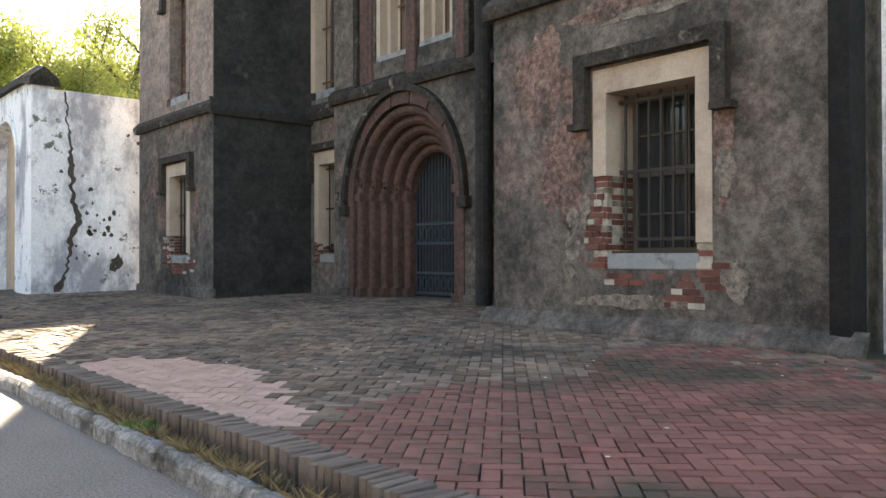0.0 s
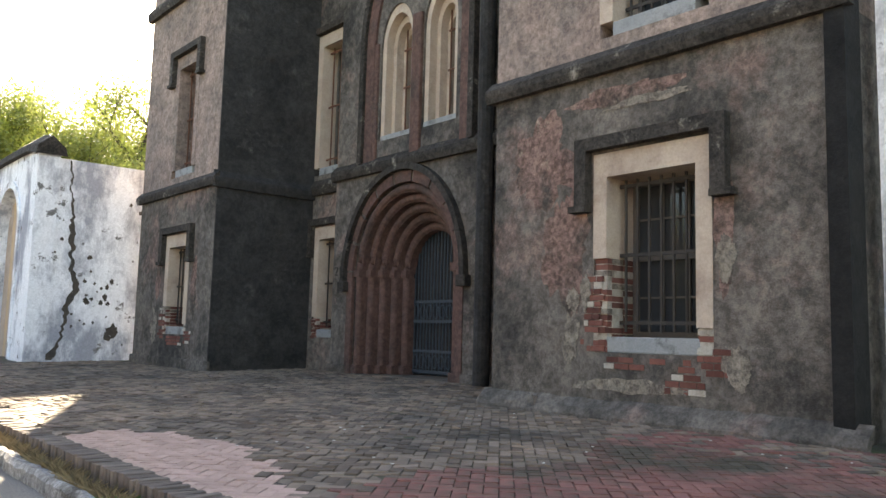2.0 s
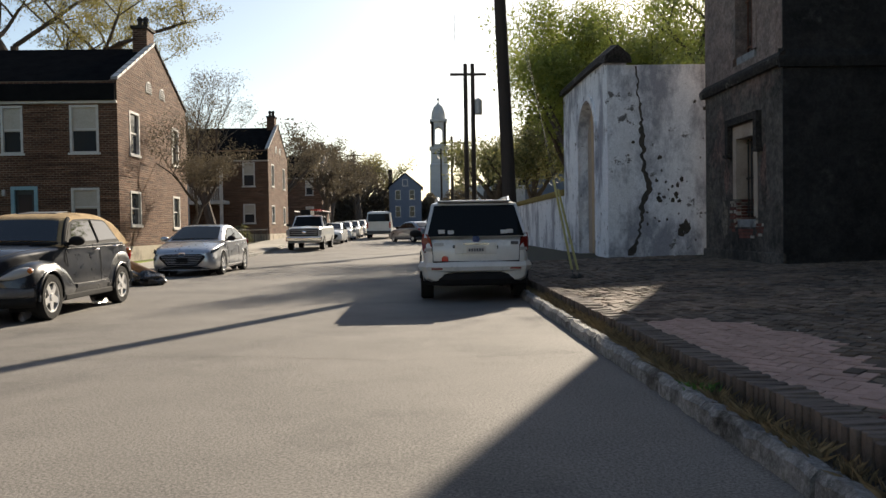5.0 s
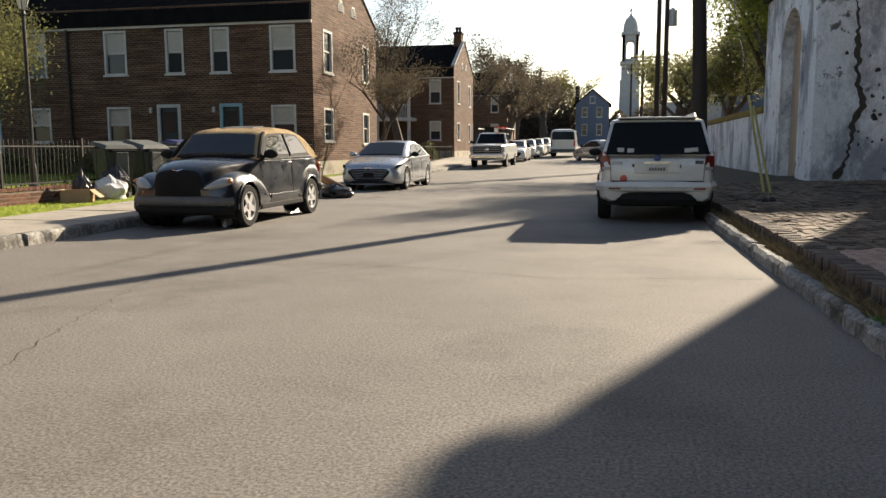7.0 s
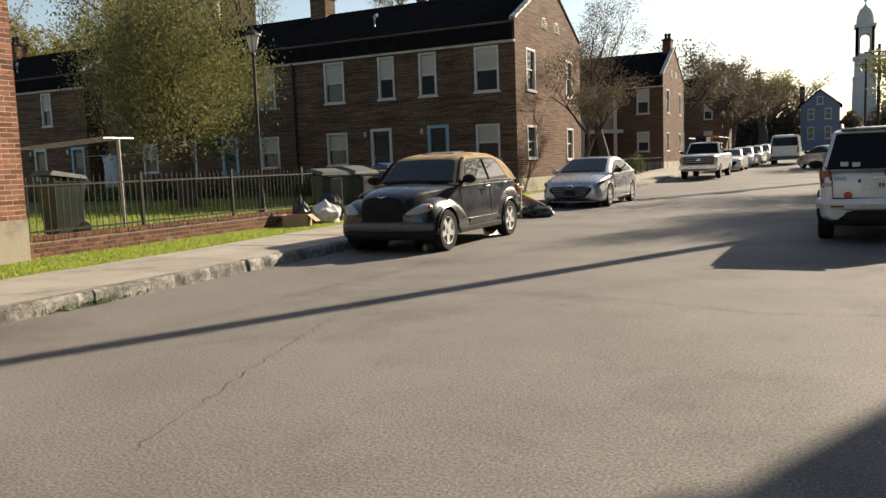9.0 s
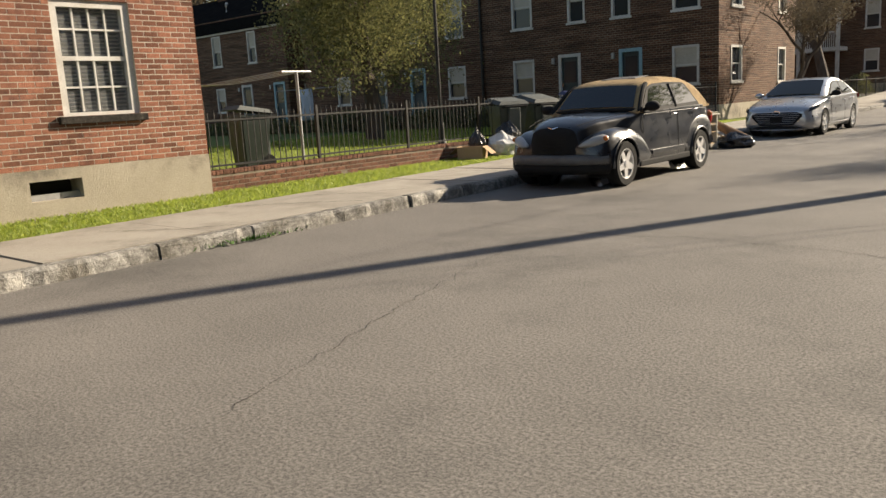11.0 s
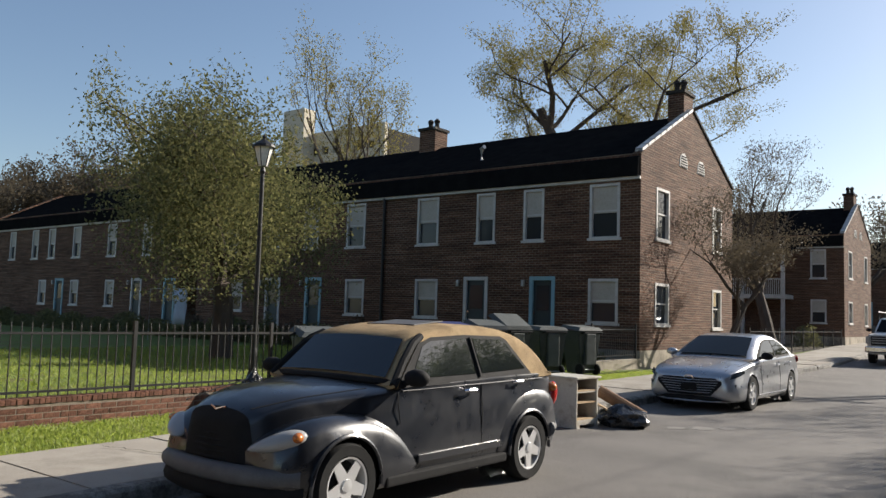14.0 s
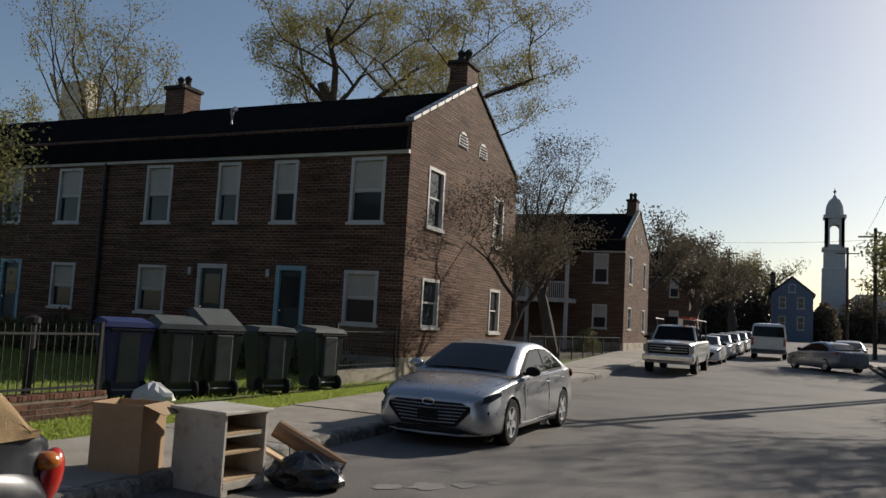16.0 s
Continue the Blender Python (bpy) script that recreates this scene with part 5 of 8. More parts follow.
oh = [(-165 + 4 * k, -162.5 + 4 * k, 6 + 4 * j, 8 + 4 * j) for k in range(8) for j in range(10)]
part("wall", wall_bm(OP, -166, -131, 0, 48, 1.0, oh), OFFICE, office)
part("core", box_bm(-165, -132, 151.5, 165, 0, 47), DARK, office)
part("stair_tower", box_bm(-164, -156, 146, 150, 0, 54, None, 0.2), OFFICE, office)


# ---- vehicles: built nose towards +x, wheels on z = 0 ----
def loft_bm(stations):
    """Body shell from stations (x, half width, underside, top, crown)."""
    bm = bmesh.new()
    rings = []
    for x, w, zb, zt, cr in stations:
        zm = zb + (zt - zb) * 0.45
        half = [(0, zb), (w * 0.86, zb), (w * 0.965, zb + 0.05), (w * 0.995, zb + (zm - zb) * 0.5), (w, zm), (w * 0.99, zm + (zt - zm) * 0.5), (w * 0.955, zt - (zt - zb) * 0.09), (w * 0.89, zt - 0.012), (w * 0.6, zt + cr * 0.65), (0, zt + cr)]
        pts = [(y, z) for y, z in half] + [(-y, z) for y, z in half[-2:0:-1]]
        rings.append([bm.verts.new((x, y, z)) for y, z in pts])
    for a, b in zip(rings, rings[1:]):
        for k in range(len(a)):
            bm.faces.new((a[k], a[(k + 1) % len(a)], b[(k + 1) % len(b)], b[k]))
    bm.faces.new(rings[0])
    bm.faces.new(rings[-1][::-1])
    return bm


def cabin_bm(x0, x1, x2, x3, wb, wt, zb, zr, crown=0.05):
    """Glasshouse: base from x0 (front) to x3 (rear) at zb, roof from x1 to x2."""
    bm = bmesh.new()

    def ring(xa, xb, w, z, n=5, bow=0.0):
        pts = [(xa + bow, 0), (xa + bow * 0.75, -w * 0.5), (xa, -w)] + [(xa + (xb - xa) * k / n, -w) for k in range(1, n)] + [(xb, -w), (xb - bow * 0.6, -w * 0.5), (xb - bow * 0.8, 0)]
        pts = pts + [(x, -y) for x, y in pts[-2:0:-1]]
        return [bm.verts.new((x, y, z)) for x, y in pts]
    rs = [ring(x0, x3, wb, zb, bow=0.1)]
    f = 0.93
    rs.append(ring(x0 + (x1 - x0) * f, x3 + (x2 - x3) * f, wb + (wt - wb) * f, zb + (zr - zb) * f, bow=0.07))
    rs.append(ring(x1 - 0.1, x2 + 0.08, wt - 0.08, zr - 0.005, bow=0.05))
    rs.append(ring(x1 - 0.5, x2 + 0.35, wt * 0.5, zr + crown * 0.8, bow=0.0))
    for a, b in zip(rs, rs[1:]):
        for k in range(len(a)):
            bm.faces.new((a[k], a[(k + 1) % len(a)], b[(k + 1) % len(b)], b[k]))
    bm.faces.new(rs[-1])
    bm.faces.new(rs[0][::-1])
    return bm


def quad_bm(pts, thick=0.006, toward=(0, 0, 0)):
    """A thin curved-free pane through four or more points."""
    bm = bmesh.new()
    p = [Vector(q) for q in pts]
    n = (p[1] - p[0]).cross(p[2] - p[0]).normalized() * thick
    a, b = [bm.verts.new(q + n * 0.5) for q in p], [bm.verts.new(q - n * 0.5) for q in p]
    bm.faces.new(a)
    bm.faces.new(b[::-1])
    for k in range(len(p)):
        bm.faces.new((a[k], a[(k + 1) % len(p)], b[(k + 1) % len(p)], b[k]))
    return bm


def wheel(parent, x, y, r, width, side, rim_mat=ALLOY, spokes=5):
    """Tyre with a spoked rim; side is +1 or -1 for the outer face."""
    m = Matrix.Translation((x, y, r)) @ Euler((radians(-90 * side), 0, 0)).to_matrix().to_4x4()
    bm = bmesh.new()
    add_lathe(bm, [(r * 0.66, -width / 2), (r * 0.93, -width / 2), (r, -width * 0.32), (r, width * 0.32), (r * 0.94, width / 2), (r * 0.7, width * 0.48), (r * 0.66, width * 0.4), (r * 0.66, -width / 2)], 28, m)
    wh = part("wheel", bm, RUBBER, parent, smooth=True)
    bm = bmesh.new()
    add_lathe(bm, [(r * 0.67, width * 0.46), (r * 0.62, width * 0.44), (r * 0.58, width * 0.2), (r * 0.58, -width * 0.3)], 28, m)
    part("rim", bm, rim_mat, wh, smooth=True)
    bm = bmesh.new()
    add_lathe(bm, [(0.001, width * 0.02), (r * 0.58, width * 0.02)], 20, m)
    part("brake_disc", bm, BLACK_PLASTIC, wh)
    for k in range(spokes):
        a = math.tau * k / spokes + 0.3
        mm = m @ Matrix.Rotation(a, 4, "Z")
        bm = bmesh.new()
        vs = [mm @ Vector(q) for q in ((r * 0.08, -r * 0.18, width * 0.4), (r * 0.62, -r * 0.12, width * 0.42), (r * 0.62, r * 0.12, width * 0.42), (r * 0.08, r * 0.18, width * 0.4), (r * 0.08, -r * 0.11, width * 0.2), (r * 0.62, -r * 0.06, width * 0.25), (r * 0.62, r * 0.06, width * 0.25), (r * 0.08, r * 0.11, width * 0.2))]
        vs = [bm.verts.new(v) for v in vs]
        for f in ((0, 1, 2, 3), (4, 7, 6, 5), (0, 4, 5, 1), (1, 5, 6, 2), (2, 6, 7, 3), (3, 7, 4, 0)):
            bm.faces.new([vs[i] for i in f])
        part("spoke", bm, rim_mat, wh)
    part("hub_cap", lathe_bm([(r * 0.17, width * 0.38), (r * 0.15, width * 0.46), (r * 0.05, width * 0.48)], 12, m), rim_mat, wh, smooth=True)


def arch_trim(parent, x, y, r, material, side, flare=0.03, a0=-8, a1=188, width=0.03, zc=0.32):
    bm = bmesh.new()
    n = 22
    pts = [(x + r * math.cos(radians(a0 + (a1 - a0) * k / n)), y + side * flare, zc + r * math.sin(radians(a0 + (a1 - a0) * k / n))) for k in range(n + 1)]
    add_tube(bm, pts, width, 6)
    return part("arch_trim", bm, material, parent, smooth=True)


def glaze(parent, spec, wins, glass=CAR_GLASS, inset=0.07, rear=True, top=0.9, bottom=0.06):
    """Windscreen, rear window and side windows lying 4 mm proud of the cabin."""
    x0, x1, x2, x3, wb, wt, zb, zr = spec
    f0, f1 = bottom, top

    def at(xa, xb, f):
        return xa + (xb - xa) * f
    o = 0.02
    for name, xa, xb, s in (("windscreen", x0, x1, 1), ("rear_window", x3, x2, -1)):
        if name == "rear_window" and not rear:
            continue
        w0, w1 = at(wb, wt, f0) - inset, at(wb, wt, f1) - inset
        bow0, bow1 = 0.1 * s, 0.08 * s
        bm = bmesh.new()
        rows = []
        for f, w, bow in ((f0, w0, bow0), (f1, w1, bow1)):
            x, z = at(xa, xb, f) + o * s, at(zb, zr, f)
            rows.append([bm.verts.new((x + bow * (1 - (k / 3) ** 2), w * k / 3, z)) for k in (-3, -2, -1, 0, 1, 2, 3)])
        for k in range(6):
            bm.faces.new((rows[0][k], rows[0][k + 1], rows[1][k + 1], rows[1][k]))
        part(name, bm, glass, parent, smooth=True)
    for s in (-1, 1):
        for pts in wins:
            q = []
            for x, f in pts:
                q.append((x, s * (at(wb, wt, f) + 0.006), at(zb, zr, f)))
            part("side_window", quad_bm(q, 0.006), glass, parent)


def mirror(parent, x, y, z, material, s):
    bm = bmesh.new()
    bmesh.ops.create_uvsphere(bm, u_segments=12, v_segments=8, radius=1, matrix=Matrix.Translation((x, y + s * 0.13, z)) @ Matrix.Diagonal((0.09, 0.12, 0.075, 1)))
    add_tube(bm, [(x, y - s * 0.02, z - 0.05), (x, y + s * 0.08, z - 0.03)], 0.03, 6)
    part("mirror", bm, material, parent, smooth=True)


def handle(parent, x, y, z, material, s):
    part("door_handle", tube_bm([(x - 0.1, y + s * 0.012, z), (x - 0.05, y + s * 0.035, z + 0.005), (x + 0.05, y + s * 0.035, z + 0.005), (x + 0.1, y + s * 0.012, z)], 0.014, 6), material, parent)


def seam(parent, pts, material=BLACK_PLASTIC, r=0.006):
    part("door_seam", tube_bm(pts, r, 4), material, parent)


def spline(keys, n):
    """Sample a smooth curve through the keys, n steps from key to key."""
    out = []
    for i in range(len(keys) - 1):
        p0, p1, p2, p3 = keys[max(i - 1, 0)], keys[i], keys[i + 1], keys[min(i + 2, len(keys) - 1)]
        for k in range(n):
            t = k / n
            out.append(tuple(0.5 * (2 * b + (c - a) * t + (2 * a - 5 * b + 4 * c - d) * t * t + (3 * b - a - 3 * c + d) * t ** 3) for a, b, c, d in zip(p0, p1, p2, p3)))
    out.append(tuple(keys[-1]))
    return out


def shell_bm(keys, section, along=5, around=3):
    """Smooth closed skin: section(key) gives half a cross-section from the keel to the crown."""
    bm = bmesh.new()
    rings = []
    for key in spline(keys, along):
        half = spline(section(key), around)
        pts = half + [(-y, z) for y, z in half[-2:0:-1]]
        rings.append([bm.verts.new((key[0], y, z)) for y, z in pts])
    for a, b in zip(rings, rings[1:]):
        for k in range(len(a)):
            bm.faces.new((a[k], a[(k + 1) % len(a)], b[(k + 1) % len(b)], b[k]))
    bm.faces.new(rings[0])
    bm.faces.new(rings[-1][::-1])
    return bm


def cut_arch(bm, x, z, r, y_min):
    """Open a round wheel arch in the flanks."""
    def inside(v):
        return abs(v.co.y) > y_min and math.hypot(v.co.x - x, v.co.z - z) < r
    gone = [f for f in bm.faces if all(inside(v) for v in f.verts)]
    bmesh.ops.delete(bm, geom=gone, context="FACES")
    for v in bm.verts:
        if inside(v):
            d = math.hypot(v.co.x - x, v.co.z - z) or 0.001
            v.co.x, v.co.z = x + (v.co.x - x) * r / d, z + (v.co.z - z) * r / d


def wheel_house(parent, x, z, r, y0, y1, s):
    """Dark lining behind the arch."""
    bm = bmesh.new()
    rows = [[bm.verts.new((x + r * math.cos(a), s * y, z + r * math.sin(a))) for y in (y0, y1)] for a in [math.pi * (k / 16 * 1.3 - 0.15) for k in range(17)]]
    for a, b in zip(rows, rows[1:]):
        bm.faces.new((a[0], a[1], b[1], b[0]))
    bm.faces.new([q[0] for q in rows])
    part("wheel_house", bm, BLACK_PLASTIC, parent)


def hull_section(key):
    x, zb, w, wb, zt, zc = key
    return [(0, zb), (w * 0.8, zb), (w * 0.97, zb + 0.07), (w, zb + (zt - zb) * 0.42), (wb + (w - wb) * 0.5, zt - 0.11), (wb, zt - 0.015), (wb * 0.62, zc - (zc - zt) * 0.35), (0, zc)]


def cabin_shell(keys, wb, lean, zb):
    """Glasshouse from keys (x, roof height)."""
    def section(key):
        x, zr = key
        zs = max(zr - 0.1, zb + 0.005)
        w = wb - (zs - zb) * lean
        return [(0, zb - 0.06), (wb * 0.9, zb - 0.06), (wb, zb), ((wb + w) / 2, (zb + zs) / 2), (w, zs), (w * 0.86, zr - 0.02), (w * 0.5, zr - 0.006), (0, zr)]
    return shell_bm(keys, section, 6, 2)


def cabin_glass(c, wb, lean, zb, front, sides, frame, glass, rear=None, frame_mat=BLACK_PLASTIC):
    """Panes just proud of the glasshouse: screens from (x0, z0, x1, z1), side panes as outlines in (x, z)."""
    def half(z):
        return wb - (z - zb) * lean
    for name, ends in (("windscreen", front), ("rear_window", rear)):
        if not ends:
            continue
        x0, z0, x1, z1 = ends
        bm = bmesh.new()
        rows = []
        for k in range(5):
            f = k / 4
            z, x = z0 + (z1 - z0) * f, x0 + (x1 - x0) * f
            w = half(z) * 0.86
            rows.append([bm.verts.new((x + (0.012 if x1 < x0 else -0.012), w * q / 4, z + 0.03 - 0.02 * (q / 4) ** 2)) for q in range(-4, 5)])
        for a, b in zip(rows, rows[1:]):
            for q in range(8):
                bm.faces.new((a[q], a[q + 1], b[q + 1], b[q]))
        part(name, bm, glass, c, smooth=True)
    for s in (-1, 1):
        part("window_surround", quad_bm([(x, s * (half(z) + 0.01), z) for x, z in frame], 0.006), frame_mat, c)
        for pts in sides:
            part("side_window", quad_bm([(x, s * (half(z) + 0.016), z) for x, z in pts], 0.006), glass, c)


def teardrop(bm, at, turn, size):
    """A lamp glass: pointed towards the nose, round at its outer end."""
    bmesh.ops.create_uvsphere(bm, u_segments=20, v_segments=12, radius=1)
    m = Matrix.Translation(at) @ turn
    for v in bm.verts:
        p = v.co.copy()
        p.z *= 0.72 + 0.28 * p.y
        v.co = m @ Vector((p.x * size[0], p.y * size[1], p.z * size[2]))


def pt_car(at):
    c = thing("hatchback_car", "parked blue-black retro hatchback with tan canvas roof", "car", at=at)
    R, FA, RA = 0.375, 1.31, -1.30

    def nose(x):
        return x if x < 1.5 else 1.5 + (x - 1.5) * 0.76
    hull = [(2.08, 0.42, 0.18, 0.13, 0.70, 0.72), (2.055, 0.36, 0.31, 0.24, 0.77, 0.80), (1.98, 0.30, 0.41, 0.33, 0.84, 0.88), (1.8, 0.25, 0.50, 0.41, 0.90, 0.955), (1.5, 0.22, 0.59, 0.50, 0.95, 1.02), (1.15, 0.22, 0.69, 0.60, 0.98, 1.04), (0.85, 0.22, 0.765, 0.70, 1.005, 1.055),
            (0.45, 0.22, 0.805, 0.75, 1.045, 1.06), (-0.5, 0.22, 0.82, 0.77, 1.065, 1.07), (-1.2, 0.22, 0.82, 0.765, 1.075, 1.08), (-1.65, 0.26, 0.80, 0.73, 1.07, 1.08), (-1.95, 0.30, 0.73, 0.64, 1.02, 1.04), (-2.06, 0.36, 0.62, 0.53, 0.92, 0.94)]
    bm = shell_bm([(nose(q[0]),) + q[1:] for q in hull], hull_section, 8, 4)
    cut_arch(bm, RA, 0.32, R, 0.5)
    cut_arch(bm, FA, 0.32, R, 0.4)
    part("body", bm, PT_BLACK, c, smooth=True)
    wb, lean, zb = 0.768, 0.36, 1.05
    part("soft_top", cabin_shell([(0.74, 1.05), (0.55, 1.24), (0.36, 1.415), (0.12, 1.50), (-0.35, 1.548), (-0.9, 1.535), (-1.24, 1.485), (-1.5, 1.40), (-1.70, 1.25), (-1.83, 1.06)], wb, lean, zb), TAN, c, "tan canvas-covered roof", smooth=True)
    cabin_glass(c, wb, lean, zb, (0.70, 1.085, 0.375, 1.40), [[(0.50, 1.085), (0.27, 1.345), (0.14, 1.39), (-0.40, 1.415), (-0.43, 1.09)], [(-0.54, 1.09), (-0.51, 1.415), (-0.98, 1.40), (-1.05, 1.375), (-1.30, 1.11)]],
                [(0.70, 1.015), (0.62, 1.10), (0.31, 1.37), (0.12, 1.425), (-0.4, 1.445), (-1.0, 1.43), (-1.1, 1.395), (-1.40, 1.06), (-1.40, 1.015)], SIDE_GLASS, None, BLACK_PLASTIC)
    part("cowl", tube_bm([(0.66, -0.72, 1.045), (0.78, -0.4, 1.06), (0.8, 0, 1.065), (0.78, 0.4, 1.06), (0.66, 0.72, 1.045)], 0.035, 8), BLACK_PLASTIC, c, smooth=True)
    part("sunroof", box_bm(-0.50, -0.06, -0.3, 0.3, 0, 0.012, Matrix.Translation((0, 0, 1.514)) @ Matrix.Rotation(radians(5), 4, "Y"), 0.004), GREY_PLASTIC, c)
    part("roof_seam", tube_bm([(-1.12, s * y, z) for s, y, z in ((-1, 0.64, 1.40), (-1, 0.55, 1.485), (-1, 0.3, 1.502), (1, 0, 1.507), (1, 0.3, 1.502), (1, 0.55, 1.485), (1, 0.64, 1.40))], 0.008, 5), TAN, c)
    for s in (-1, 1):
        part("windscreen_pillar", tube_bm([(0.73, s * 0.76, 1.03), (0.55, s * 0.70, 1.215), (0.36, s * 0.645, 1.37), (0.22, s * 0.61, 1.43)], 0.036, 8), BLACK_PLASTIC, c, smooth=True)
        part("door_pillar", tube_bm([(-0.485, s * 0.78, 1.06), (-0.465, s * 0.65, 1.42)], 0.022, 6), BLACK_PLASTIC, c)
        # pontoon wings: a long teardrop in front, a rounder haunch behind
        for keys, ax, name in (([(0.40, 0.34, 0.80, 0.40), (0.5, 0.24, 0.825, 0.56), (0.68, 0.22, 0.842, 0.70), (0.95, 0.22, 0.852, 0.80), (1.25, 0.22, 0.855, 0.835), (1.55, 0.22, 0.845, 0.82), (1.8, 0.24, 0.80, 0.765), (1.96, 0.28, 0.70, 0.68), (2.03, 0.34, 0.56, 0.58)], FA, "front_wing"),
                               ([(-2.05, 0.40, 0.60, 0.62), (-1.97, 0.32, 0.75, 0.80), (-1.78, 0.27, 0.82, 0.90), (-1.5, 0.24, 0.845, 0.945), (-1.2, 0.22, 0.845, 0.93), (-0.95, 0.22, 0.838, 0.85), (-0.8, 0.22, 0.828, 0.68), (-0.74, 0.24, 0.815, 0.44)], RA, "rear_wing")):
            bm = bmesh.new()
            rings = []
            for x, z0, yo, z1 in spline([(nose(q[0]),) + q[1:] for q in keys], 8):
                sec = spline([(0.34, z0), (yo - 0.09, z0), (yo - 0.01, z0 + 0.1), (yo, z0 + (z1 - z0) * 0.5), (yo - 0.035, z1 - 0.10), (yo - 0.13, z1 - 0.01), (yo - 0.25, z1 - 0.005), (0.34, z1 - 0.06)], 4)
                rings.append([bm.verts.new((x, s * y, z)) for y, z in sec])
            for a, b in zip(rings, rings[1:]):
                for k in range(len(a) - 1):
                    bm.faces.new((a[k], a[k + 1], b[k + 1], b[k]))
            bm.faces.new(rings[0])
            bm.faces.new(rings[-1])
            cut_arch(bm, ax, 0.32, R, 0.4)
            part(name, bm, PT_BLACK, c, smooth=True)
        for x in (FA, RA):
            wheel(c, x, s * 0.755, 0.322, 0.2, s)
            wheel_house(c, x, 0.32, R + 0.004, 0.42, 0.80, s)
            arch_trim(c, x, s * 0.84, R, PT_BLACK, s, 0.008, -5, 185, 0.017)
        part("running_board", box_bm(-0.88, 0.86, min(s * 0.74, s * 0.845), max(s * 0.74, s * 0.845), 0.235, 0.325, None, 0.02), BLACK_PLASTIC, c)
        part("sill_strip", box_bm(-0.80, 0.46, min(s * 0.815, s * 0.838), max(s * 0.815, s * 0.838), 0.385, 0.45, None, 0.008), PT_BLACK, c)
        mirror(c, 0.60, s * 0.775, 1.10, BLACK_PLASTIC, s)
        handle(c, -0.27, s * 0.822, 0.95, CHROME, s)
        handle(c, -1.08, s * 0.815, 0.99, CHROME, s)
        seam(c, [(-0.48, s * 0.818, 0.40), (-0.48, s * 0.822, 0.75), (-0.485, s * 0.80, 0.96), (-0.485, s * 0.772, 1.06)], r=0.005)
        seam(c, [(0.66, s * 0.79, 0.72), (0.68, s * 0.785, 0.85), (0.66, s * 0.755, 1.0)], r=0.005)
        seam(c, [(-1.36, s * 0.765, 1.07), (-1.30, s * 0.80, 0.99), (-1.05, s * 0.815, 0.93)], r=0.005)
        seam(c, [(0.62, s * 0.772, 0.985), (-0.5, s * 0.802, 0.995), (-1.6, s * 0.79, 1.0)], GREY_PLASTIC, 0.007)
        # hood edge line
        seam(c, [(0.95, s * 0.665, 1.02), (1.5, s * 0.51, 0.965), (1.9, s * 0.40, 0.895)], r=0.004)
        bm = bmesh.new()
        teardrop(bm, (nose(1.90), s * 0.60, 0.665), Matrix.Rotation(radians(s * 40), 4, "Z") @ Matrix.Rotation(radians(s * 14), 4, "X") @ Matrix.Diagonal((1, s, 1, 1)), (0.10, 0.225, 0.095))
        hl = part("headlight", bm, CLEAR, c, smooth=True)
        bm = bmesh.new()
        bmesh.ops.create_uvsphere(bm, u_segments=12, v_segments=8, radius=1, matrix=Matrix.Translation((nose(1.80), s * 0.735, 0.71)) @ Matrix.Rotation(radians(s * 40), 4, "Z") @ Matrix.Diagonal((0.085, 0.045, 0.04, 1)))
        part("indicator", bm, AMBER_LENS, hl, smooth=True)
        bm = bmesh.new()
        bmesh.ops.create_uvsphere(bm, u_segments=14, v_segments=10, radius=1, matrix=Matrix.Translation((-1.955, s * 0.70, 0.80)) @ Matrix.Rotation(radians(-18), 4, "Y") @ Matrix.Diagonal((0.075, 0.07, 0.15, 1)))
        tl = part("tail_light", bm, RED_LENS, c, smooth=True)
        bm = bmesh.new()
        bmesh.ops.create_uvsphere(bm, u_segments=12, v_segments=8, radius=1, matrix=Matrix.Translation((-1.935, s * 0.715, 0.885)) @ Matrix.Diagonal((0.07, 0.066, 0.05, 1)))
        part("indicator", bm, AMBER_LENS, tl, smooth=True)
    part("grille_panel", shell_bm([(nose(x) + 0.007, zb2 + 0.03, w + 0.006, wb2 + 0.004, zt - 0.004, zc + 0.002) for x, zb2, w, wb2, zt, zc in hull[:3]], hull_section, 6, 4), BLACK_PLASTIC, c, smooth=True)
    for k in range(8):
        z = 0.47 + 0.043 * k
        w = 0.36 - 0.018 * max(k - 2, 0)
        b = 0.004 * max(k - 3, 0) ** 2
        part("grille_bar", tube_bm([(nose(2.0 - b), -w, z), (nose(2.08 - b), -w * 0.55, z), (nose(2.115 - b), 0, z), (nose(2.08 - b), w * 0.55, z), (nose(2.0 - b), w, z)], 0.008, 6), BLACK_PLASTIC, c)
    for s in (-1, 1):
        part("badge", quad_bm([(nose(2.035), 0, 0.868), (nose(2.0), s * 0.09, 0.888), (nose(2.01), s * 0.085, 0.876), (nose(2.04), 0, 0.854)], 0.012), CHROME, c)
    for z, r, x, mt in ((0.42, 0.075, 0.0, BUMPER_GREY), (0.30, 0.085, -0.05, BLACK_PLASTIC)):
        part("bumper" if r < 0.08 else "air_dam", tube_bm([(nose(1.78 + x), -0.76, z), (nose(1.98 + x), -0.62, z), (nose(2.09 + x), -0.34, z), (nose(2.12 + x), 0, z), (nose(2.09 + x), 0.34, z), (nose(1.98 + x), 0.62, z), (nose(1.78 + x), 0.76, z)], r, 12), mt, c, smooth=True)
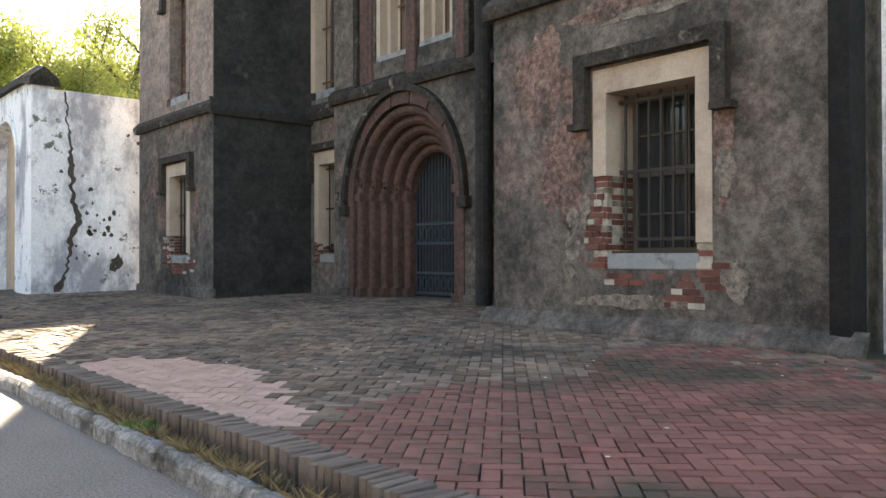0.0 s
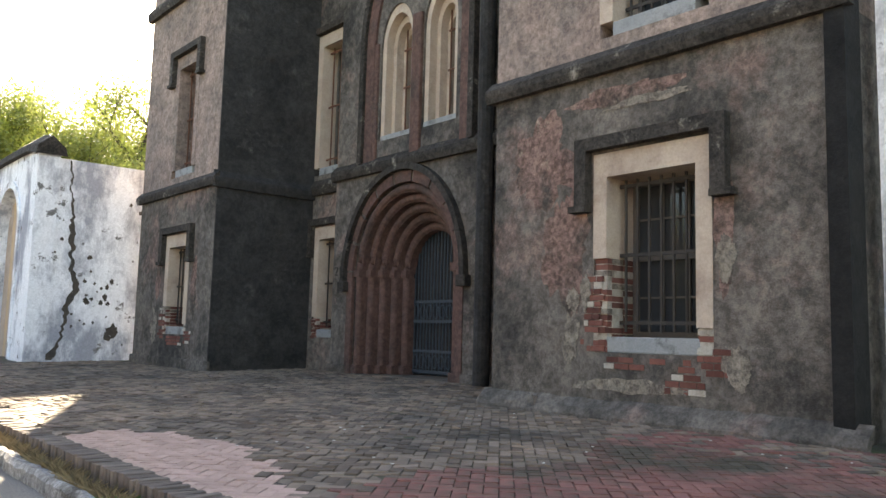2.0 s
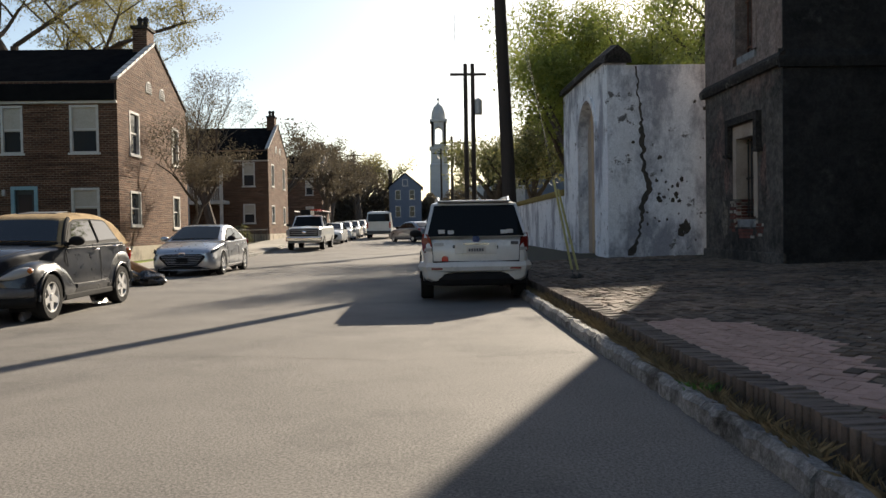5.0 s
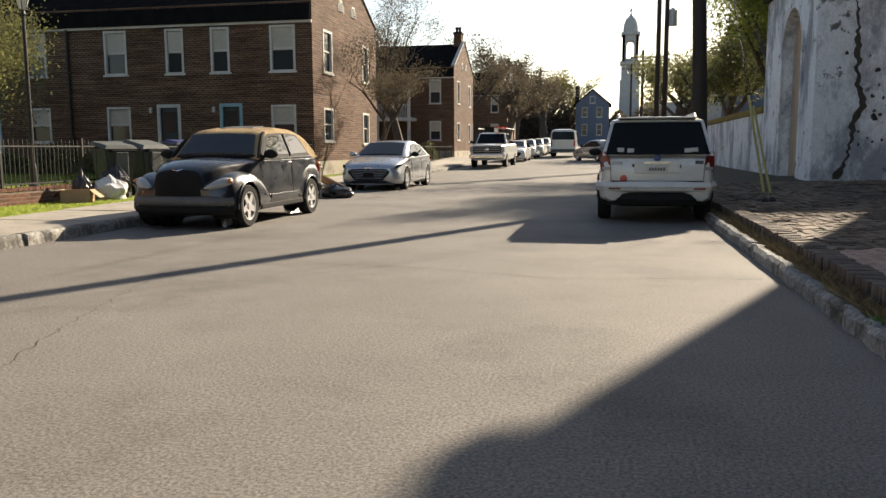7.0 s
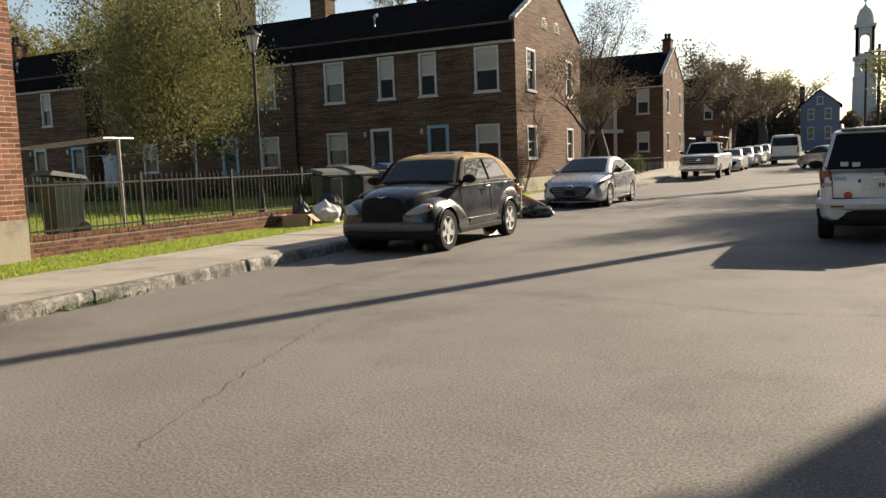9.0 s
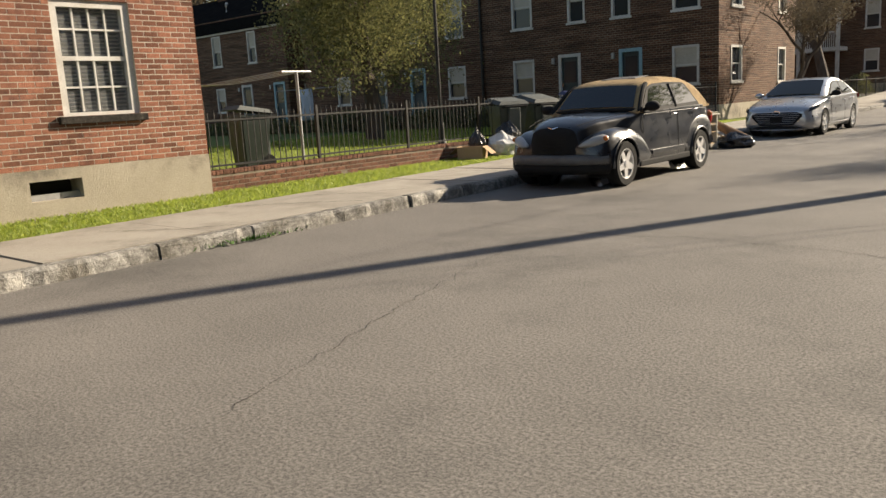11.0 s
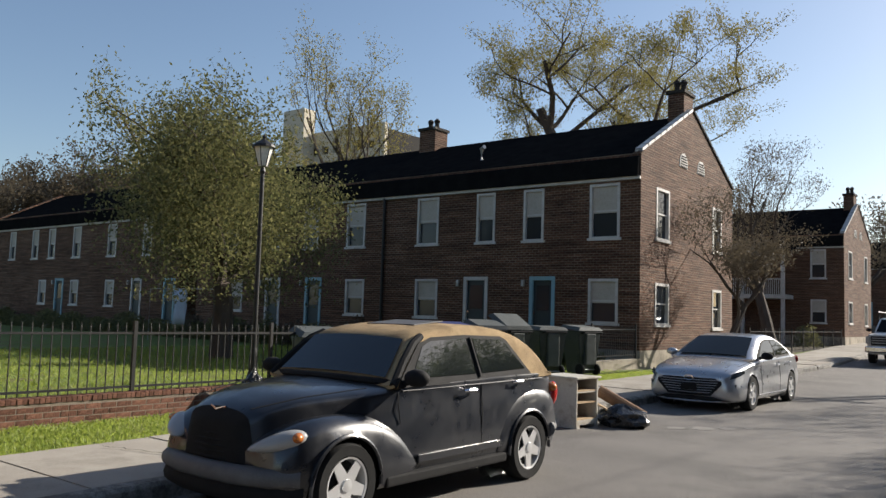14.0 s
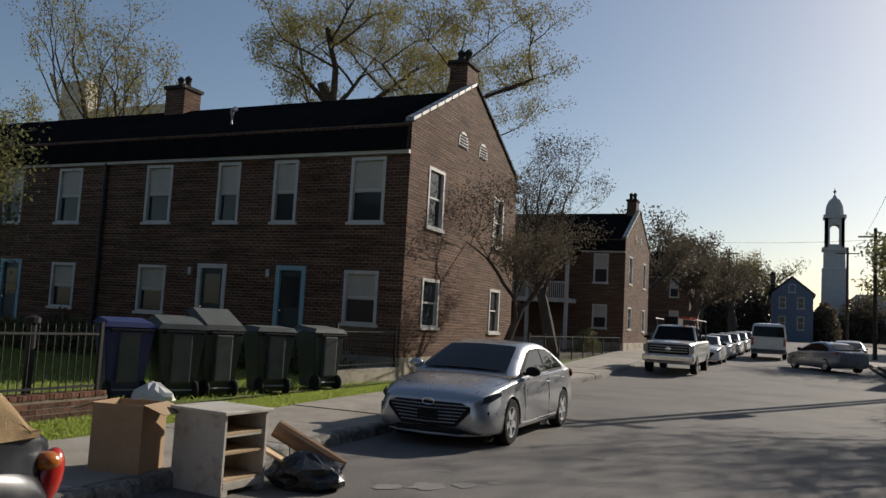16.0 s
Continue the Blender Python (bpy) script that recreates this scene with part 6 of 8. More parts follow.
    part("bumper", tube_bm([(-1.72, -0.80, 0.46), (-1.98, -0.68, 0.46), (-2.07, -0.3, 0.46), (-2.07, 0.3, 0.46), (-1.98, 0.68, 0.46), (-1.72, 0.80, 0.46)], 0.085, 10), BUMPER_GREY, c, smooth=True)
    part("script_badge", quad_bm([(0.96, -0.753, 0.90), (0.74, -0.782, 0.905), (0.74, -0.782, 0.922), (0.96, -0.753, 0.917)], 0.008), CHROME, c)
    return c


def sedan(at, colour, label, group="", fine=True):
    c = thing("sedan_car", label, "car", group, at)
    R, FA, RA = 0.36, 1.37, -1.33
    hull = [(2.29, 0.30, 0.52, 0.46, 0.60, 0.62), (2.25, 0.24, 0.70, 0.60, 0.66, 0.68), (2.12, 0.19, 0.82, 0.70, 0.73, 0.76), (1.85, 0.17, 0.875, 0.77, 0.80, 0.84), (1.4, 0.17, 0.895, 0.81, 0.87, 0.925), (1.0, 0.17, 0.895, 0.825, 0.91, 0.965), (0.5, 0.17, 0.895, 0.83, 0.935, 0.95),
            (-0.5, 0.17, 0.895, 0.83, 0.96, 0.97), (-1.3, 0.18, 0.89, 0.82, 0.985, 1.0), (-1.85, 0.22, 0.865, 0.77, 1.0, 1.02), (-2.15, 0.27, 0.81, 0.70, 0.985, 1.0), (-2.28, 0.36, 0.72, 0.62, 0.90, 0.91)]
    bm = shell_bm(hull, hull_section, 7 if fine else 3, 4 if fine else 2)
    if fine:
        cut_arch(bm, FA, 0.32, R, 0.5)
        cut_arch(bm, RA, 0.32, R, 0.5)
    part("body", bm, colour, c, smooth=True)
    wb, lean, zb = 0.80, 0.42, 0.95
    part("roof", cabin_shell([(1.18, 0.96), (0.72, 1.18), (0.30, 1.345), (0.05, 1.395), (-0.35, 1.425), (-0.8, 1.40), (-1.25, 1.29), (-1.65, 1.14), (-1.98, 1.0)], wb, lean, zb), colour, c, smooth=True)
    cabin_glass(c, wb, lean, zb, (1.10, 0.995, 0.30, 1.34), [[(0.70, 0.99), (0.24, 1.215), (0.05, 1.275), (-0.36, 1.305), (-0.38, 0.99)], [(-0.46, 0.99), (-0.44, 1.305), (-0.80, 1.285), (-1.05, 1.22), (-1.40, 1.06), (-1.42, 1.01)]],
                [(0.86, 0.965), (0.25, 1.25), (0.04, 1.305), (-0.36, 1.325), (-0.8, 1.31), (-1.1, 1.23), (-1.50, 1.04), (-1.5, 0.965)], CAR_GLASS, (-1.86, 1.06, -1.25, 1.295))
    for s in (-1, 1):
        for x in (FA, RA):
            wheel(c, x, s * 0.79, 0.322, 0.2, s)
            if fine:
                wheel_house(c, x, 0.32, R + 0.004, 0.5, 0.86, s)
        mirror(c, 0.72, s * 0.83, 1.01, BLACK_PLASTIC if s > 0 else colour, s)
        if fine:
            handle(c, -0.22, s * 0.885, 0.82, CHROME, s)
            handle(c, -1.1, s * 0.88, 0.85, CHROME, s)
            seam(c, [(-0.42, s * 0.892, 0.3), (-0.43, s * 0.896, 0.6), (-0.43, s * 0.865, 0.86), (-0.43, s * 0.832, 0.95)], r=0.005)
            seam(c, [(0.80, s * 0.892, 0.3), (0.84, s * 0.896, 0.6), (0.80, s * 0.862, 0.83), (0.78, s * 0.83, 0.92)], r=0.005)
            seam(c, [(2.10, s * 0.60, 0.75), (1.6, s * 0.755, 0.85), (1.05, s * 0.80, 0.93)], r=0.004)
            part("sill_strip", box_bm(-0.9, 0.95, min(s * 0.872, s * 0.888), max(s * 0.872, s * 0.888), 0.25, 0.275), CHROME, c)
            # dark triangular intake with its lamp at each corner
            fog = part("corner_intake", quad_bm([(2.235, s * 0.60, 0.30), (2.12, s * 0.80, 0.31), (2.12, s * 0.81, 0.52), (2.215, s * 0.72, 0.44)], 0.02), BLACK_PLASTIC, c)
            part("fog_lamp", quad_bm([(2.16, s * 0.765, 0.34), (2.135, s * 0.80, 0.34), (2.135, s * 0.80, 0.46), (2.165, s * 0.765, 0.43)], 0.024), CLEAR, fog)
        bm = bmesh.new()
        lo, hi = [(2.275, 0.50, 0.575), (2.20, 0.70, 0.60), (2.08, 0.825, 0.645), (1.86, 0.885, 0.715)], [(2.268, 0.52, 0.625), (2.17, 0.69, 0.675), (2.03, 0.80, 0.735), (1.84, 0.872, 0.755)]
        ra, rb2 = [bm.verts.new((x, s * y, z)) for x, y, z in spline(lo, 4)], [bm.verts.new((x, s * y, z)) for x, y, z in spline(hi, 4)]
        for k in range(len(ra) - 1):
            bm.faces.new((ra[k], ra[k + 1], rb2[k + 1], rb2[k]))
        bmesh.ops.solidify(bm, geom=bm.faces[:], thickness=0.03)
        part("headlight", bm, LAMP_DARK, c, smooth=True)
        part("tail_light", quad_bm([(-2.275, s * 0.35, 0.82), (-2.22, s * 0.74, 0.82), (-2.05, s * 0.84, 0.85), (-2.05, s * 0.82, 0.93), (-2.2, s * 0.74, 0.94), (-2.265, s * 0.4, 0.91)], 0.04), RED_LENS, c)
    outline = [(2.30, -0.40, 0.29), (2.30, 0.40, 0.29), (2.30, 0.60, 0.50), (2.30, 0.60, 0.56), (2.30, 0.48, 0.61), (2.30, -0.48, 0.61), (2.30, -0.60, 0.56), (2.30, -0.60, 0.50)]
    grille = part("grille", quad_bm(outline, 0.03), BLACK_PLASTIC, c)
    if fine:
        for k in range(6):
            z = 0.335 + 0.046 * k
            w = 0.40 + 0.036 * k
            part("grille_bar", tube_bm([(2.316, -w, z + 0.012), (2.32, 0, z), (2.316, w, z + 0.012)], 0.0075, 5), STEEL, grille)
        part("emblem", tube_bm([(2.325, 0.085 * math.cos(math.tau * q / 14), 0.60 + 0.045 * math.sin(math.tau * q / 14)) for q in range(15)], 0.008, 5), CHROME, grille)
        part("number_plate", box_bm(2.315, 2.335, -0.15, 0.15, 0.38, 0.49), BLACK_PLASTIC, c)
        part("lower_intake", tube_bm([(2.12, -0.70, 0.235), (2.25, -0.45, 0.23), (2.285, 0, 0.23), (2.25, 0.45, 0.23), (2.12, 0.70, 0.235)], 0.05, 8), BLACK_PLASTIC, c)
        part("chin", tube_bm([(2.06, -0.80, 0.21), (2.26, -0.5, 0.185), (2.32, 0, 0.18), (2.26, 0.5, 0.185), (2.06, 0.80, 0.21)], 0.018, 6), STEEL, c)
        part("paper", quad_bm([(0.98, -0.05, 1.075), (0.95, 0.13, 1.085), (0.86, 0.13, 1.125), (0.89, -0.05, 1.115)], 0.004), TRIM, c)
    return c


def estate(at):
    c = thing("suv_car", "parked pearl white estate car with roof rails", "car", at=at)
    st = [(2.24, 0.5, 0.36, 0.66, 0.0), (2.18, 0.74, 0.3, 0.78, 0.03), (1.9, 0.84, 0.26, 0.92, 0.05), (1.2, 0.875, 0.25, 1.0, 0.06), (0.8, 0.88, 0.25, 1.03, 0.02), (-1.0, 0.885, 0.25, 1.06, 0), (-1.8, 0.875, 0.28, 1.08, 0), (-2.1, 0.85, 0.32, 1.07, 0), (-2.24, 0.80, 0.36, 1.0, 0), (-2.27, 0.76, 0.42, 0.92, 0)]
    part("body", loft_bm(st), WHITE_CAR, c, smooth=True)
    spec = (1.1, 0.35, -1.86, -2.2, 0.835, 0.69, 1.05, 1.64)
    part("roof", cabin_bm(*spec, 0.04), WHITE_CAR, c, smooth=True)
    glaze(c, spec, [[(0.72, 0.06), (0.32, 0.85), (-0.36, 0.9), (-0.38, 0.06)], [(-0.46, 0.06), (-0.44, 0.9), (-1.08, 0.9), (-1.15, 0.06)], [(-1.22, 0.08), (-1.15, 0.9), (-1.68, 0.86), (-1.85, 0.14)]], inset=0.05, top=0.88, bottom=0.03)
    for s in (-1, 1):
        for x in (1.3, -1.31):
            wheel(c, x, s * 0.785, 0.345, 0.215, s)
            arch_trim(c, x, s * 0.865, 0.40, BLACK_PLASTIC, s, 0.015, 0, 180, 0.03)
        mirror(c, 0.72, s * 0.86, 1.1, BLACK_PLASTIC, s)
        part("roof_rail", tube_bm([(0.3, s * 0.58, 1.63), (0.2, s * 0.59, 1.70), (-0.6, s * 0.59, 1.715), (-1.6, s * 0.59, 1.70), (-1.78, s * 0.58, 1.63)], 0.022, 8), STEEL, c, smooth=True)
        lens = part("tail_light", quad_bm([(-2.26, s * 0.70, 0.82), (-2.19, s * 0.84, 0.82), (-2.05, s * 0.87, 0.98), (-2.08, s * 0.845, 1.10), (-2.19, s * 0.78, 1.10), (-2.24, s * 0.71, 1.0)], 0.04), TAIL_RED, c)
        part("reversing_light", quad_bm([(-2.285, s * 0.71, 0.83), (-2.215, s * 0.83, 0.83), (-2.225, s * 0.82, 0.88), (-2.285, s * 0.71, 0.88)], 0.02), CLEAR, lens)
        part("reflector", box_bm(-2.325, -2.30, min(s * 0.54, s * 0.72), max(s * 0.54, s * 0.72), 0.535, 0.56), TAIL_RED, c)
        part("headlight", quad_bm([(2.2, s * 0.5, 0.68), (2.05, s * 0.8, 0.7), (1.85, s * 0.86, 0.85), (2.1, s * 0.62, 0.83)], 0.03), CLEAR, c)
    part("bumper", tube_bm([(-1.98, -0.84, 0.58), (-2.2, -0.76, 0.58), (-2.27, -0.4, 0.58), (-2.28, 0, 0.58), (-2.27, 0.4, 0.58), (-2.2, 0.76, 0.58), (-1.98, 0.84, 0.58)], 0.095, 8), WHITE_CAR, c, smooth=True)
    part("lower_bumper", tube_bm([(-2.0, -0.78, 0.38), (-2.26, -0.4, 0.38), (-2.27, 0, 0.38), (-2.26, 0.4, 0.38), (-2.0, 0.78, 0.38)], 0.11, 8), BLACK_PLASTIC, c, smooth=True)
    part("plate_recess", box_bm(-2.295, -2.27, -0.34, 0.34, 0.78, 0.97, None, 0.01), WHITE_CAR, c)
    pl = part("number_plate", box_bm(-2.315, -2.297, -0.155, 0.155, 0.80, 0.90), TRIM, c, "white number plate with dark characters")
    for k in range(6):
        y = 0.12 - 0.042 * k
        part("character_bar", box_bm(-2.322, -2.316, y - 0.026, y, 0.822, 0.868), GREY_PLASTIC, pl)
    part("plate_garnish", box_bm(-2.31, -2.29, -0.2, 0.2, 0.93, 0.955), CHROME, c)
    part("emblem", lathe_bm([(0.06, 0), (0.06, 0.012), (0.02, 0.02)], 16, Matrix.Translation((-2.275, 0.0, 1.02)) @ Euler((0, radians(-90), 0)).to_matrix().to_4x4()), surface("dark_blue_badge", (0.02, 0.05, 0.15), (0.03, 0.06, 0.18), 4, 30, 0.3), c)
    part("round_sticker", lathe_bm([(0.055, 0), (0.055, 0.008), (0.01, 0.009)], 18, Matrix.Translation((-2.29, 0.5, 0.70)) @ Euler((0, radians(-90), 0)).to_matrix().to_4x4()), RED_LENS, c, "round red sticker")
    for y, w, z, mt in ((-0.3, 0.11, 0.885, BLACK_PLASTIC), (-0.62, 0.12, 0.95, GREY_PLASTIC), (0.33, 0.09, 0.90, GREY_PLASTIC), (0.6, 0.16, 0.94, STEEL)):
        part("sticker", box_bm(-2.29, -2.27, y - w / 2, y + w / 2, z - 0.025, z + 0.025), mt, c)
    for s in (-1, 1):
        seam(c, [(-2.285, s * 0.69, 0.66), (-2.275, s * 0.70, 0.90), (-2.24, s * 0.73, 1.06)], r=0.006)
    seam(c, [(-2.30, -0.69, 0.66), (-2.31, 0, 0.655), (-2.30, 0.69, 0.66)], r=0.009)
    part("spoiler", box_bm(-2.02, -1.7, -0.6, 0.6, 1.625, 1.65, None, 0.01), WHITE_CAR, c)
    part("wiper", tube_bm([(-2.26, -0.05, 1.10), (-2.22, 0.42, 1.16)], 0.012, 5), BLACK_PLASTIC, c)
    for y, z in ((0.55, 1.14), (0.4, 1.13), (-0.45, 1.13), (-0.55, 1.14)):
        part("window_sticker", quad_bm([(-2.262, y - 0.05, z - 0.03), (-2.262, y + 0.05, z - 0.03), (-2.235, y + 0.05, z + 0.03), (-2.235, y - 0.05, z + 0.03)], 0.006), TRIM, c)
    return c


def pickup(at):
    c = thing("pickup_truck", "parked white crew-cab pickup with ladder rack", "truck", at=at)
    st = [(3.0, 0.7, 0.5, 0.9, 0.0), (2.95, 0.92, 0.42, 1.22, 0.02), (2.6, 0.98, 0.4, 1.27, 0.05), (1.5, 1.0, 0.4, 1.30, 0.05), (1.2, 1.0, 0.4, 1.32, 0), (-0.9, 1.0, 0.42, 1.34, 0), (-3.0, 1.0, 0.5, 1.36, 0), (-3.05, 0.96, 0.55, 1.3, 0)]
    part("body", loft_bm(st), WHITE_CAR, c, smooth=False)
    spec = (1.5, 0.95, -0.75, -0.98, 0.90, 0.74, 1.3, 1.95)
    part("cab", cabin_bm(*spec, 0.03), WHITE_CAR, c, smooth=True)
    glaze(c, spec, [[(1.15, 0.05), (0.88, 0.85), (0.25, 0.88), (0.25, 0.05)], [(0.15, 0.05), (0.15, 0.88), (-0.6, 0.86), (-0.75, 0.06)]])
    g = part("grille", box_bm(2.96, 3.04, -0.78, 0.78, 0.78, 1.17, None, 0.03), BLACK_PLASTIC, c)
    for z in (0.87, 0.97, 1.07):
        part("grille_bar", box_bm(3.035, 3.06, -0.74, 0.74, z, z + 0.035), STEEL, g)
    part("emblem", lathe_bm([(0.12, 0), (0.12, 0.02), (0.05, 0.03)], 16, Matrix.Translation((3.05, 0, 0.99)) @ Euler((0, radians(90), 0)).to_matrix().to_4x4() @ Matrix.Diagonal((0.6, 1, 1, 1))), CHROME, g)
    part("bumper", box_bm(2.92, 3.15, -0.98, 0.98, 0.5, 0.74, None, 0.04), CHROME, c)
    for s in (-1, 1):
        part("headlight", box_bm(2.88, 3.03, min(s * 0.80, s * 0.97), max(s * 0.80, s * 0.97), 0.85, 1.15, None, 0.02), CLEAR, c)
        for x in (1.95, -1.9):
            wheel(c, x, s * 0.88, 0.40, 0.26, s, STEEL, 6)
        mirror(c, 1.2, s * 1.02, 1.42, BLACK_PLASTIC, s)
        for x in (0.8, -0.5, -2.7):
            part("rack_post", tube_bm([(x, s * 0.86, 1.3), (x, s * 0.80, 2.2)], 0.03, 6), FENCE, c)
        part("rack_rail", tube_bm([(1.2, s * 0.80, 2.2), (-2.9, s * 0.80, 2.2)], 0.03, 6), FENCE, c)
    part("ladder", box_bm(-2.6, 1.3, 0.15, 0.6, 2.22, 2.3), RED_LENS, c, "red ladder on the rack")
    part("toolbox", box_bm(-2.9, -1.2, -0.78, -0.2, 2.0, 2.35, None, 0.02), BLACK_PLASTIC, c)
    return c


def van(at):
    c = thing("panel_van", "white panel van standing up the street", "van", at=at)
    st = [(2.5, 0.7, 0.35, 0.7, 0.0), (2.4, 0.9, 0.3, 0.95, 0.02), (1.8, 0.98, 0.3, 1.2, 0.02), (1.4, 0.98, 0.3, 1.3, 0.0), (-2.45, 0.98, 0.32, 1.3, 0), (-2.5, 0.95, 0.4, 1.28, 0)]
    part("body", loft_bm(st), WHITE_CAR, c)
    spec = (1.85, 1.1, -2.4, -2.48, 0.96, 0.86, 1.28, 2.1)
    part("roof", cabin_bm(*spec, 0.04), WHITE_CAR, c)
    glaze(c, spec, [[(1.4, 0.05), (1.0, 0.8), (0.5, 0.8), (0.5, 0.05)]], top=0.8)
    for s in (-1, 1):
        for x in (1.6, -1.5):
            wheel(c, x, s * 0.87, 0.34, 0.22, s, STEEL)
        part("tail_light", box_bm(-2.53, -2.45, min(s * 0.82, s * 0.95), max(s * 0.82, s * 0.95), 0.8, 1.25), RED_LENS, c)
    part("bumper", box_bm(-2.6, -2.45, -0.95, 0.95, 0.38, 0.6, None, 0.03), GREY_PLASTIC, c)
    return c


FACE_US = -90.0
pt_car(pose(-5.84, 13.02, 0, 0, 0, FACE_US))
sedan(pose(-6.25, 24.3, 0, 0, 0, FACE_US), SILVER, "parked silver sedan at the far kerb")
estate(pose(1.06, 15.46, 0, 0, 0, 90))
pickup(pose(-6.3, 47.6, 0.1, 0, 0, FACE_US))
far_car = sedan(pose(-6.0, 56.2, gz(56.2), 0, 0, FACE_US), WHITE_CAR, "pale sedan in the row of parked cars", "parked cars up the street", fine=False)
for k, y in enumerate((62.3, 68.2, 74.5, 81.0)):
    copy_thing(far_car, pose(-5.9 + 0.12 * k, y, gz(y), 0, 0, FACE_US))
van(pose(-3.2, 66.0, gz(66.0), 0, 0, 90))
sedan(pose(-0.35, 56.0, gz(56), 0, 0, 120), GREY_CAR, "grey sedan turning at the far end of the street", fine=False)
sedan(pose(0.95, 62.5, gz(62), 0, 0, 90), GREY_CAR, "dark sedan parked at the near kerb far off", fine=False)

# ---- street furniture ----
lamp = thing("street_lamp", "black lamp post with a frosted lantern on the lawn", "street lamp", at=pose(-13.42, 17.6, 0.14))
part("base", lathe_bm([(0.13, 0), (0.13, 0.12), (0.09, 0.25), (0.075, 0.6), (0.06, 0.7)], 14), FENCE, lamp)
part("pole", lathe_bm([(0.05, 0.7), (0.042, 4.2), (0.06, 4.25), (0.03, 4.35)], 12), FENCE, lamp)
part("lantern", lathe_bm([(0.09, 4.36), (0.19, 4.74)], 6), FROSTED, lamp)
for k in range(6):
    a = math.tau * k / 6
    part("glazing_bar", tube_bm([(0.092 * math.cos(a), 0.092 * math.sin(a), 4.35), (0.195 * math.cos(a), 0.195 * math.sin(a), 4.75)], 0.01, 4), FENCE, lamp)
part("cap", lathe_bm([(0.24, 4.74), (0.22, 4.79), (0.08, 4.88), (0.03, 4.92), (0.04, 4.96), (0.005, 5.02)], 12), FENCE, lamp)

pole = thing("utility_pole", "dark leaning wooden utility pole at the kerb", "utility pole")
part("shaft", tube_bm([(2.5, 20.9, 0.1), (2.47, 21.0, 2.0), (2.17, 21.2, 11.0)], [0.19, 0.18, 0.13], 12), POLE_WOOD, pole, smooth=True)
part("crossarm", box_bm(0.9, 3.5, 21.1, 21.22, 10.2, 10.35), POLE_WOOD, pole)
for k, (ax, ay, tz) in enumerate(((2.98, 15.0, 9.5), (3.12, 15.15, 8.6))):
    g = thing("guy_wire", "steel guy wire with a faded yellow guard", "guy wire", "guy wires")
    base, topp = Vector((ax, ay, sz(ax))), Vector((2.25, 21.1, tz))
    part("wire", tube_bm([base, topp], 0.006, 5), FENCE, g)
    part("guard", tube_bm([base + (topp - base) * 0.02, base + (topp - base) * 0.205], 0.024, 8), YELLOW, g)
    part("anchor", lathe_bm([(0.07, -0.05), (0.07, 0.05), (0.02, 0.1)], 10, Matrix.Translation(base)), IRON, g)
twin = thing("utility_pole", "pair of far utility poles with a crossarm", "utility pole")
for x in (2.75, 3.15):
    part("shaft", tube_bm([(x, 45, 0.1), (x, 45, 10.3)], [0.15, 0.11], 10), POLE_WOOD, twin)
part("crossarm", box_bm(1.9, 3.9, 44.9, 45.02, 9.65, 9.78), POLE_WOOD, twin)
part("transformer", lathe_bm([(0.2, 7.5), (0.22, 7.55), (0.22, 8.3), (0.1, 8.4)], 12, Matrix.Translation((3.45, 45, 0))), STEEL, twin)
for x, y, h in ((2.9, 70, 8.6), (2.6, 95, 9.5), (-8.9, 110, 10.5)):
    up = thing("utility_pole", "slim far utility pole", "utility pole")
    part("shaft", tube_bm([(x, y, 0.3), (x, y, h + gz(y))], [0.14, 0.1], 8), POLE_WOOD, up)
    part("crossarm", box_bm(x - 1, x + 1, y, y + 0.1, h - 0.6 + gz(y), h - 0.5 + gz(y)), POLE_WOOD, up)


def wire(a, b, sag, r=0.009):
    a, b = Vector(a), Vector(b)
    pts = [a + (b - a) * k / 12 - Vector((0, 0, sag * 4 * (k / 12) * (1 - k / 12))) for k in range(13)]
    return solo("overhead_wire", tube_bm(pts, r, 4), FENCE, "thin black overhead cable between poles", "cable", group="overhead cables")


wire((1.1, 21.15, 10.35), (2.2, 45, 9.75), 0.4)
wire((2.2, 45, 9.75), (2.2, 70, 8.6), 0.4)
wire((3.3, 21.15, 10.35), (3.6, 45, 9.75), 0.4)
wire((2.9, 70, 8.4), (-20, 75, 9.5), 0.5)


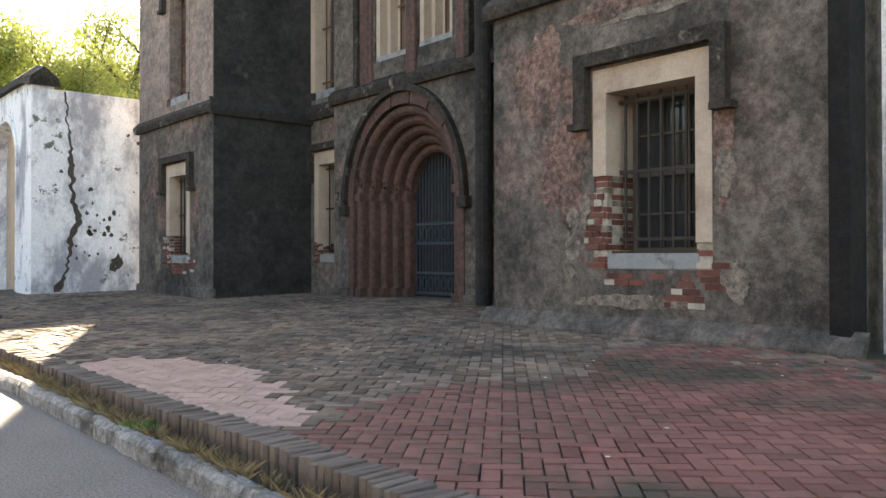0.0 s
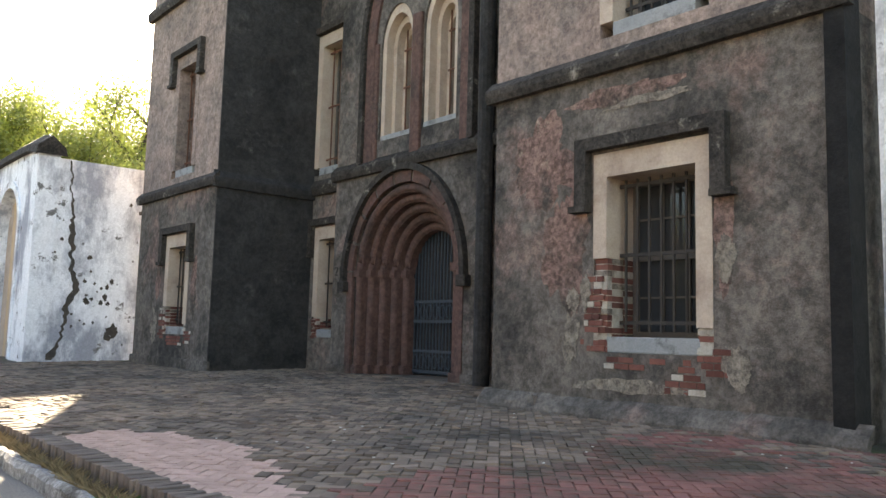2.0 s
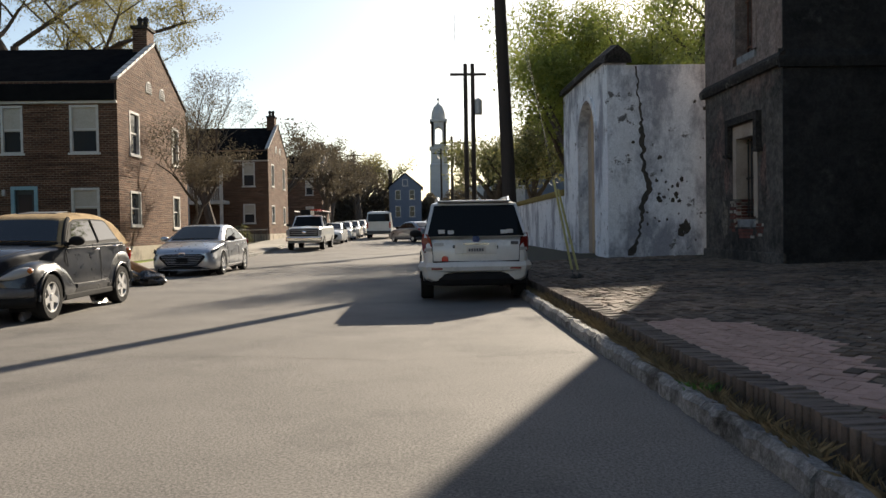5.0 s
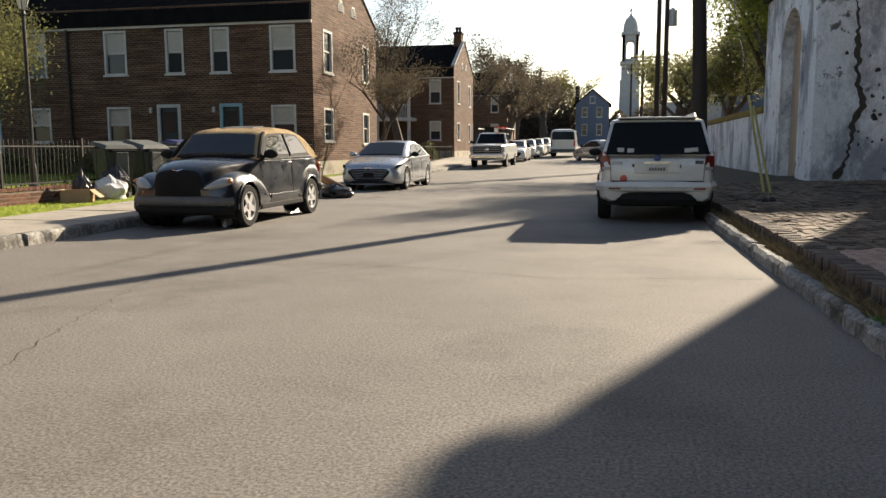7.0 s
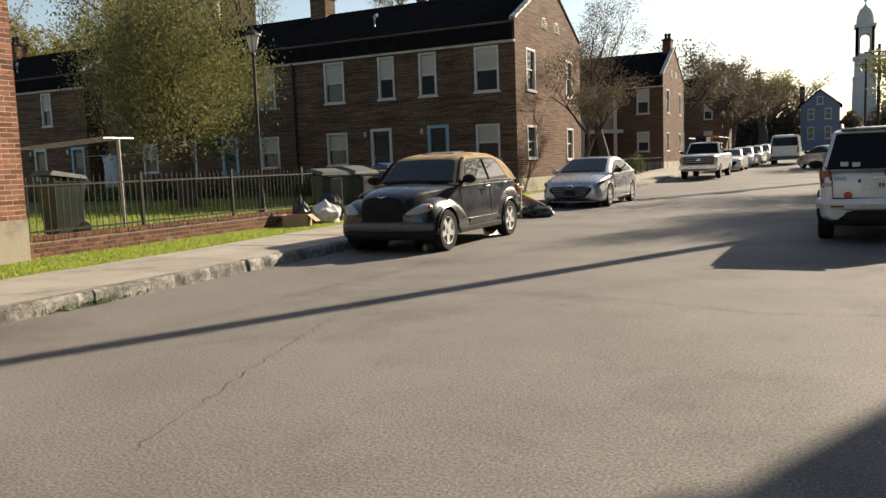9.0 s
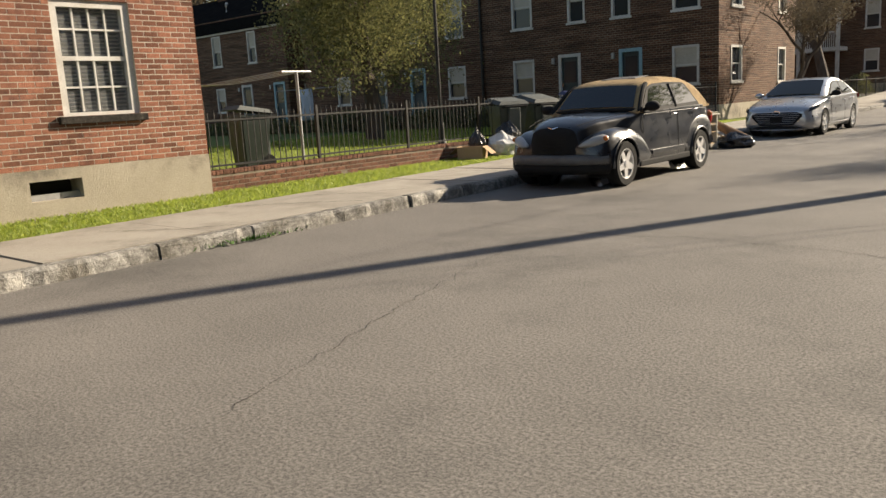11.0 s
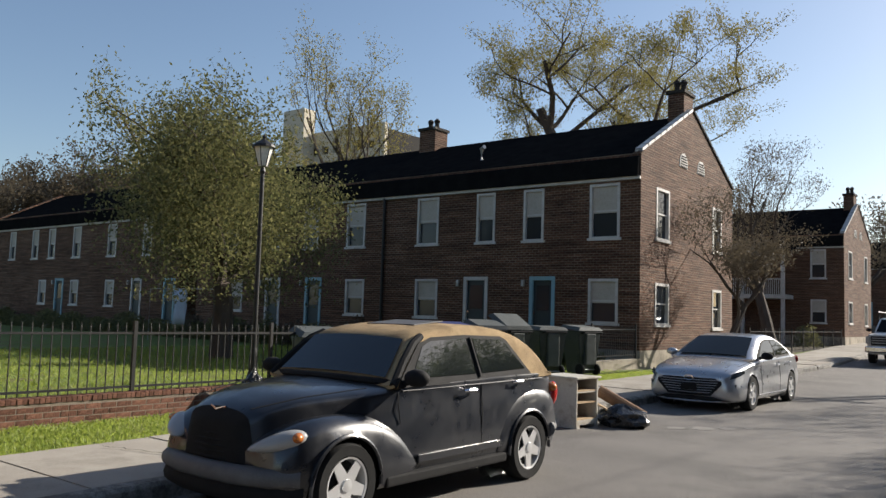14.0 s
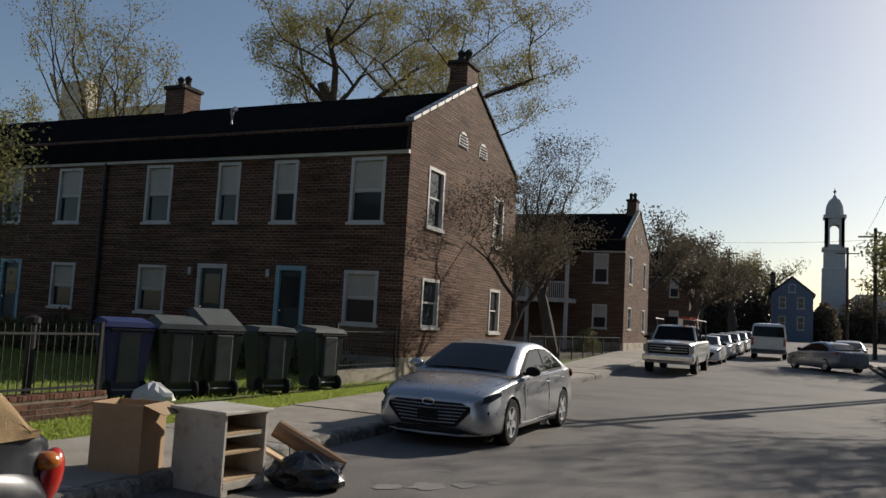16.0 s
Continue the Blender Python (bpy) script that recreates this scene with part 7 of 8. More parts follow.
# ---- bins, rubbish ----
def wheelie_bin(at, colour, label, lid_angle=0.0, lid=BIN_LID):
    b = thing("wheelie_bin", label, "bin", "wheelie bins", at @ Matrix.Diagonal((1.16, 1.16, 1.14, 1)))
    bm = bmesh.new()
    rows = [[bm.verts.new((x * w, y * d, z)) for x, y in ((-1, -1), (1, -1), (1, 1), (-1, 1))] for w, d, z in ((0.22, 0.24, 0.05), (0.285, 0.33, 0.88), (0.285, 0.33, 0.98), (0.31, 0.355, 0.98), (0.31, 0.355, 1.03))]
    for p, q in zip(rows, rows[1:]):
        for k in range(4):
            bm.faces.new((p[k], p[(k + 1) % 4], q[(k + 1) % 4], q[k]))
    bm.faces.new(rows[0][::-1])
    bm.faces.new(rows[-1])
    bmesh.ops.bevel(bm, geom=[e for e in bm.edges], offset=0.018, segments=2, affect="EDGES")
    part("body", bm, colour, b)
    m = Matrix.Translation((0.33, 0, 1.04)) @ Matrix.Rotation(radians(lid_angle), 4, "Y")
    bm = bmesh.new()
    vs = [[bm.verts.new(m @ Vector((x, y, z))) for x, y, z in ((-0.70, -0.37, 0), (0.0, -0.37, 0), (0.0, 0.37, 0), (-0.70, 0.37, 0))], [bm.verts.new(m @ Vector((x, y, z))) for x, y, z in ((-0.62, -0.30, 0.09), (-0.05, -0.30, 0.07), (-0.05, 0.30, 0.07), (-0.62, 0.30, 0.09))]]
    for k in range(4):
        bm.faces.new((vs[0][k], vs[0][(k + 1) % 4], vs[1][(k + 1) % 4], vs[1][k]))
    bm.faces.new(vs[0][::-1])
    bm.faces.new(vs[1])
    part("lid", bm, lid, b)
    part("handle", tube_bm([(0.30, -0.27, 0.98), (0.42, -0.27, 1.0), (0.42, 0.27, 1.0), (0.30, 0.27, 0.98)], 0.018, 8), BLACK_PLASTIC, b)
    part("spine", box_bm(0.24, 0.34, -0.14, 0.14, 0.25, 0.97, None, 0.02), BIN_LID, b)
    for s in (-1, 1):
        w = part("wheel", lathe_bm([(0.03, -0.03), (0.13, -0.03), (0.14, 0), (0.13, 0.03), (0.03, 0.03)], 16, Matrix.Translation((0.24, s * 0.24, 0.14)) @ Euler((radians(90), 0, 0)).to_matrix().to_4x4()), RUBBER, b)
    part("axle", tube_bm([(0.24, -0.24, 0.14), (0.24, 0.24, 0.14)], 0.015, 6), STEEL, b)
    part("stencil", box_bm(-0.28, -0.268, -0.1, 0.1, 0.62, 0.72, Matrix.Rotation(0.0, 4, "Y")), GREY_PLASTIC, b)
    return b


GZ = 0.125
wheelie_bin(pose(-12.0, 22.2, GZ, 0, 0, -30), BIN_BLUE, "blue recycling bin on the grass", 4, BIN_BLUE)
wheelie_bin(pose(-11.5, 22.9, GZ, 0, 0, -32), BIN_GREEN, "dark green wheelie bin with its lid propped ajar", 10)
wheelie_bin(pose(-11.35, 23.7, GZ, 0, 0, -22), BIN_GREEN, "overfilled dark green wheelie bin", 24)
wheelie_bin(pose(-11.1, 25.0, GZ, 0, 0, -28), BIN_GREEN, "closed dark green wheelie bin on the grass", 0)
wheelie_bin(pose(-10.95, 26.6, GZ, 0, 0, -20), BIN_GREEN, "closed dark green wheelie bin by the railing", 3)
wheelie_bin(pose(-10.55, 16.6, GZ, 0, 0, -25) @ Matrix.Diagonal((0.92, 0.92, 0.9, 1)), BIN_GREEN, "dark green wheelie bin with its lid propped open", 7)
wheelie_bin(pose(-10.35, 17.6, GZ, 0, 0, -18) @ Matrix.Diagonal((0.92, 0.92, 0.9, 1)), BIN_GREEN, "dark green wheelie bin with a gaping lid", 11)
wheelie_bin(pose(-14.0, 11.9, GZ, 0, 0, 80), BIN_GREEN, "dark green wheelie bin behind the railing", 8)


def rumpled(name, material, label, category, x, y, z, sx, sy, szz, seed, points=2):
    """A slumped plastic bag with folds and a gathered neck."""
    bm = bmesh.new()
    bmesh.ops.create_icosphere(bm, subdivisions=3, radius=1)
    off = Vector((seed * 7.1, seed * 3.3, seed))
    for v in bm.verts:
        n = noise.noise(v.co * 2.2 + off) * 0.28 + noise.noise(v.co * 6 + off) * 0.12
        v.co *= 1 + n
        v.co.z = max(v.co.z, -0.55)
        if v.co.z > 0.75:
            v.co.x *= 0.5
            v.co.y *= 0.5
            v.co.z += 0.15
        v.co = Vector((x + v.co.x * sx, y + v.co.y * sy, z + (v.co.z + 0.55) * szz))
    return solo(name, bm, material, label, category, smooth=False)


rumpled("rubbish_bag", WHITE_BAG, "tied white plastic rubbish bag on the grass", "rubbish bag", -10.0, 15.6, GZ, 0.36, 0.3, 0.3, 1)
rumpled("rubbish_bag", BLACK_BAG, "crumpled black rubbish bag beside the bins", "rubbish bag", -10.2, 16.1, GZ, 0.34, 0.3, 0.42, 2)
rumpled("rubbish_bag", WHITE_BAG, "translucent plastic bag lying on the grass", "rubbish bag", -10.7, 21.6, GZ, 0.36, 0.3, 0.24, 3)
rumpled("rubbish_bag", BLACK_BAG, "flattened black bag by the discarded desk", "rubbish bag", -6.1, 18.85, 0.0, 0.4, 0.3, 0.2, 4)
rumpled("rubbish_bag", BLACK_BAG, "bag of rubbish heaped in the open bin", "rubbish bag", -11.3, 23.6, GZ + 1.06, 0.28, 0.26, 0.16, 5)
rumpled("dark_bottle_bag", BLACK_BAG, "black bag leaning on the low wall", "rubbish bag", -10.3, 15.1, GZ, 0.18, 0.18, 0.36, 6)


def open_carton(at, label, w=0.5, d=0.4, h=0.35, flap=35):
    c = thing("cardboard_box", label, "box", "discarded boxes", at)
    t = 0.008
    for q in ((-w / 2, w / 2, -d / 2, d / 2, 0, t), (-w / 2, -w / 2 + t, -d / 2, d / 2, t, h), (w / 2 - t, w / 2, -d / 2, d / 2, t, h), (-w / 2 + t, w / 2 - t, -d / 2, -d / 2 + t, t, h), (-w / 2 + t, w / 2 - t, d / 2 - t, d / 2, t, h)):
        part("side" if q[4] else "base", box_bm(*q), CARD, c)
    for s in (-1, 1):
        m = Matrix.Translation((s * w / 2, 0, h)) @ Matrix.Rotation(radians(s * flap), 4, "Y")
        part("flap", box_bm(min(0, s * w * 0.45), max(0, s * w * 0.45), -d / 2, d / 2, 0, 0.006, m), CARD, c)
    return c


open_carton(pose(-10.05, 14.6, GZ, 0, 0, 20), "crushed open cardboard box on the grass", 0.55, 0.35, 0.26, 40)
open_carton(pose(-7.45, 17.85, 0.15, 0, 0, 15), "tall open cardboard box behind the desk", 0.5, 0.45, 0.62, 20)
# discarded desk pedestal, its open shelves towards the street
desk = thing("desk_pedestal", "broken white desk pedestal dumped at the kerb", "desk", at=pose(-6.72, 18.28, 0, 0, 0, -6) @ Matrix.Diagonal((0.9, 0.95, 0.87, 1)))
part("side_panel", box_bm(-0.36, 0.36, -0.30, -0.27, 0.0, 0.84, None, 0.004), DESK, desk)
bm = bmesh.new()
add_box(bm, -0.36, 0.36, 0.27, 0.30, 0.12, 0.84)
add_box(bm, -0.36, -0.2, 0.27, 0.30, 0.0, 0.12)
add_box(bm, 0.2, 0.36, 0.27, 0.30, 0.0, 0.12)
part("side_panel", bm, DESK, desk)
part("back_panel", box_bm(-0.36, -0.34, -0.27, 0.27, 0.1, 0.84), DESK, desk)
part("top", box_bm(-0.40, 0.40, -0.34, 0.34, 0.84, 0.875, None, 0.006), DESK, desk)
for z in (0.14, 0.42, 0.62):
    part("shelf", box_bm(-0.34, 0.345, -0.27, 0.27, z, z + 0.025), RAW_WOOD, desk)
part("drawer_rail", box_bm(0.3, 0.345, -0.27, 0.27, 0.60, 0.62), DESK, desk)
part("apron", box_bm(0.33, 0.362, -0.27, 0.27, 0.06, 0.139), DESK, desk)
for s in (-1, 1):
    part("foot", box_bm(0.28, 0.365, s * 0.25 - 0.04, s * 0.25 + 0.04, 0.0, 0.06), DESK, desk)
board = thing("broken_board", "broken chipboard panel leaning on the rubbish", "board", at=pose(-6.33, 18.8, 0.06, 0, 28, 30) @ Matrix.Diagonal((0.72, 1.0, 1.0, 1)))
part("panel", box_bm(-0.5, 0.55, -0.14, 0.14, 0.14, 0.165), RAW_WOOD, board)
roll = solo("carpet_roll", tube_bm([(-6.6, 19.0, 0.5), (-5.95, 19.3, 0.12)], 0.095, 12), surface("brown_carpet", (0.16, 0.10, 0.065), (0.22, 0.14, 0.09), 6, 60, 0.95), "rolled brown carpet end on the heap", "carpet")

# ---- washing line, garden screen ----
wash = thing("washing_line", "steel T-post washing line on the lawn", "washing line")
for x, y in ((-11.64, 11.37), (-18.1, 12.4)):
    part("post", tube_bm([(x, y, 0.14), (x, y, 2.05)], 0.03, 8), STEEL, wash)
    part("arm", tube_bm([(x, y - 0.35, 2.05), (x, y + 0.35, 2.05)], 0.025, 8), STEEL, wash)
for k in range(4):
    o = -0.33 + 0.22 * k
    part("line", tube_bm([(-11.64, 11.37 + o, 2.07), (-14.9, 11.9 + o, 1.99), (-18.1, 12.4 + o, 2.07)], 0.008, 4), TRIM, wash)
cloth = bmesh.new()
rows = [[cloth.verts.new((-29.8 + 0.22 * k + 0.02 * j, 26.6 + 0.06 * math.sin(k * 1.7 + j), 2.3 - 0.36 * j)) for k in range(5)] for j in range(5)]
for a, b in zip(rows, rows[1:]):
    for k in range(4):
        cloth.faces.new((a[k], a[k + 1], b[k + 1], b[k]))
hang = solo("hanging_sheet", cloth, CLOTH, "pale blue sheet hung on a garden line", "laundry", smooth=True)
sm = hang.modifiers.new("thickness", "SOLIDIFY")
sm.thickness = 0.01
line2 = solo("clothes_line", tube_bm([(-31.5, 26.6, 0.14), (-31.5, 26.6, 2.32), (-27, 26.6, 2.32), (-27, 26.6, 0.14)], 0.02, 6), STEEL, "thin clothes line on two posts", "washing line")
screen = thing("wooden_screen", "row of weathered upright garden fence boards", "fence")
rs = random.Random(12)
for k in range(8):
    y = 9.85 + 0.15 * k
    part("board", box_bm(-14.3, -14.27, y, y + 0.14, 0.13, 1.55 + rs.uniform(-0.1, 0.12)), WOOD_GREY, screen)


# ---- trees ----
def grow(seed, base, height, spread, material, n_leaf, leaf, lean=(0, 0), trunk=0.2, first=0.3, depth=4, clump=0.9, fork=3, up=0.55, bark=BARK, label="", lowest=None, flat=1.0, radius=None, droop=0.0, tight=False):
    """Tapered trunk and limbs by repeated forking; leaves in loose clumps round the twigs."""
    r = random.Random(seed)
    t = thing("tree", label, "tree", "trees", pose(*base))
    wood = bmesh.new()
    tips = []

    def limb(p, d, length, rad, level):
        n = 4
        pts, rads = [p.copy()], [rad]
        for k in range(n):
            d = (d + Vector((r.uniform(-1, 1), r.uniform(-1, 1), r.uniform(-0.5, 0.7))) * 0.2).normalized()
            p = p + d * (length / n)
            pts.append(p.copy())
            rads.append(rad * (1 - 0.4 * (k + 1) / n))
        add_tube(wood, pts, rads, 8 if level < 2 else 4, level == 0)
        if level >= 2:
            tips.extend(pts[1:])
        if level == depth:
            return
        for k in range(fork if level else fork + 1):
            a = math.tau * (k + r.uniform(-0.3, 0.3)) / (fork + (0 if level else 1)) + level
            side = Vector((math.cos(a), math.sin(a), 0))
            nd = (d * r.uniform(0.35, 0.8) + side * r.uniform(0.5, 1.0) * spread + Vector((0, 0, up * r.uniform(0.3, 1)))).normalized()
            start = pts[r.choice((2, 3, 4))] if level else pts[r.choice((3, 4))]
            limb(start.copy(), nd, length * r.uniform(0.55, 0.8), rads[-1] * r.uniform(0.55, 0.8), level + 1)
    d0 = Vector((lean[0], lean[1], 1)).normalized()
    limb(Vector((0, 0, -0.1)), d0, height * first, trunk, 0)
    top = max(p.z for p in tips)
    k = height / top
    far = sorted(math.hypot(p.x, p.y) for p in tips)[int(len(tips) * 0.97)]
    kx = radius / far if radius else k

    def fit(p):
        h = math.hypot(p.x, p.y) * kx
        s = kx * (radius / h if tight and h > radius else 1.0)
        return Vector((p.x * s, p.y * s, p.z * k))
    for v in wood.verts:
        v.co = fit(v.co)
    part("trunk", wood, bark, t, smooth=True)
    verts, faces = [], []
    for i in range(n_leaf):
        c = fit(r.choice(tips))
        o = Vector((r.gauss(0, 1), r.gauss(0, 1), r.gauss(0, 1))).normalized() * r.random() ** 0.5 * clump * 0.85
        c = c + Vector((o.x, o.y, o.z * 0.8 * flat))
        c.z -= abs(r.gauss(0, droop))
        if lowest is not None and c.z < lowest:
            continue
        if tight and math.hypot(c.x, c.y) > radius * r.uniform(0.9, 1.12):
            continue
        u = Vector((r.gauss(0, 1), r.gauss(0, 1), r.gauss(0, 1))).normalized()
        w = u.orthogonal().normalized()
        s = leaf * r.uniform(0.6, 1.4)
        q = len(verts)
        verts += [c - u * s, c + w * s * 0.45, c + u * s, c - w * s * 0.45]
        faces.append((q, q + 1, q + 2, q + 3))
    me = bpy.data.meshes.new("crown")
    me.from_pydata([tuple(v) for v in verts], [], faces)
    me.materials.append(material)
    ob = new("crown", me)
    ob.parent = t
    ob["kind"] = "stuff"
    return t


grow(11, (-20.2, 21.9, 0.1), 8.2, 0.8, LEAF_OLIVE, 62000, 0.052, trunk=0.11, first=0.14, clump=1.1, depth=5, up=0.45, label="leafy olive-green shade tree on the lawn", lowest=1.6, radius=4.1, droop=1.5, tight=True)
grow(23, (-22.3, 47.0, 0.1), 19.4, 1.0, LEAF_OCHRE, 52000, 0.062, trunk=0.5, first=0.3, clump=0.75, up=0.4, depth=5, label="tall spreading tree in early spring leaf", lowest=8, radius=10.6)
grow(31, (-36.6, 47.0, 0.1), 20.6, 0.6, LEAF_OCHRE, 9000, 0.075, trunk=0.45, first=0.32, clump=0.8, up=0.6, depth=5, label="tall upright tree with sparse new leaves", lowest=8, radius=7.0)
grow(37, (-58.0, 44.0, 0.1), 17.5, 0.95, LEAF_OCHRE, 9000, 0.12, trunk=0.5, first=0.25, clump=1.0, up=0.4, label="broad old tree beyond the far row house", lowest=4, radius=9)
grow(39, (-46.5, 46.0, 0.1), 15.5, 0.95, LEAF_OCHRE, 9000, 0.09, trunk=0.4, first=0.28, clump=0.8, up=0.4, depth=5, label="spreading tree behind the far row house", lowest=5, radius=6)
grow(38, (-66.0, 33.0, 0.1), 13.0, 0.9, LEAF_DARK, 9000, 0.11, trunk=0.35, first=0.25, clump=1.2, label="brown bare tree at the lawn's far end", lowest=2, radius=7)
for sd, x, y, h in ((45, -62.0, 41.0, 14.5), (46, -72.0, 47.0, 16.5), (47, -80.0, 38.0, 14.0)):
    grow(sd, (x, y, 0.1), h, 0.9, LEAF_DARK, 14000, 0.13, trunk=0.35, first=0.22, clump=1.3, label="brown thicket tree beyond the lawn", lowest=1, radius=6.5)
grow(41, (-9.85, 34.6, 0.14), 6.4, 0.75, LEAF_DARK, 9000, 0.045, lean=(0.1, 0.35), trunk=0.13, first=0.34, clump=0.5, up=0.5, depth=5, label="leaning bare crape myrtle by the gable", lowest=1.6, radius=2.7)
grow(43, (-12.0, 48.5, 0.14), 10.6, 0.55, LEAF_DARK, 9000, 0.05, trunk=0.2, first=0.28, clump=0.6, up=0.75, depth=6, fork=3, label="fine-twigged bare tree between the houses", lowest=2, radius=4.2)
for k, (x, y, h, sd) in enumerate(((-13, 76, 11, 51), (-10.5, 84, 9.5, 52), (-12, 108, 12, 53), (-8.5, 116, 10, 55), (-16, 120, 14, 57))):
    grow(sd, (x, y, gz(y)), h, 0.9, LEAF_DARK, 5000, 0.13, trunk=0.25, first=0.25, clump=1.3, depth=3, label="brown early-spring street tree up the road", lowest=2, radius=4.5)
grow(61, (9.6, 31.5, 0.2), 8.8, 0.9, LEAF_SPRING, 24000, 0.075, trunk=0.25, first=0.25, clump=1.2, label="bright spring-green tree behind the white wall", lowest=3, radius=3.6)
grow(62, (7.4, 37.5, 0.2), 9.6, 0.9, LEAF_SPRING, 24000, 0.085, trunk=0.25, first=0.22, clump=1.3, label="bright spring-green tree along the garden wall", lowest=2, radius=3.6)
grow(63, (15.0, 40.0, 0.2), 13.0, 0.85, LEAF_SPRING, 20000, 0.10, trunk=0.35, first=0.25, clump=1.3, label="tall spring-green tree behind the jail yard", lowest=4, radius=5)
grow(67, (6.4, 31.2, 0.2), 10.3, 0.9, LEAF_SPRING, 26000, 0.075, trunk=0.2, first=0.22, clump=1.1, up=0.5, label="spring-green street tree beside the white wall", lowest=2.4, radius=2.9)
grow(64, (6.4, 46.0, 0.3), 7.0, 0.9, LEAF_OLIVE, 9000, 0.10, trunk=0.2, first=0.25, clump=1.3, depth=3, label="dark evergreen beside the pavement", lowest=1.5, radius=2.4)
grow(65, (9.8, 33.5, 0.2), 7.0, 0.9, LEAF_SPRING, 14000, 0.08, trunk=0.2, first=0.25, clump=1.2, depth=3, label="low spring-green tree over the garden wall", lowest=1.8, radius=3)
grow(66, (11.0, 47.0, 0.2), 13.5, 0.9, LEAF_SPRING, 14000, 0.13, trunk=0.35, first=0.25, clump=1.5, depth=4, label="distant spring-green tree past the wall", lowest=3, radius=5)
for k, (x, y, h, sd) in enumerate(((6.5, 66, 8, 71), (7.5, 84, 9, 72), (-6, 132, 12, 73), (12, 125, 11, 74), (-14, 150, 13, 75), (-28, 112, 14, 76))):
    grow(sd, (x, y, gz(y)), h, 0.9, LEAF_OLIVE if k < 2 else LEAF_OCHRE, 5000, 0.16, trunk=0.25, first=0.22, clump=1.4, depth=3, label="far street tree in thin leaf", lowest=1.5, radius=4)
for sd, x, y, h in ((81, -75, 70, 15), (82, -95, 60, 16), (83, -60, 90, 17), (84, 40, 110, 15), (85, 60, 160, 16), (86, -45, 150, 16)):
    grow(sd, (x, y, 0), h, 1.0, LEAF_OLIVE, 3500, 0.3, trunk=0.4, first=0.22, clump=2.4, depth=3, label="distant tree on the skyline", lowest=1, radius=8)


def shrub(x, y, z, sx, sy, szz, material, n, leaf, seed, label):
    r = random.Random(seed)
    verts, faces = [], []
    for i in range(n):
        d = Vector((r.gauss(0, 1), r.gauss(0, 1), abs(r.gauss(0, 1)))).normalized() * r.uniform(0.55, 1.05)
        c = Vector((x + d.x * sx * (1 + 0.25 * noise.noise(d * 3)), y + d.y * sy, z + d.z * szz))
        u = Vector((r.gauss(0, 1), r.gauss(0, 1), r.gauss(0, 1))).normalized()
        w = u.orthogonal().normalized()
        s = leaf * r.uniform(0.6, 1.4)
        q = len(verts)
        verts += [c - u * s, c + w * s * 0.5, c + u * s, c - w * s * 0.5]
        faces.append((q, q + 1, q + 2, q + 3))
    me = bpy.data.meshes.new("shrub")
    me.from_pydata([tuple(v) for v in verts], [], faces)
    me.materials.append(material)
    return tagged(new("shrub", me), label, "shrub", "front garden shrubs")


for k in range(12):
    shrub(-13.4 - 1.75 * k, 29.6, 0.12, 0.75, 0.5, 0.85 + 0.25 * ((k * 7) % 3), LEAF_DARK if k % 2 else LEAF_OLIVE, 900, 0.05, 100 + k, "dark clipped shrub below the row house windows")
shrub(-12.5, 57.0, 0.4, 0.8, 0.7, 1.3, LEAF_OLIVE, 900, 0.07, 140, "rounded shrub in front of the further house")


for k in range(16):
    shrub(-13.4 - 2.75 * k, 29.6, 0.1, 1.75, 0.5, 0.95 + 0.2 * math.sin(k * 2.3), LEAF_OLIVE, 2600, 0.06, 300 + k, "dark evergreen hedge bush along the row house")
for k, (x, y, w, h) in enumerate(((-9.0, 126, 4.0, 7.0), (-5.5, 138, 3.6, 8.0), (1.6, 124, 1.8, 5.0), (-13.5, 124, 4.0, 7.5), (7.0, 140, 4.0, 6.5))):
    shrub(x, y, gz(y) - 0.2, w, 3.0, h, LEAF_DARK, 3600, 0.3, 340 + k, "brown thicket at the street's far end")

# ---- left-hand pavement, kerb and grass ----
def lk(y):
    """Line of the far kerb, which opens slowly up the street."""
    return -6.32 - 0.04 * max(y, -10)


def ribbon(name, f0, f1, y0, y1, z, thick, material, label, category, step=1.5, wob=0.0):
    bm = bmesh.new()
    n = int((y1 - y0) / step)
    rows = []
    for i in range(n + 1):
        y = y0 + (y1 - y0) * i / n
        a, b, g = f0(y), f1(y), gz(y)
        rows.append([bm.verts.new(q) for q in ((a, y, g + z), (b, y, g + z), (b, y, g + z - thick), (a, y, g + z - thick))])
    for p, q in zip(rows, rows[1:]):
        for k in range(4):
            bm.faces.new((p[k], p[(k + 1) % 4], q[(k + 1) % 4], q[k]))
    bm.faces.new(rows[0])
    bm.faces.new(rows[-1][::-1])
    return solo(name, bm, material, label, category, "structure")


def ge(y):
    return lk(y) - 2.0 - 0.012 * (y - 8)


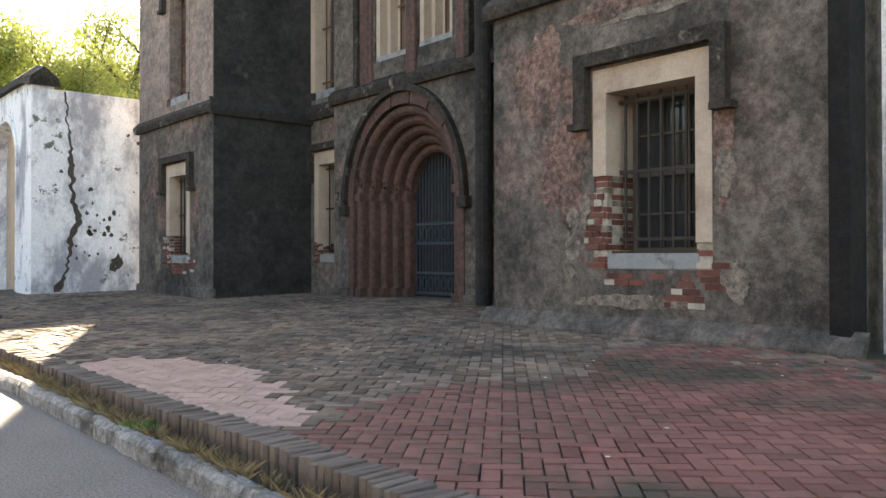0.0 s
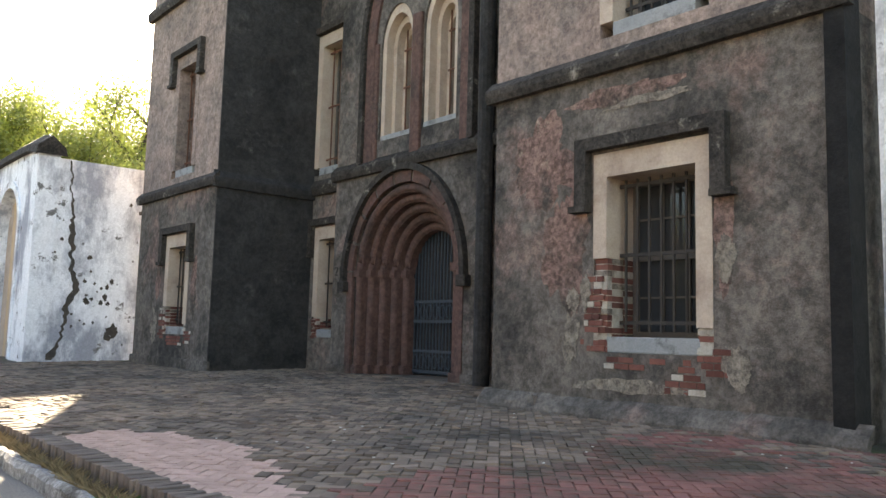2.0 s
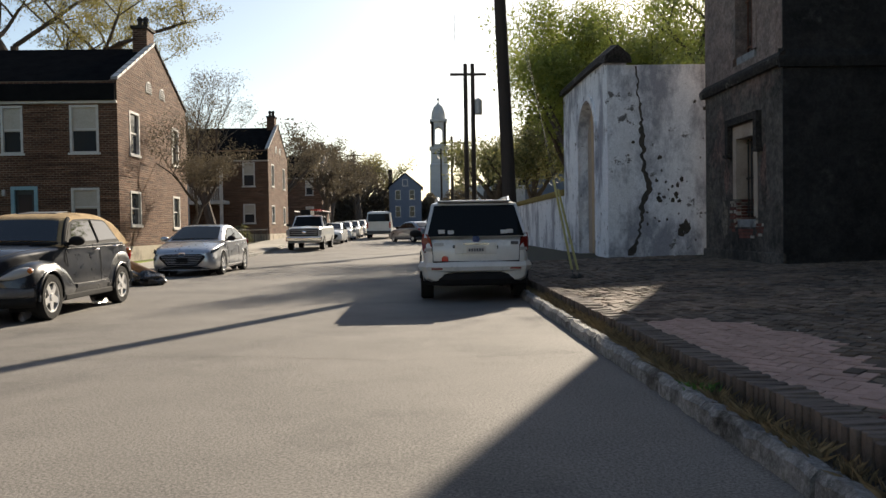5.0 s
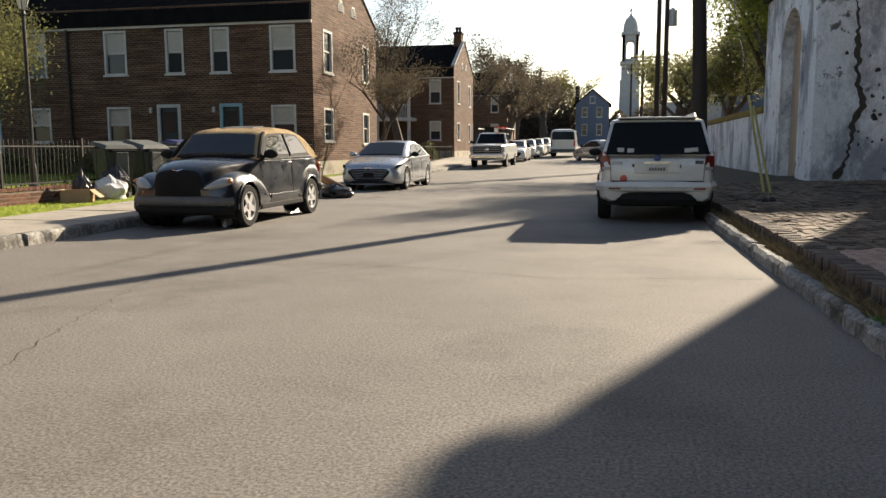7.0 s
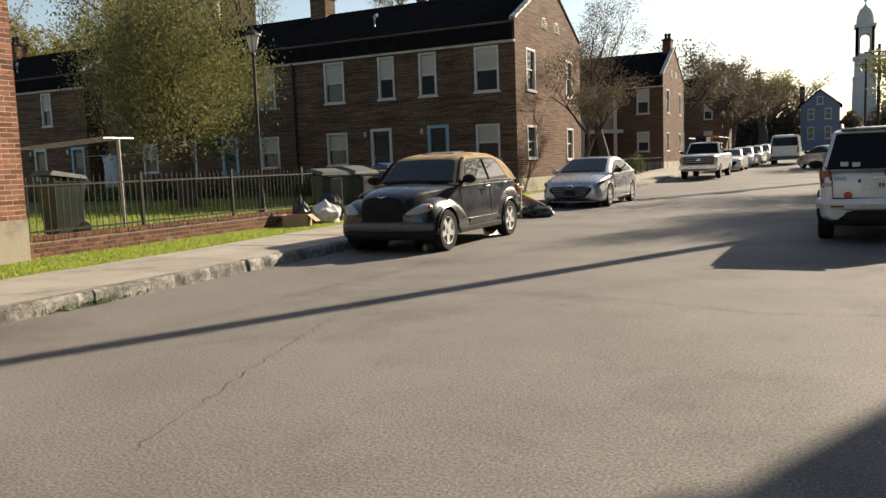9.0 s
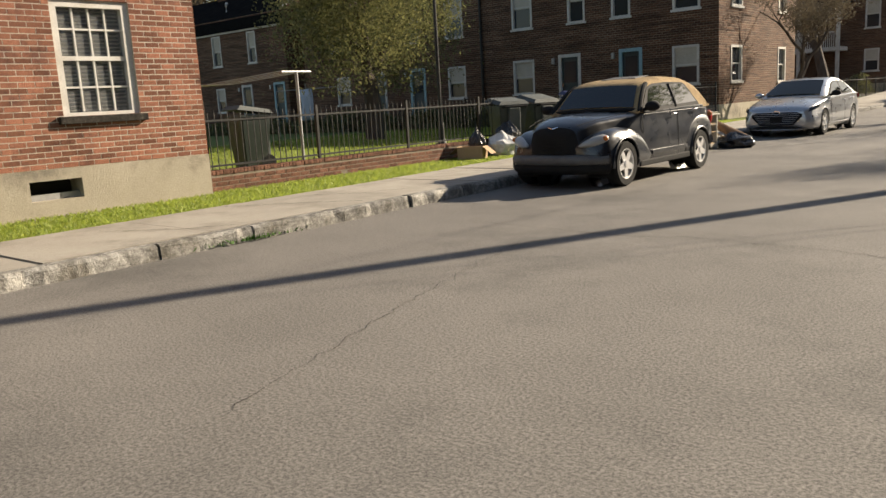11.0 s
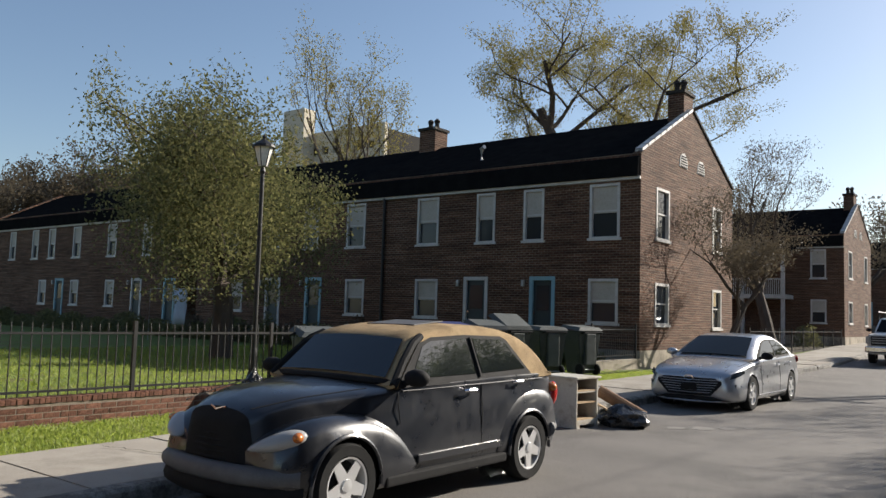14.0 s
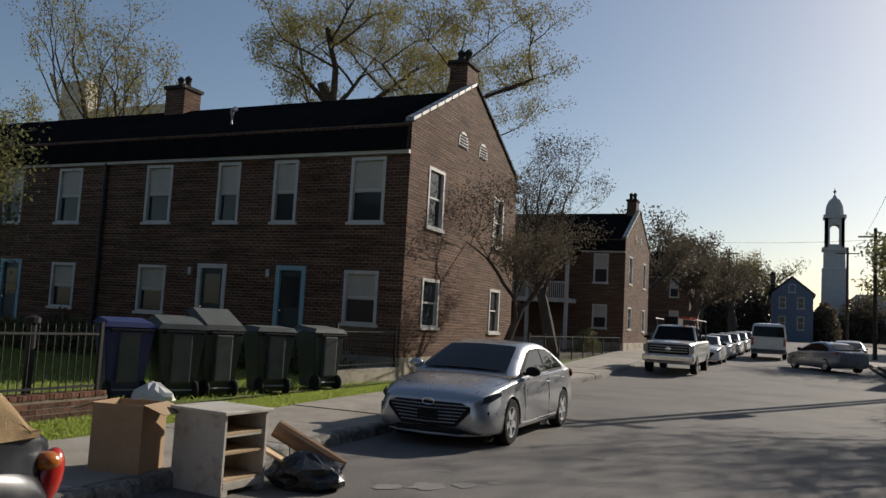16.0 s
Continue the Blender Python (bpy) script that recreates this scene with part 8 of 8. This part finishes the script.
ribbon("verge", lambda y: -11.2, lambda y: ge(y) - 0.02, -20, 120, 0.105, 0.2, TURF, "strip of bright green grass beside the pavement", "grass")
pave = thing("pavement_left", "cracked concrete slab pavement", "pavement", kind="structure")
part("bedding", box_bm(-8.6, -6.7, -20, 3, 0.02, 0.10), SAND, pave)
rp = random.Random(21)
y = -10.0
while y < 118:
    n = rp.uniform(1.45, 1.75) if y < 45 else 6.0
    bm = bmesh.new()
    dz = rp.uniform(-0.008, 0.012)
    vs = [bm.verts.new((x, yy, gz(yy) + z)) for x, yy in ((ge(y), y), (lk(y) - 0.17, y), (lk(y + n) - 0.17, y + n - 0.018), (ge(y + n), y + n - 0.018)) for z in (0.0, 0.15 + dz)]
    for f in ((0, 2, 4, 6), (1, 7, 5, 3), (0, 1, 3, 2), (2, 3, 5, 4), (4, 5, 7, 6), (6, 7, 1, 0)):
        bm.faces.new([vs[i] for i in f])
    part("slab", bm, CONCRETE, pave)
    y += n
kerb_l = thing("kerb_left", "chipped stone kerb along the far pavement", "kerb", kind="structure")
y = -10.0
while y < 100:
    n = rp.uniform(0.9, 1.8) if y < 40 else 6.0
    bm = bmesh.new()
    steps = 10
    rows = []
    for k in range(steps + 1):
        yy = y + (n - 0.02) * k / steps
        x, j, g = lk(yy), rp.uniform(-0.018, 0.016), gz(yy)
        rows.append([bm.verts.new(q) for q in ((x - 0.16, yy, g - 0.02), (x - 0.16, yy, g + 0.15), (x - 0.03 + j, yy, g + 0.15 + j * 0.4), (x + j * 1.4, yy, g + 0.115 + j), (x + 0.012 + j, yy, g - 0.02))])
    for p, q in zip(rows, rows[1:]):
        for k in range(5):
            bm.faces.new((p[k], p[(k + 1) % 5], q[(k + 1) % 5], q[k]))
    bm.faces.new(rows[0])
    bm.faces.new(rows[-1][::-1])
    part("kerb_stone", bm, KERB, kerb_l)
    y += n


def crack_line(name, pts, z, width, seed, parent=None, material=SAND):
    """A wandering crack laid just above the surface."""
    r = random.Random(seed)
    bm = bmesh.new()
    prev = None
    for (xa, ya), (xb, yb) in zip(pts, pts[1:]):
        m = max(3, int(math.hypot(xb - xa, yb - ya) / 0.08))
        for k in range(m + 1):
            f = k / m
            nx, ny = -(yb - ya), xb - xa
            ln = math.hypot(nx, ny)
            nx, ny = nx / ln, ny / ln
            o, w = r.uniform(-0.03, 0.03), width * r.uniform(0.3, 1.2)
            cx0, cy0 = xa + (xb - xa) * f + nx * o, ya + (yb - ya) * f + ny * o
            row = [bm.verts.new((cx0 + nx * w, cy0 + ny * w, z)), bm.verts.new((cx0 - nx * w, cy0 - ny * w, z))]
            if prev:
                bm.faces.new((prev[0], prev[1], row[1], row[0]))
            prev = row
    return part(name, bm, material, parent)


TAR = surface("tar_in_crack", (0.035, 0.032, 0.03), (0.05, 0.046, 0.042), 8, 60, 0.9)
roadmarks = thing("road_cracks", "thin dark cracks and worn patches in the asphalt", "road", kind="structure")
for i, pts in enumerate((((-5.2, 8.3), (-3.16, 8.0), (-2.55, 8.15), (-1.3, 8.0), (-0.1, 7.64), (1.7, 7.9)), ((-2.6, 3.2), (-3.2, 5.0), (-3.9, 7.5)), ((-6.0, 16.3), (-3.0, 16.9), (0.0, 16.5)), ((-3.9, 18.0), (-3.2, 24), (-3.6, 32)), ((-5.5, 27), (-1.0, 28.0)))):
    crack_line("crack", pts, 0.004, 0.005 if i == 0 else 0.003, 200 + i, roadmarks, TAR)
PALE = surface("worn_pale_asphalt", (0.215, 0.203, 0.186), (0.26, 0.245, 0.225), 4, 60, 0.9, relief=0.3)
patches(lambda a, b, d: (a, b, 0.005 - d * 0.2), [(-5.45, 19.35, 0.16), (-5.15, 19.6, 0.22), (-4.85, 19.9, 0.16), (-4.6, 20.2, 0.1), (-4.1, 22.6, 0.14), (-3.8, 30.5, 0.2)], PALE, roadmarks, "worn_patch", 17)
pave_cracks = ((-8.5, 7.2), (-7.6, 7.9), (-6.9, 8.3)), ((-8.2, 8.6), (-7.6, 8.9), (-7.3, 9.5)), ((-8.0, 5.4), (-7.2, 5.9), (-6.8, 6.3)), ((-9.0, 20.5), (-8.2, 21.2), (-7.5, 21.6)), ((-8.6, 11.8), (-7.4, 12.1))
for i, pts in enumerate(pave_cracks):
    crack_line("crack", pts, 0.166, 0.012, 220 + i, pave)


def blades(name, region, n, h, material, seed, label, category="grass", lean=0.5, wide=1.0):
    r = random.Random(seed)
    verts, faces = [], []
    for i in range(n):
        x, y, z = region(r)
        a, s = r.uniform(0, math.tau), h * r.uniform(0.5, 1.4)
        w = (0.006 + 0.004 * r.random()) * wide
        dx, dy = math.cos(a), math.sin(a)
        ox, oy = r.gauss(0, lean) * s, r.gauss(0, lean) * s
        q = len(verts)
        verts += [(x - dx * w, y - dy * w, z), (x + dx * w, y + dy * w, z), (x + ox * 0.4 + dx * w * 0.6, y + oy * 0.4 + dy * w * 0.6, z + s * 0.6), (x + ox, y + oy, z + s)]
        faces += [(q, q + 1, q + 2), (q, q + 2, q + 3)]
    me = bpy.data.meshes.new(name)
    me.from_pydata(verts, [], faces)
    me.materials.append(material)
    return tagged(new(name, me), label, category, kind="stuff")


def verge_at(r):
    y = r.uniform(4.5, 30)
    return r.uniform(-10.6, ge(y) + 0.05), y, 0.1


blades("verge_grass", verge_at, 70000, 0.05, GRASS_LEAF, 5, "bright green blades of the grass verge")
blades("lawn_grass", lambda r: (r.uniform(-26, -10.8), r.uniform(8.8, 29), 0.135), 45000, 0.08, GRASS_LEAF, 6, "green blades of the lawn behind the railing")


def kerb_weeds(r):
    tuft = r.randrange(36)
    y = 2.4 + 10.5 * ((tuft * 0.618) % 1.0) + r.gauss(0, 0.05)
    return 2.05 + 0.05 * math.sin(tuft * 2.4) + r.gauss(0, 0.022), y, 0.09


blades("dry_weeds", kerb_weeds, 3800, 0.085, DRY, 7, "dry straw-coloured weeds between kerb and brick edging", "weeds", 0.6, 0.4)
blades("dry_weeds", lambda r: (r.uniform(1.99, 2.13), r.uniform(2, 16), 0.09), 3000, 0.05, DRY, 8, "thin dry weeds along the kerb", "weeds", 0.6, 0.4)
blades("green_weed", lambda r: (2.0 + r.gauss(0, 0.05), 5.55 + r.gauss(0, 0.07), 0.12), 140, 0.04, GREEN, 9, "small bright green weed in the kerb joint", "weeds", 0.7)
blades("green_weed", lambda r: (lk(6.3) + r.gauss(0, 0.04), r.gauss(6.3, 0.3), 0.02), 260, 0.045, GREEN, 10, "green weeds growing from the broken kerb", "weeds", 0.7)

# ---- right-hand kerb, edging and brick pavement ----
kerb_r = thing("kerb_right", "rough granite kerb beside the brick pavement", "kerb", kind="structure")
y = -8.0
while y < 60:
    n = rp.uniform(0.9, 1.6) if y < 22 else 5.0
    bm = bmesh.new()
    rows = []
    for k in range(15):
        yy = y + (n - 0.015) * k / 14
        j = rp.uniform(-0.013, 0.013) - 0.025
        rows.append([bm.verts.new(q) for q in ((2.0 + j, yy, -0.02), (2.0 + j, yy, 0.14 + j * 0.7), (1.92 + j, yy, 0.15 + j * 0.7), (1.895 + j * 1.4, yy, 0.12 + j), (1.88 + j, yy, -0.02))])
    for p, q in zip(rows, rows[1:]):
        for k in range(5):
            bm.faces.new((p[k], p[(k + 1) % 5], q[(k + 1) % 5], q[k]))
    bm.faces.new(rows[0])
    bm.faces.new(rows[-1][::-1])
    part("kerb_stone", bm, GRANITE, kerb_r)
    y += n
PINK_PAVER = surface("pale_pink_paver", (0.38, 0.255, 0.215), (0.45, 0.31, 0.26), 2.0, 30, 0.85, relief=0.35, random_tint=0.12)
SOIL_DARK = surface("dark_joint_soil", (0.045, 0.036, 0.028), (0.075, 0.06, 0.045), 4, 50, 0.95, relief=0.5)
EDGE_BRICK = surface("grey_edging_brick", (0.115, 0.092, 0.08), (0.18, 0.148, 0.128), 3, 35, 0.9, relief=0.5, stain=(0.07, 0.062, 0.055), stain_scale=2, random_tint=0.25)
edging = thing("brick_edging", "raised edging of bricks set on edge along the kerb", "edging", kind="structure")
part("core", box_bm(2.16, 2.46, -6, 20, 0.05, 0.17), SOIL_DARK, edging)
edge_mesh = finish("brick", box_bm(-0.11, 0.11, -0.028, 0.028, -0.17, 0.0, None, 0.006), EDGE_BRICK)
for k in range(285):
    y = -2.0 + 0.0665 * k
    ob = new("brick", edge_mesh)
    ob.parent = edging
    ob.location = (2.24 + rp.uniform(-0.012, 0.012), y, 0.245 + rp.uniform(-0.008, 0.008) + (0.018 if y < 4.9 else 0.0))
    ob.rotation_euler = (rp.uniform(-0.06, 0.06), rp.uniform(-0.05, 0.05), rp.uniform(-0.03, 0.03))


def herringbone(x0, x1, y0, y1, a=0.103):
    """Centres and headings of bricks twice as long as wide, laid at 45 degrees."""
    c, s = math.cos(radians(45)), math.sin(radians(45))
    out = []
    for i in range(-260, 260):
        for j in range(-130, 130):
            for kind in (0, 1):
                u, v = i + 2 * j, i - 2 * j
                u, v = (u + 1, v + 0.5) if kind == 0 else (u + 0.5, v + 2)
                x, y = 5.0 + a * (u * c - v * s), 8.0 + a * (u * s + v * c)
                if x0 < x < x1 and y0 < y < y1:
                    out.append((x, y, 45 if kind == 0 else 135))
    return out


def brick_kind(x, y, r):
    """Relaid red bricks near the corner, a cleaned pink patch, old worn bricks elsewhere."""
    edge = 4.75 + 0.25 * math.sin(x * 2.1) + 0.12 * (x - 5) + r.uniform(-0.12, 0.12)
    if y < edge and not (x > 6.6 and r.random() < 0.5):
        return 0
    if x < 3.6 - 0.35 * abs(y - 7.0) + r.uniform(-0.1, 0.1) and 4.5 < y < 8.3 + 0.4 * (x - 2.4):
        return 1
    return 2


paving = thing("pavement_right", "herringbone brick pavement, worn and uneven", "pavement", kind="structure")
rb = random.Random(33)
kinds = (PAVER, PINK_PAVER, OLD_PAVER)
single = [finish("brick", box_bm(-0.099, 0.099, -0.0485, 0.0485, -0.05, 0.0, None, 0.005), m) for m in kinds]
rest = [([], []) for _ in kinds]
made = 0
for x, y, heading in herringbone(2.4, 10.4, 0.4, 22.9):
    if y > 8.2 and x > 10.15 or (x > FX - 0.1 and (y < 8.4 or 17.0 < y)):
        continue
    k = brick_kind(x, y, rb)
    wear = 0.004 if k < 2 else 0.012
    z = sz(x) + 0.02 + 0.012 * noise.noise(Vector((x * 0.9, y * 0.9, 0))) + rb.uniform(-wear, wear) * 0.6
    m = pose(x, y, z, rb.gauss(0, 0.7 if k < 2 else 2.3), rb.gauss(0, 0.7 if k < 2 else 2.3), heading + rb.gauss(0, 0.6))
    if 2.4 < x < 4.4 and 3.0 < y < 6.1 and made < 290:
        ob = new("brick", single[k])
        ob.parent = paving
        ob.matrix_basis = m
        made += 1
        continue
    vs, fs = rest[k]
    q = len(vs)
    vs += [tuple(m @ Vector(p)) for p in ((-0.099, -0.0485, -0.05), (0.099, -0.0485, -0.05), (0.099, 0.0485, -0.05), (-0.099, 0.0485, -0.05), (-0.096, -0.0455, 0), (0.096, -0.0455, 0), (0.096, 0.0455, 0), (-0.096, 0.0455, 0))]
    fs += [(q + 4, q + 5, q + 6, q + 7), (q, q + 1, q + 5, q + 4), (q + 1, q + 2, q + 6, q + 5), (q + 2, q + 3, q + 7, q + 6), (q + 3, q, q + 4, q + 7)]
for (vs, fs), m in zip(rest, kinds):
    me = bpy.data.meshes.new("bricks")
    me.from_pydata(vs, [], fs)
    me.materials.append(m)
    ob = new("bricks", me)
    ob.parent = paving
    ob["kind"] = "stuff"
# a few bright specks of litter on the bricks
for k in range(26):
    x, y = rb.uniform(3.2, 7.4), rb.uniform(2.2, 7.5)
    solo("litter", box_bm(-0.012, 0.012, -0.008, 0.008, 0, 0.004, pose(x, y, sz(x) + 0.032, 0, 0, rb.uniform(0, 180))), TRIM, "small pale scrap of litter on the bricks", "litter", group="litter scraps")


# ---- bricks of the corner house and the low wall ----
def lay_wall(parent, P, a0, a1, b0, b1, holes, limit, seed, d=-0.003, near=None, material=BRICK_CORNER, ends=True):
    """Running bond; the nearest pieces as parts of their own, the rest joined."""
    r = random.Random(seed)
    vs, fs, n, row, b = [], [], 0, 0, b0
    full = finish("brick", slab_bm(lambda a, bb, dd: (0, 0, 0) if False else tuple(Vector(P(a, bb, dd)) - Vector(P(0, 0, 0))), 0, 0.203, 0, 0.063, 0, 0.05, 0.003), material)
    origin = Vector(P(0, 0, 0))
    while b + 0.06 < b1:
        a = a0 - (0.1075 if row % 2 else 0)
        while a < a1:
            lo, hi = max(a, a0), min(a + 0.203, a1)
            cut = [(lo, hi)]
            for h in holes:
                if h[2] < b + 0.04 < h[3]:
                    cut = [(p, q) for l, u in cut for p, q in ((l, min(u, h[0] - 0.004)), (max(l, h[1] + 0.004), u)) if q - p > 0.02]
            for p, q in cut:
                if q - p < 0.03:
                    continue
                dd = d + r.uniform(-0.0015, 0.0015)
                if q - p > 0.2 and n < limit and (near is None or near(p, b)):
                    ob = new("brick", full)
                    ob.parent = parent
                    ob.location = Vector(P(p, b, dd))
                    n += 1
                else:
                    k = len(vs)
                    vs += [P(*c) for c in ((p, b, dd), (q, b, dd), (q, b + 0.063, dd), (p, b + 0.063, dd), (p, b, dd + 0.05), (q, b, dd + 0.05), (q, b + 0.063, dd + 0.05), (p, b + 0.063, dd + 0.05))]
                    fs += [(k, k + 1, k + 2, k + 3), (k, k + 4, k + 5, k + 1), (k + 1, k + 5, k + 6, k + 2), (k + 2, k + 6, k + 7, k + 3), (k + 3, k + 7, k + 4, k)]
            a += 0.215
        b += 0.0755
        row += 1
    me = bpy.data.meshes.new("bricks")
    me.from_pydata(vs, [], fs)
    me.materials.append(material)
    ob = new("bricks", me)
    ob.parent = parent
    ob["kind"] = "stuff"


lay_wall(corner, C, 3.0, 8.46, 0.755, 6.25, [cw, (6.32, 7.42, 4.2, 5.7)], 290, 71, near=lambda a, b: a > 6.6 and b < 2.9)
lay_wall(lowwall, LW, 8.47, 20.6, 0.06, 0.39, [(11.4, 11.52, 0.14, 0.24)], 280, 72, d=-0.004, near=lambda a, b: a < 19, material=LOW_BRICK)
cap_mesh = finish("brick", box_bm(-0.125, 0.125, -0.031, 0.031, 0.0, 0.066, None, 0.005), LOW_BRICK)
for k in range(179):
    ob = new("brick", cap_mesh)
    ob.parent = lowwall
    ob.location = (FXL - 0.112 + rb.uniform(-0.006, 0.006), 8.52 + 0.0675 * k, 0.393 + rb.uniform(-0.003, 0.003))
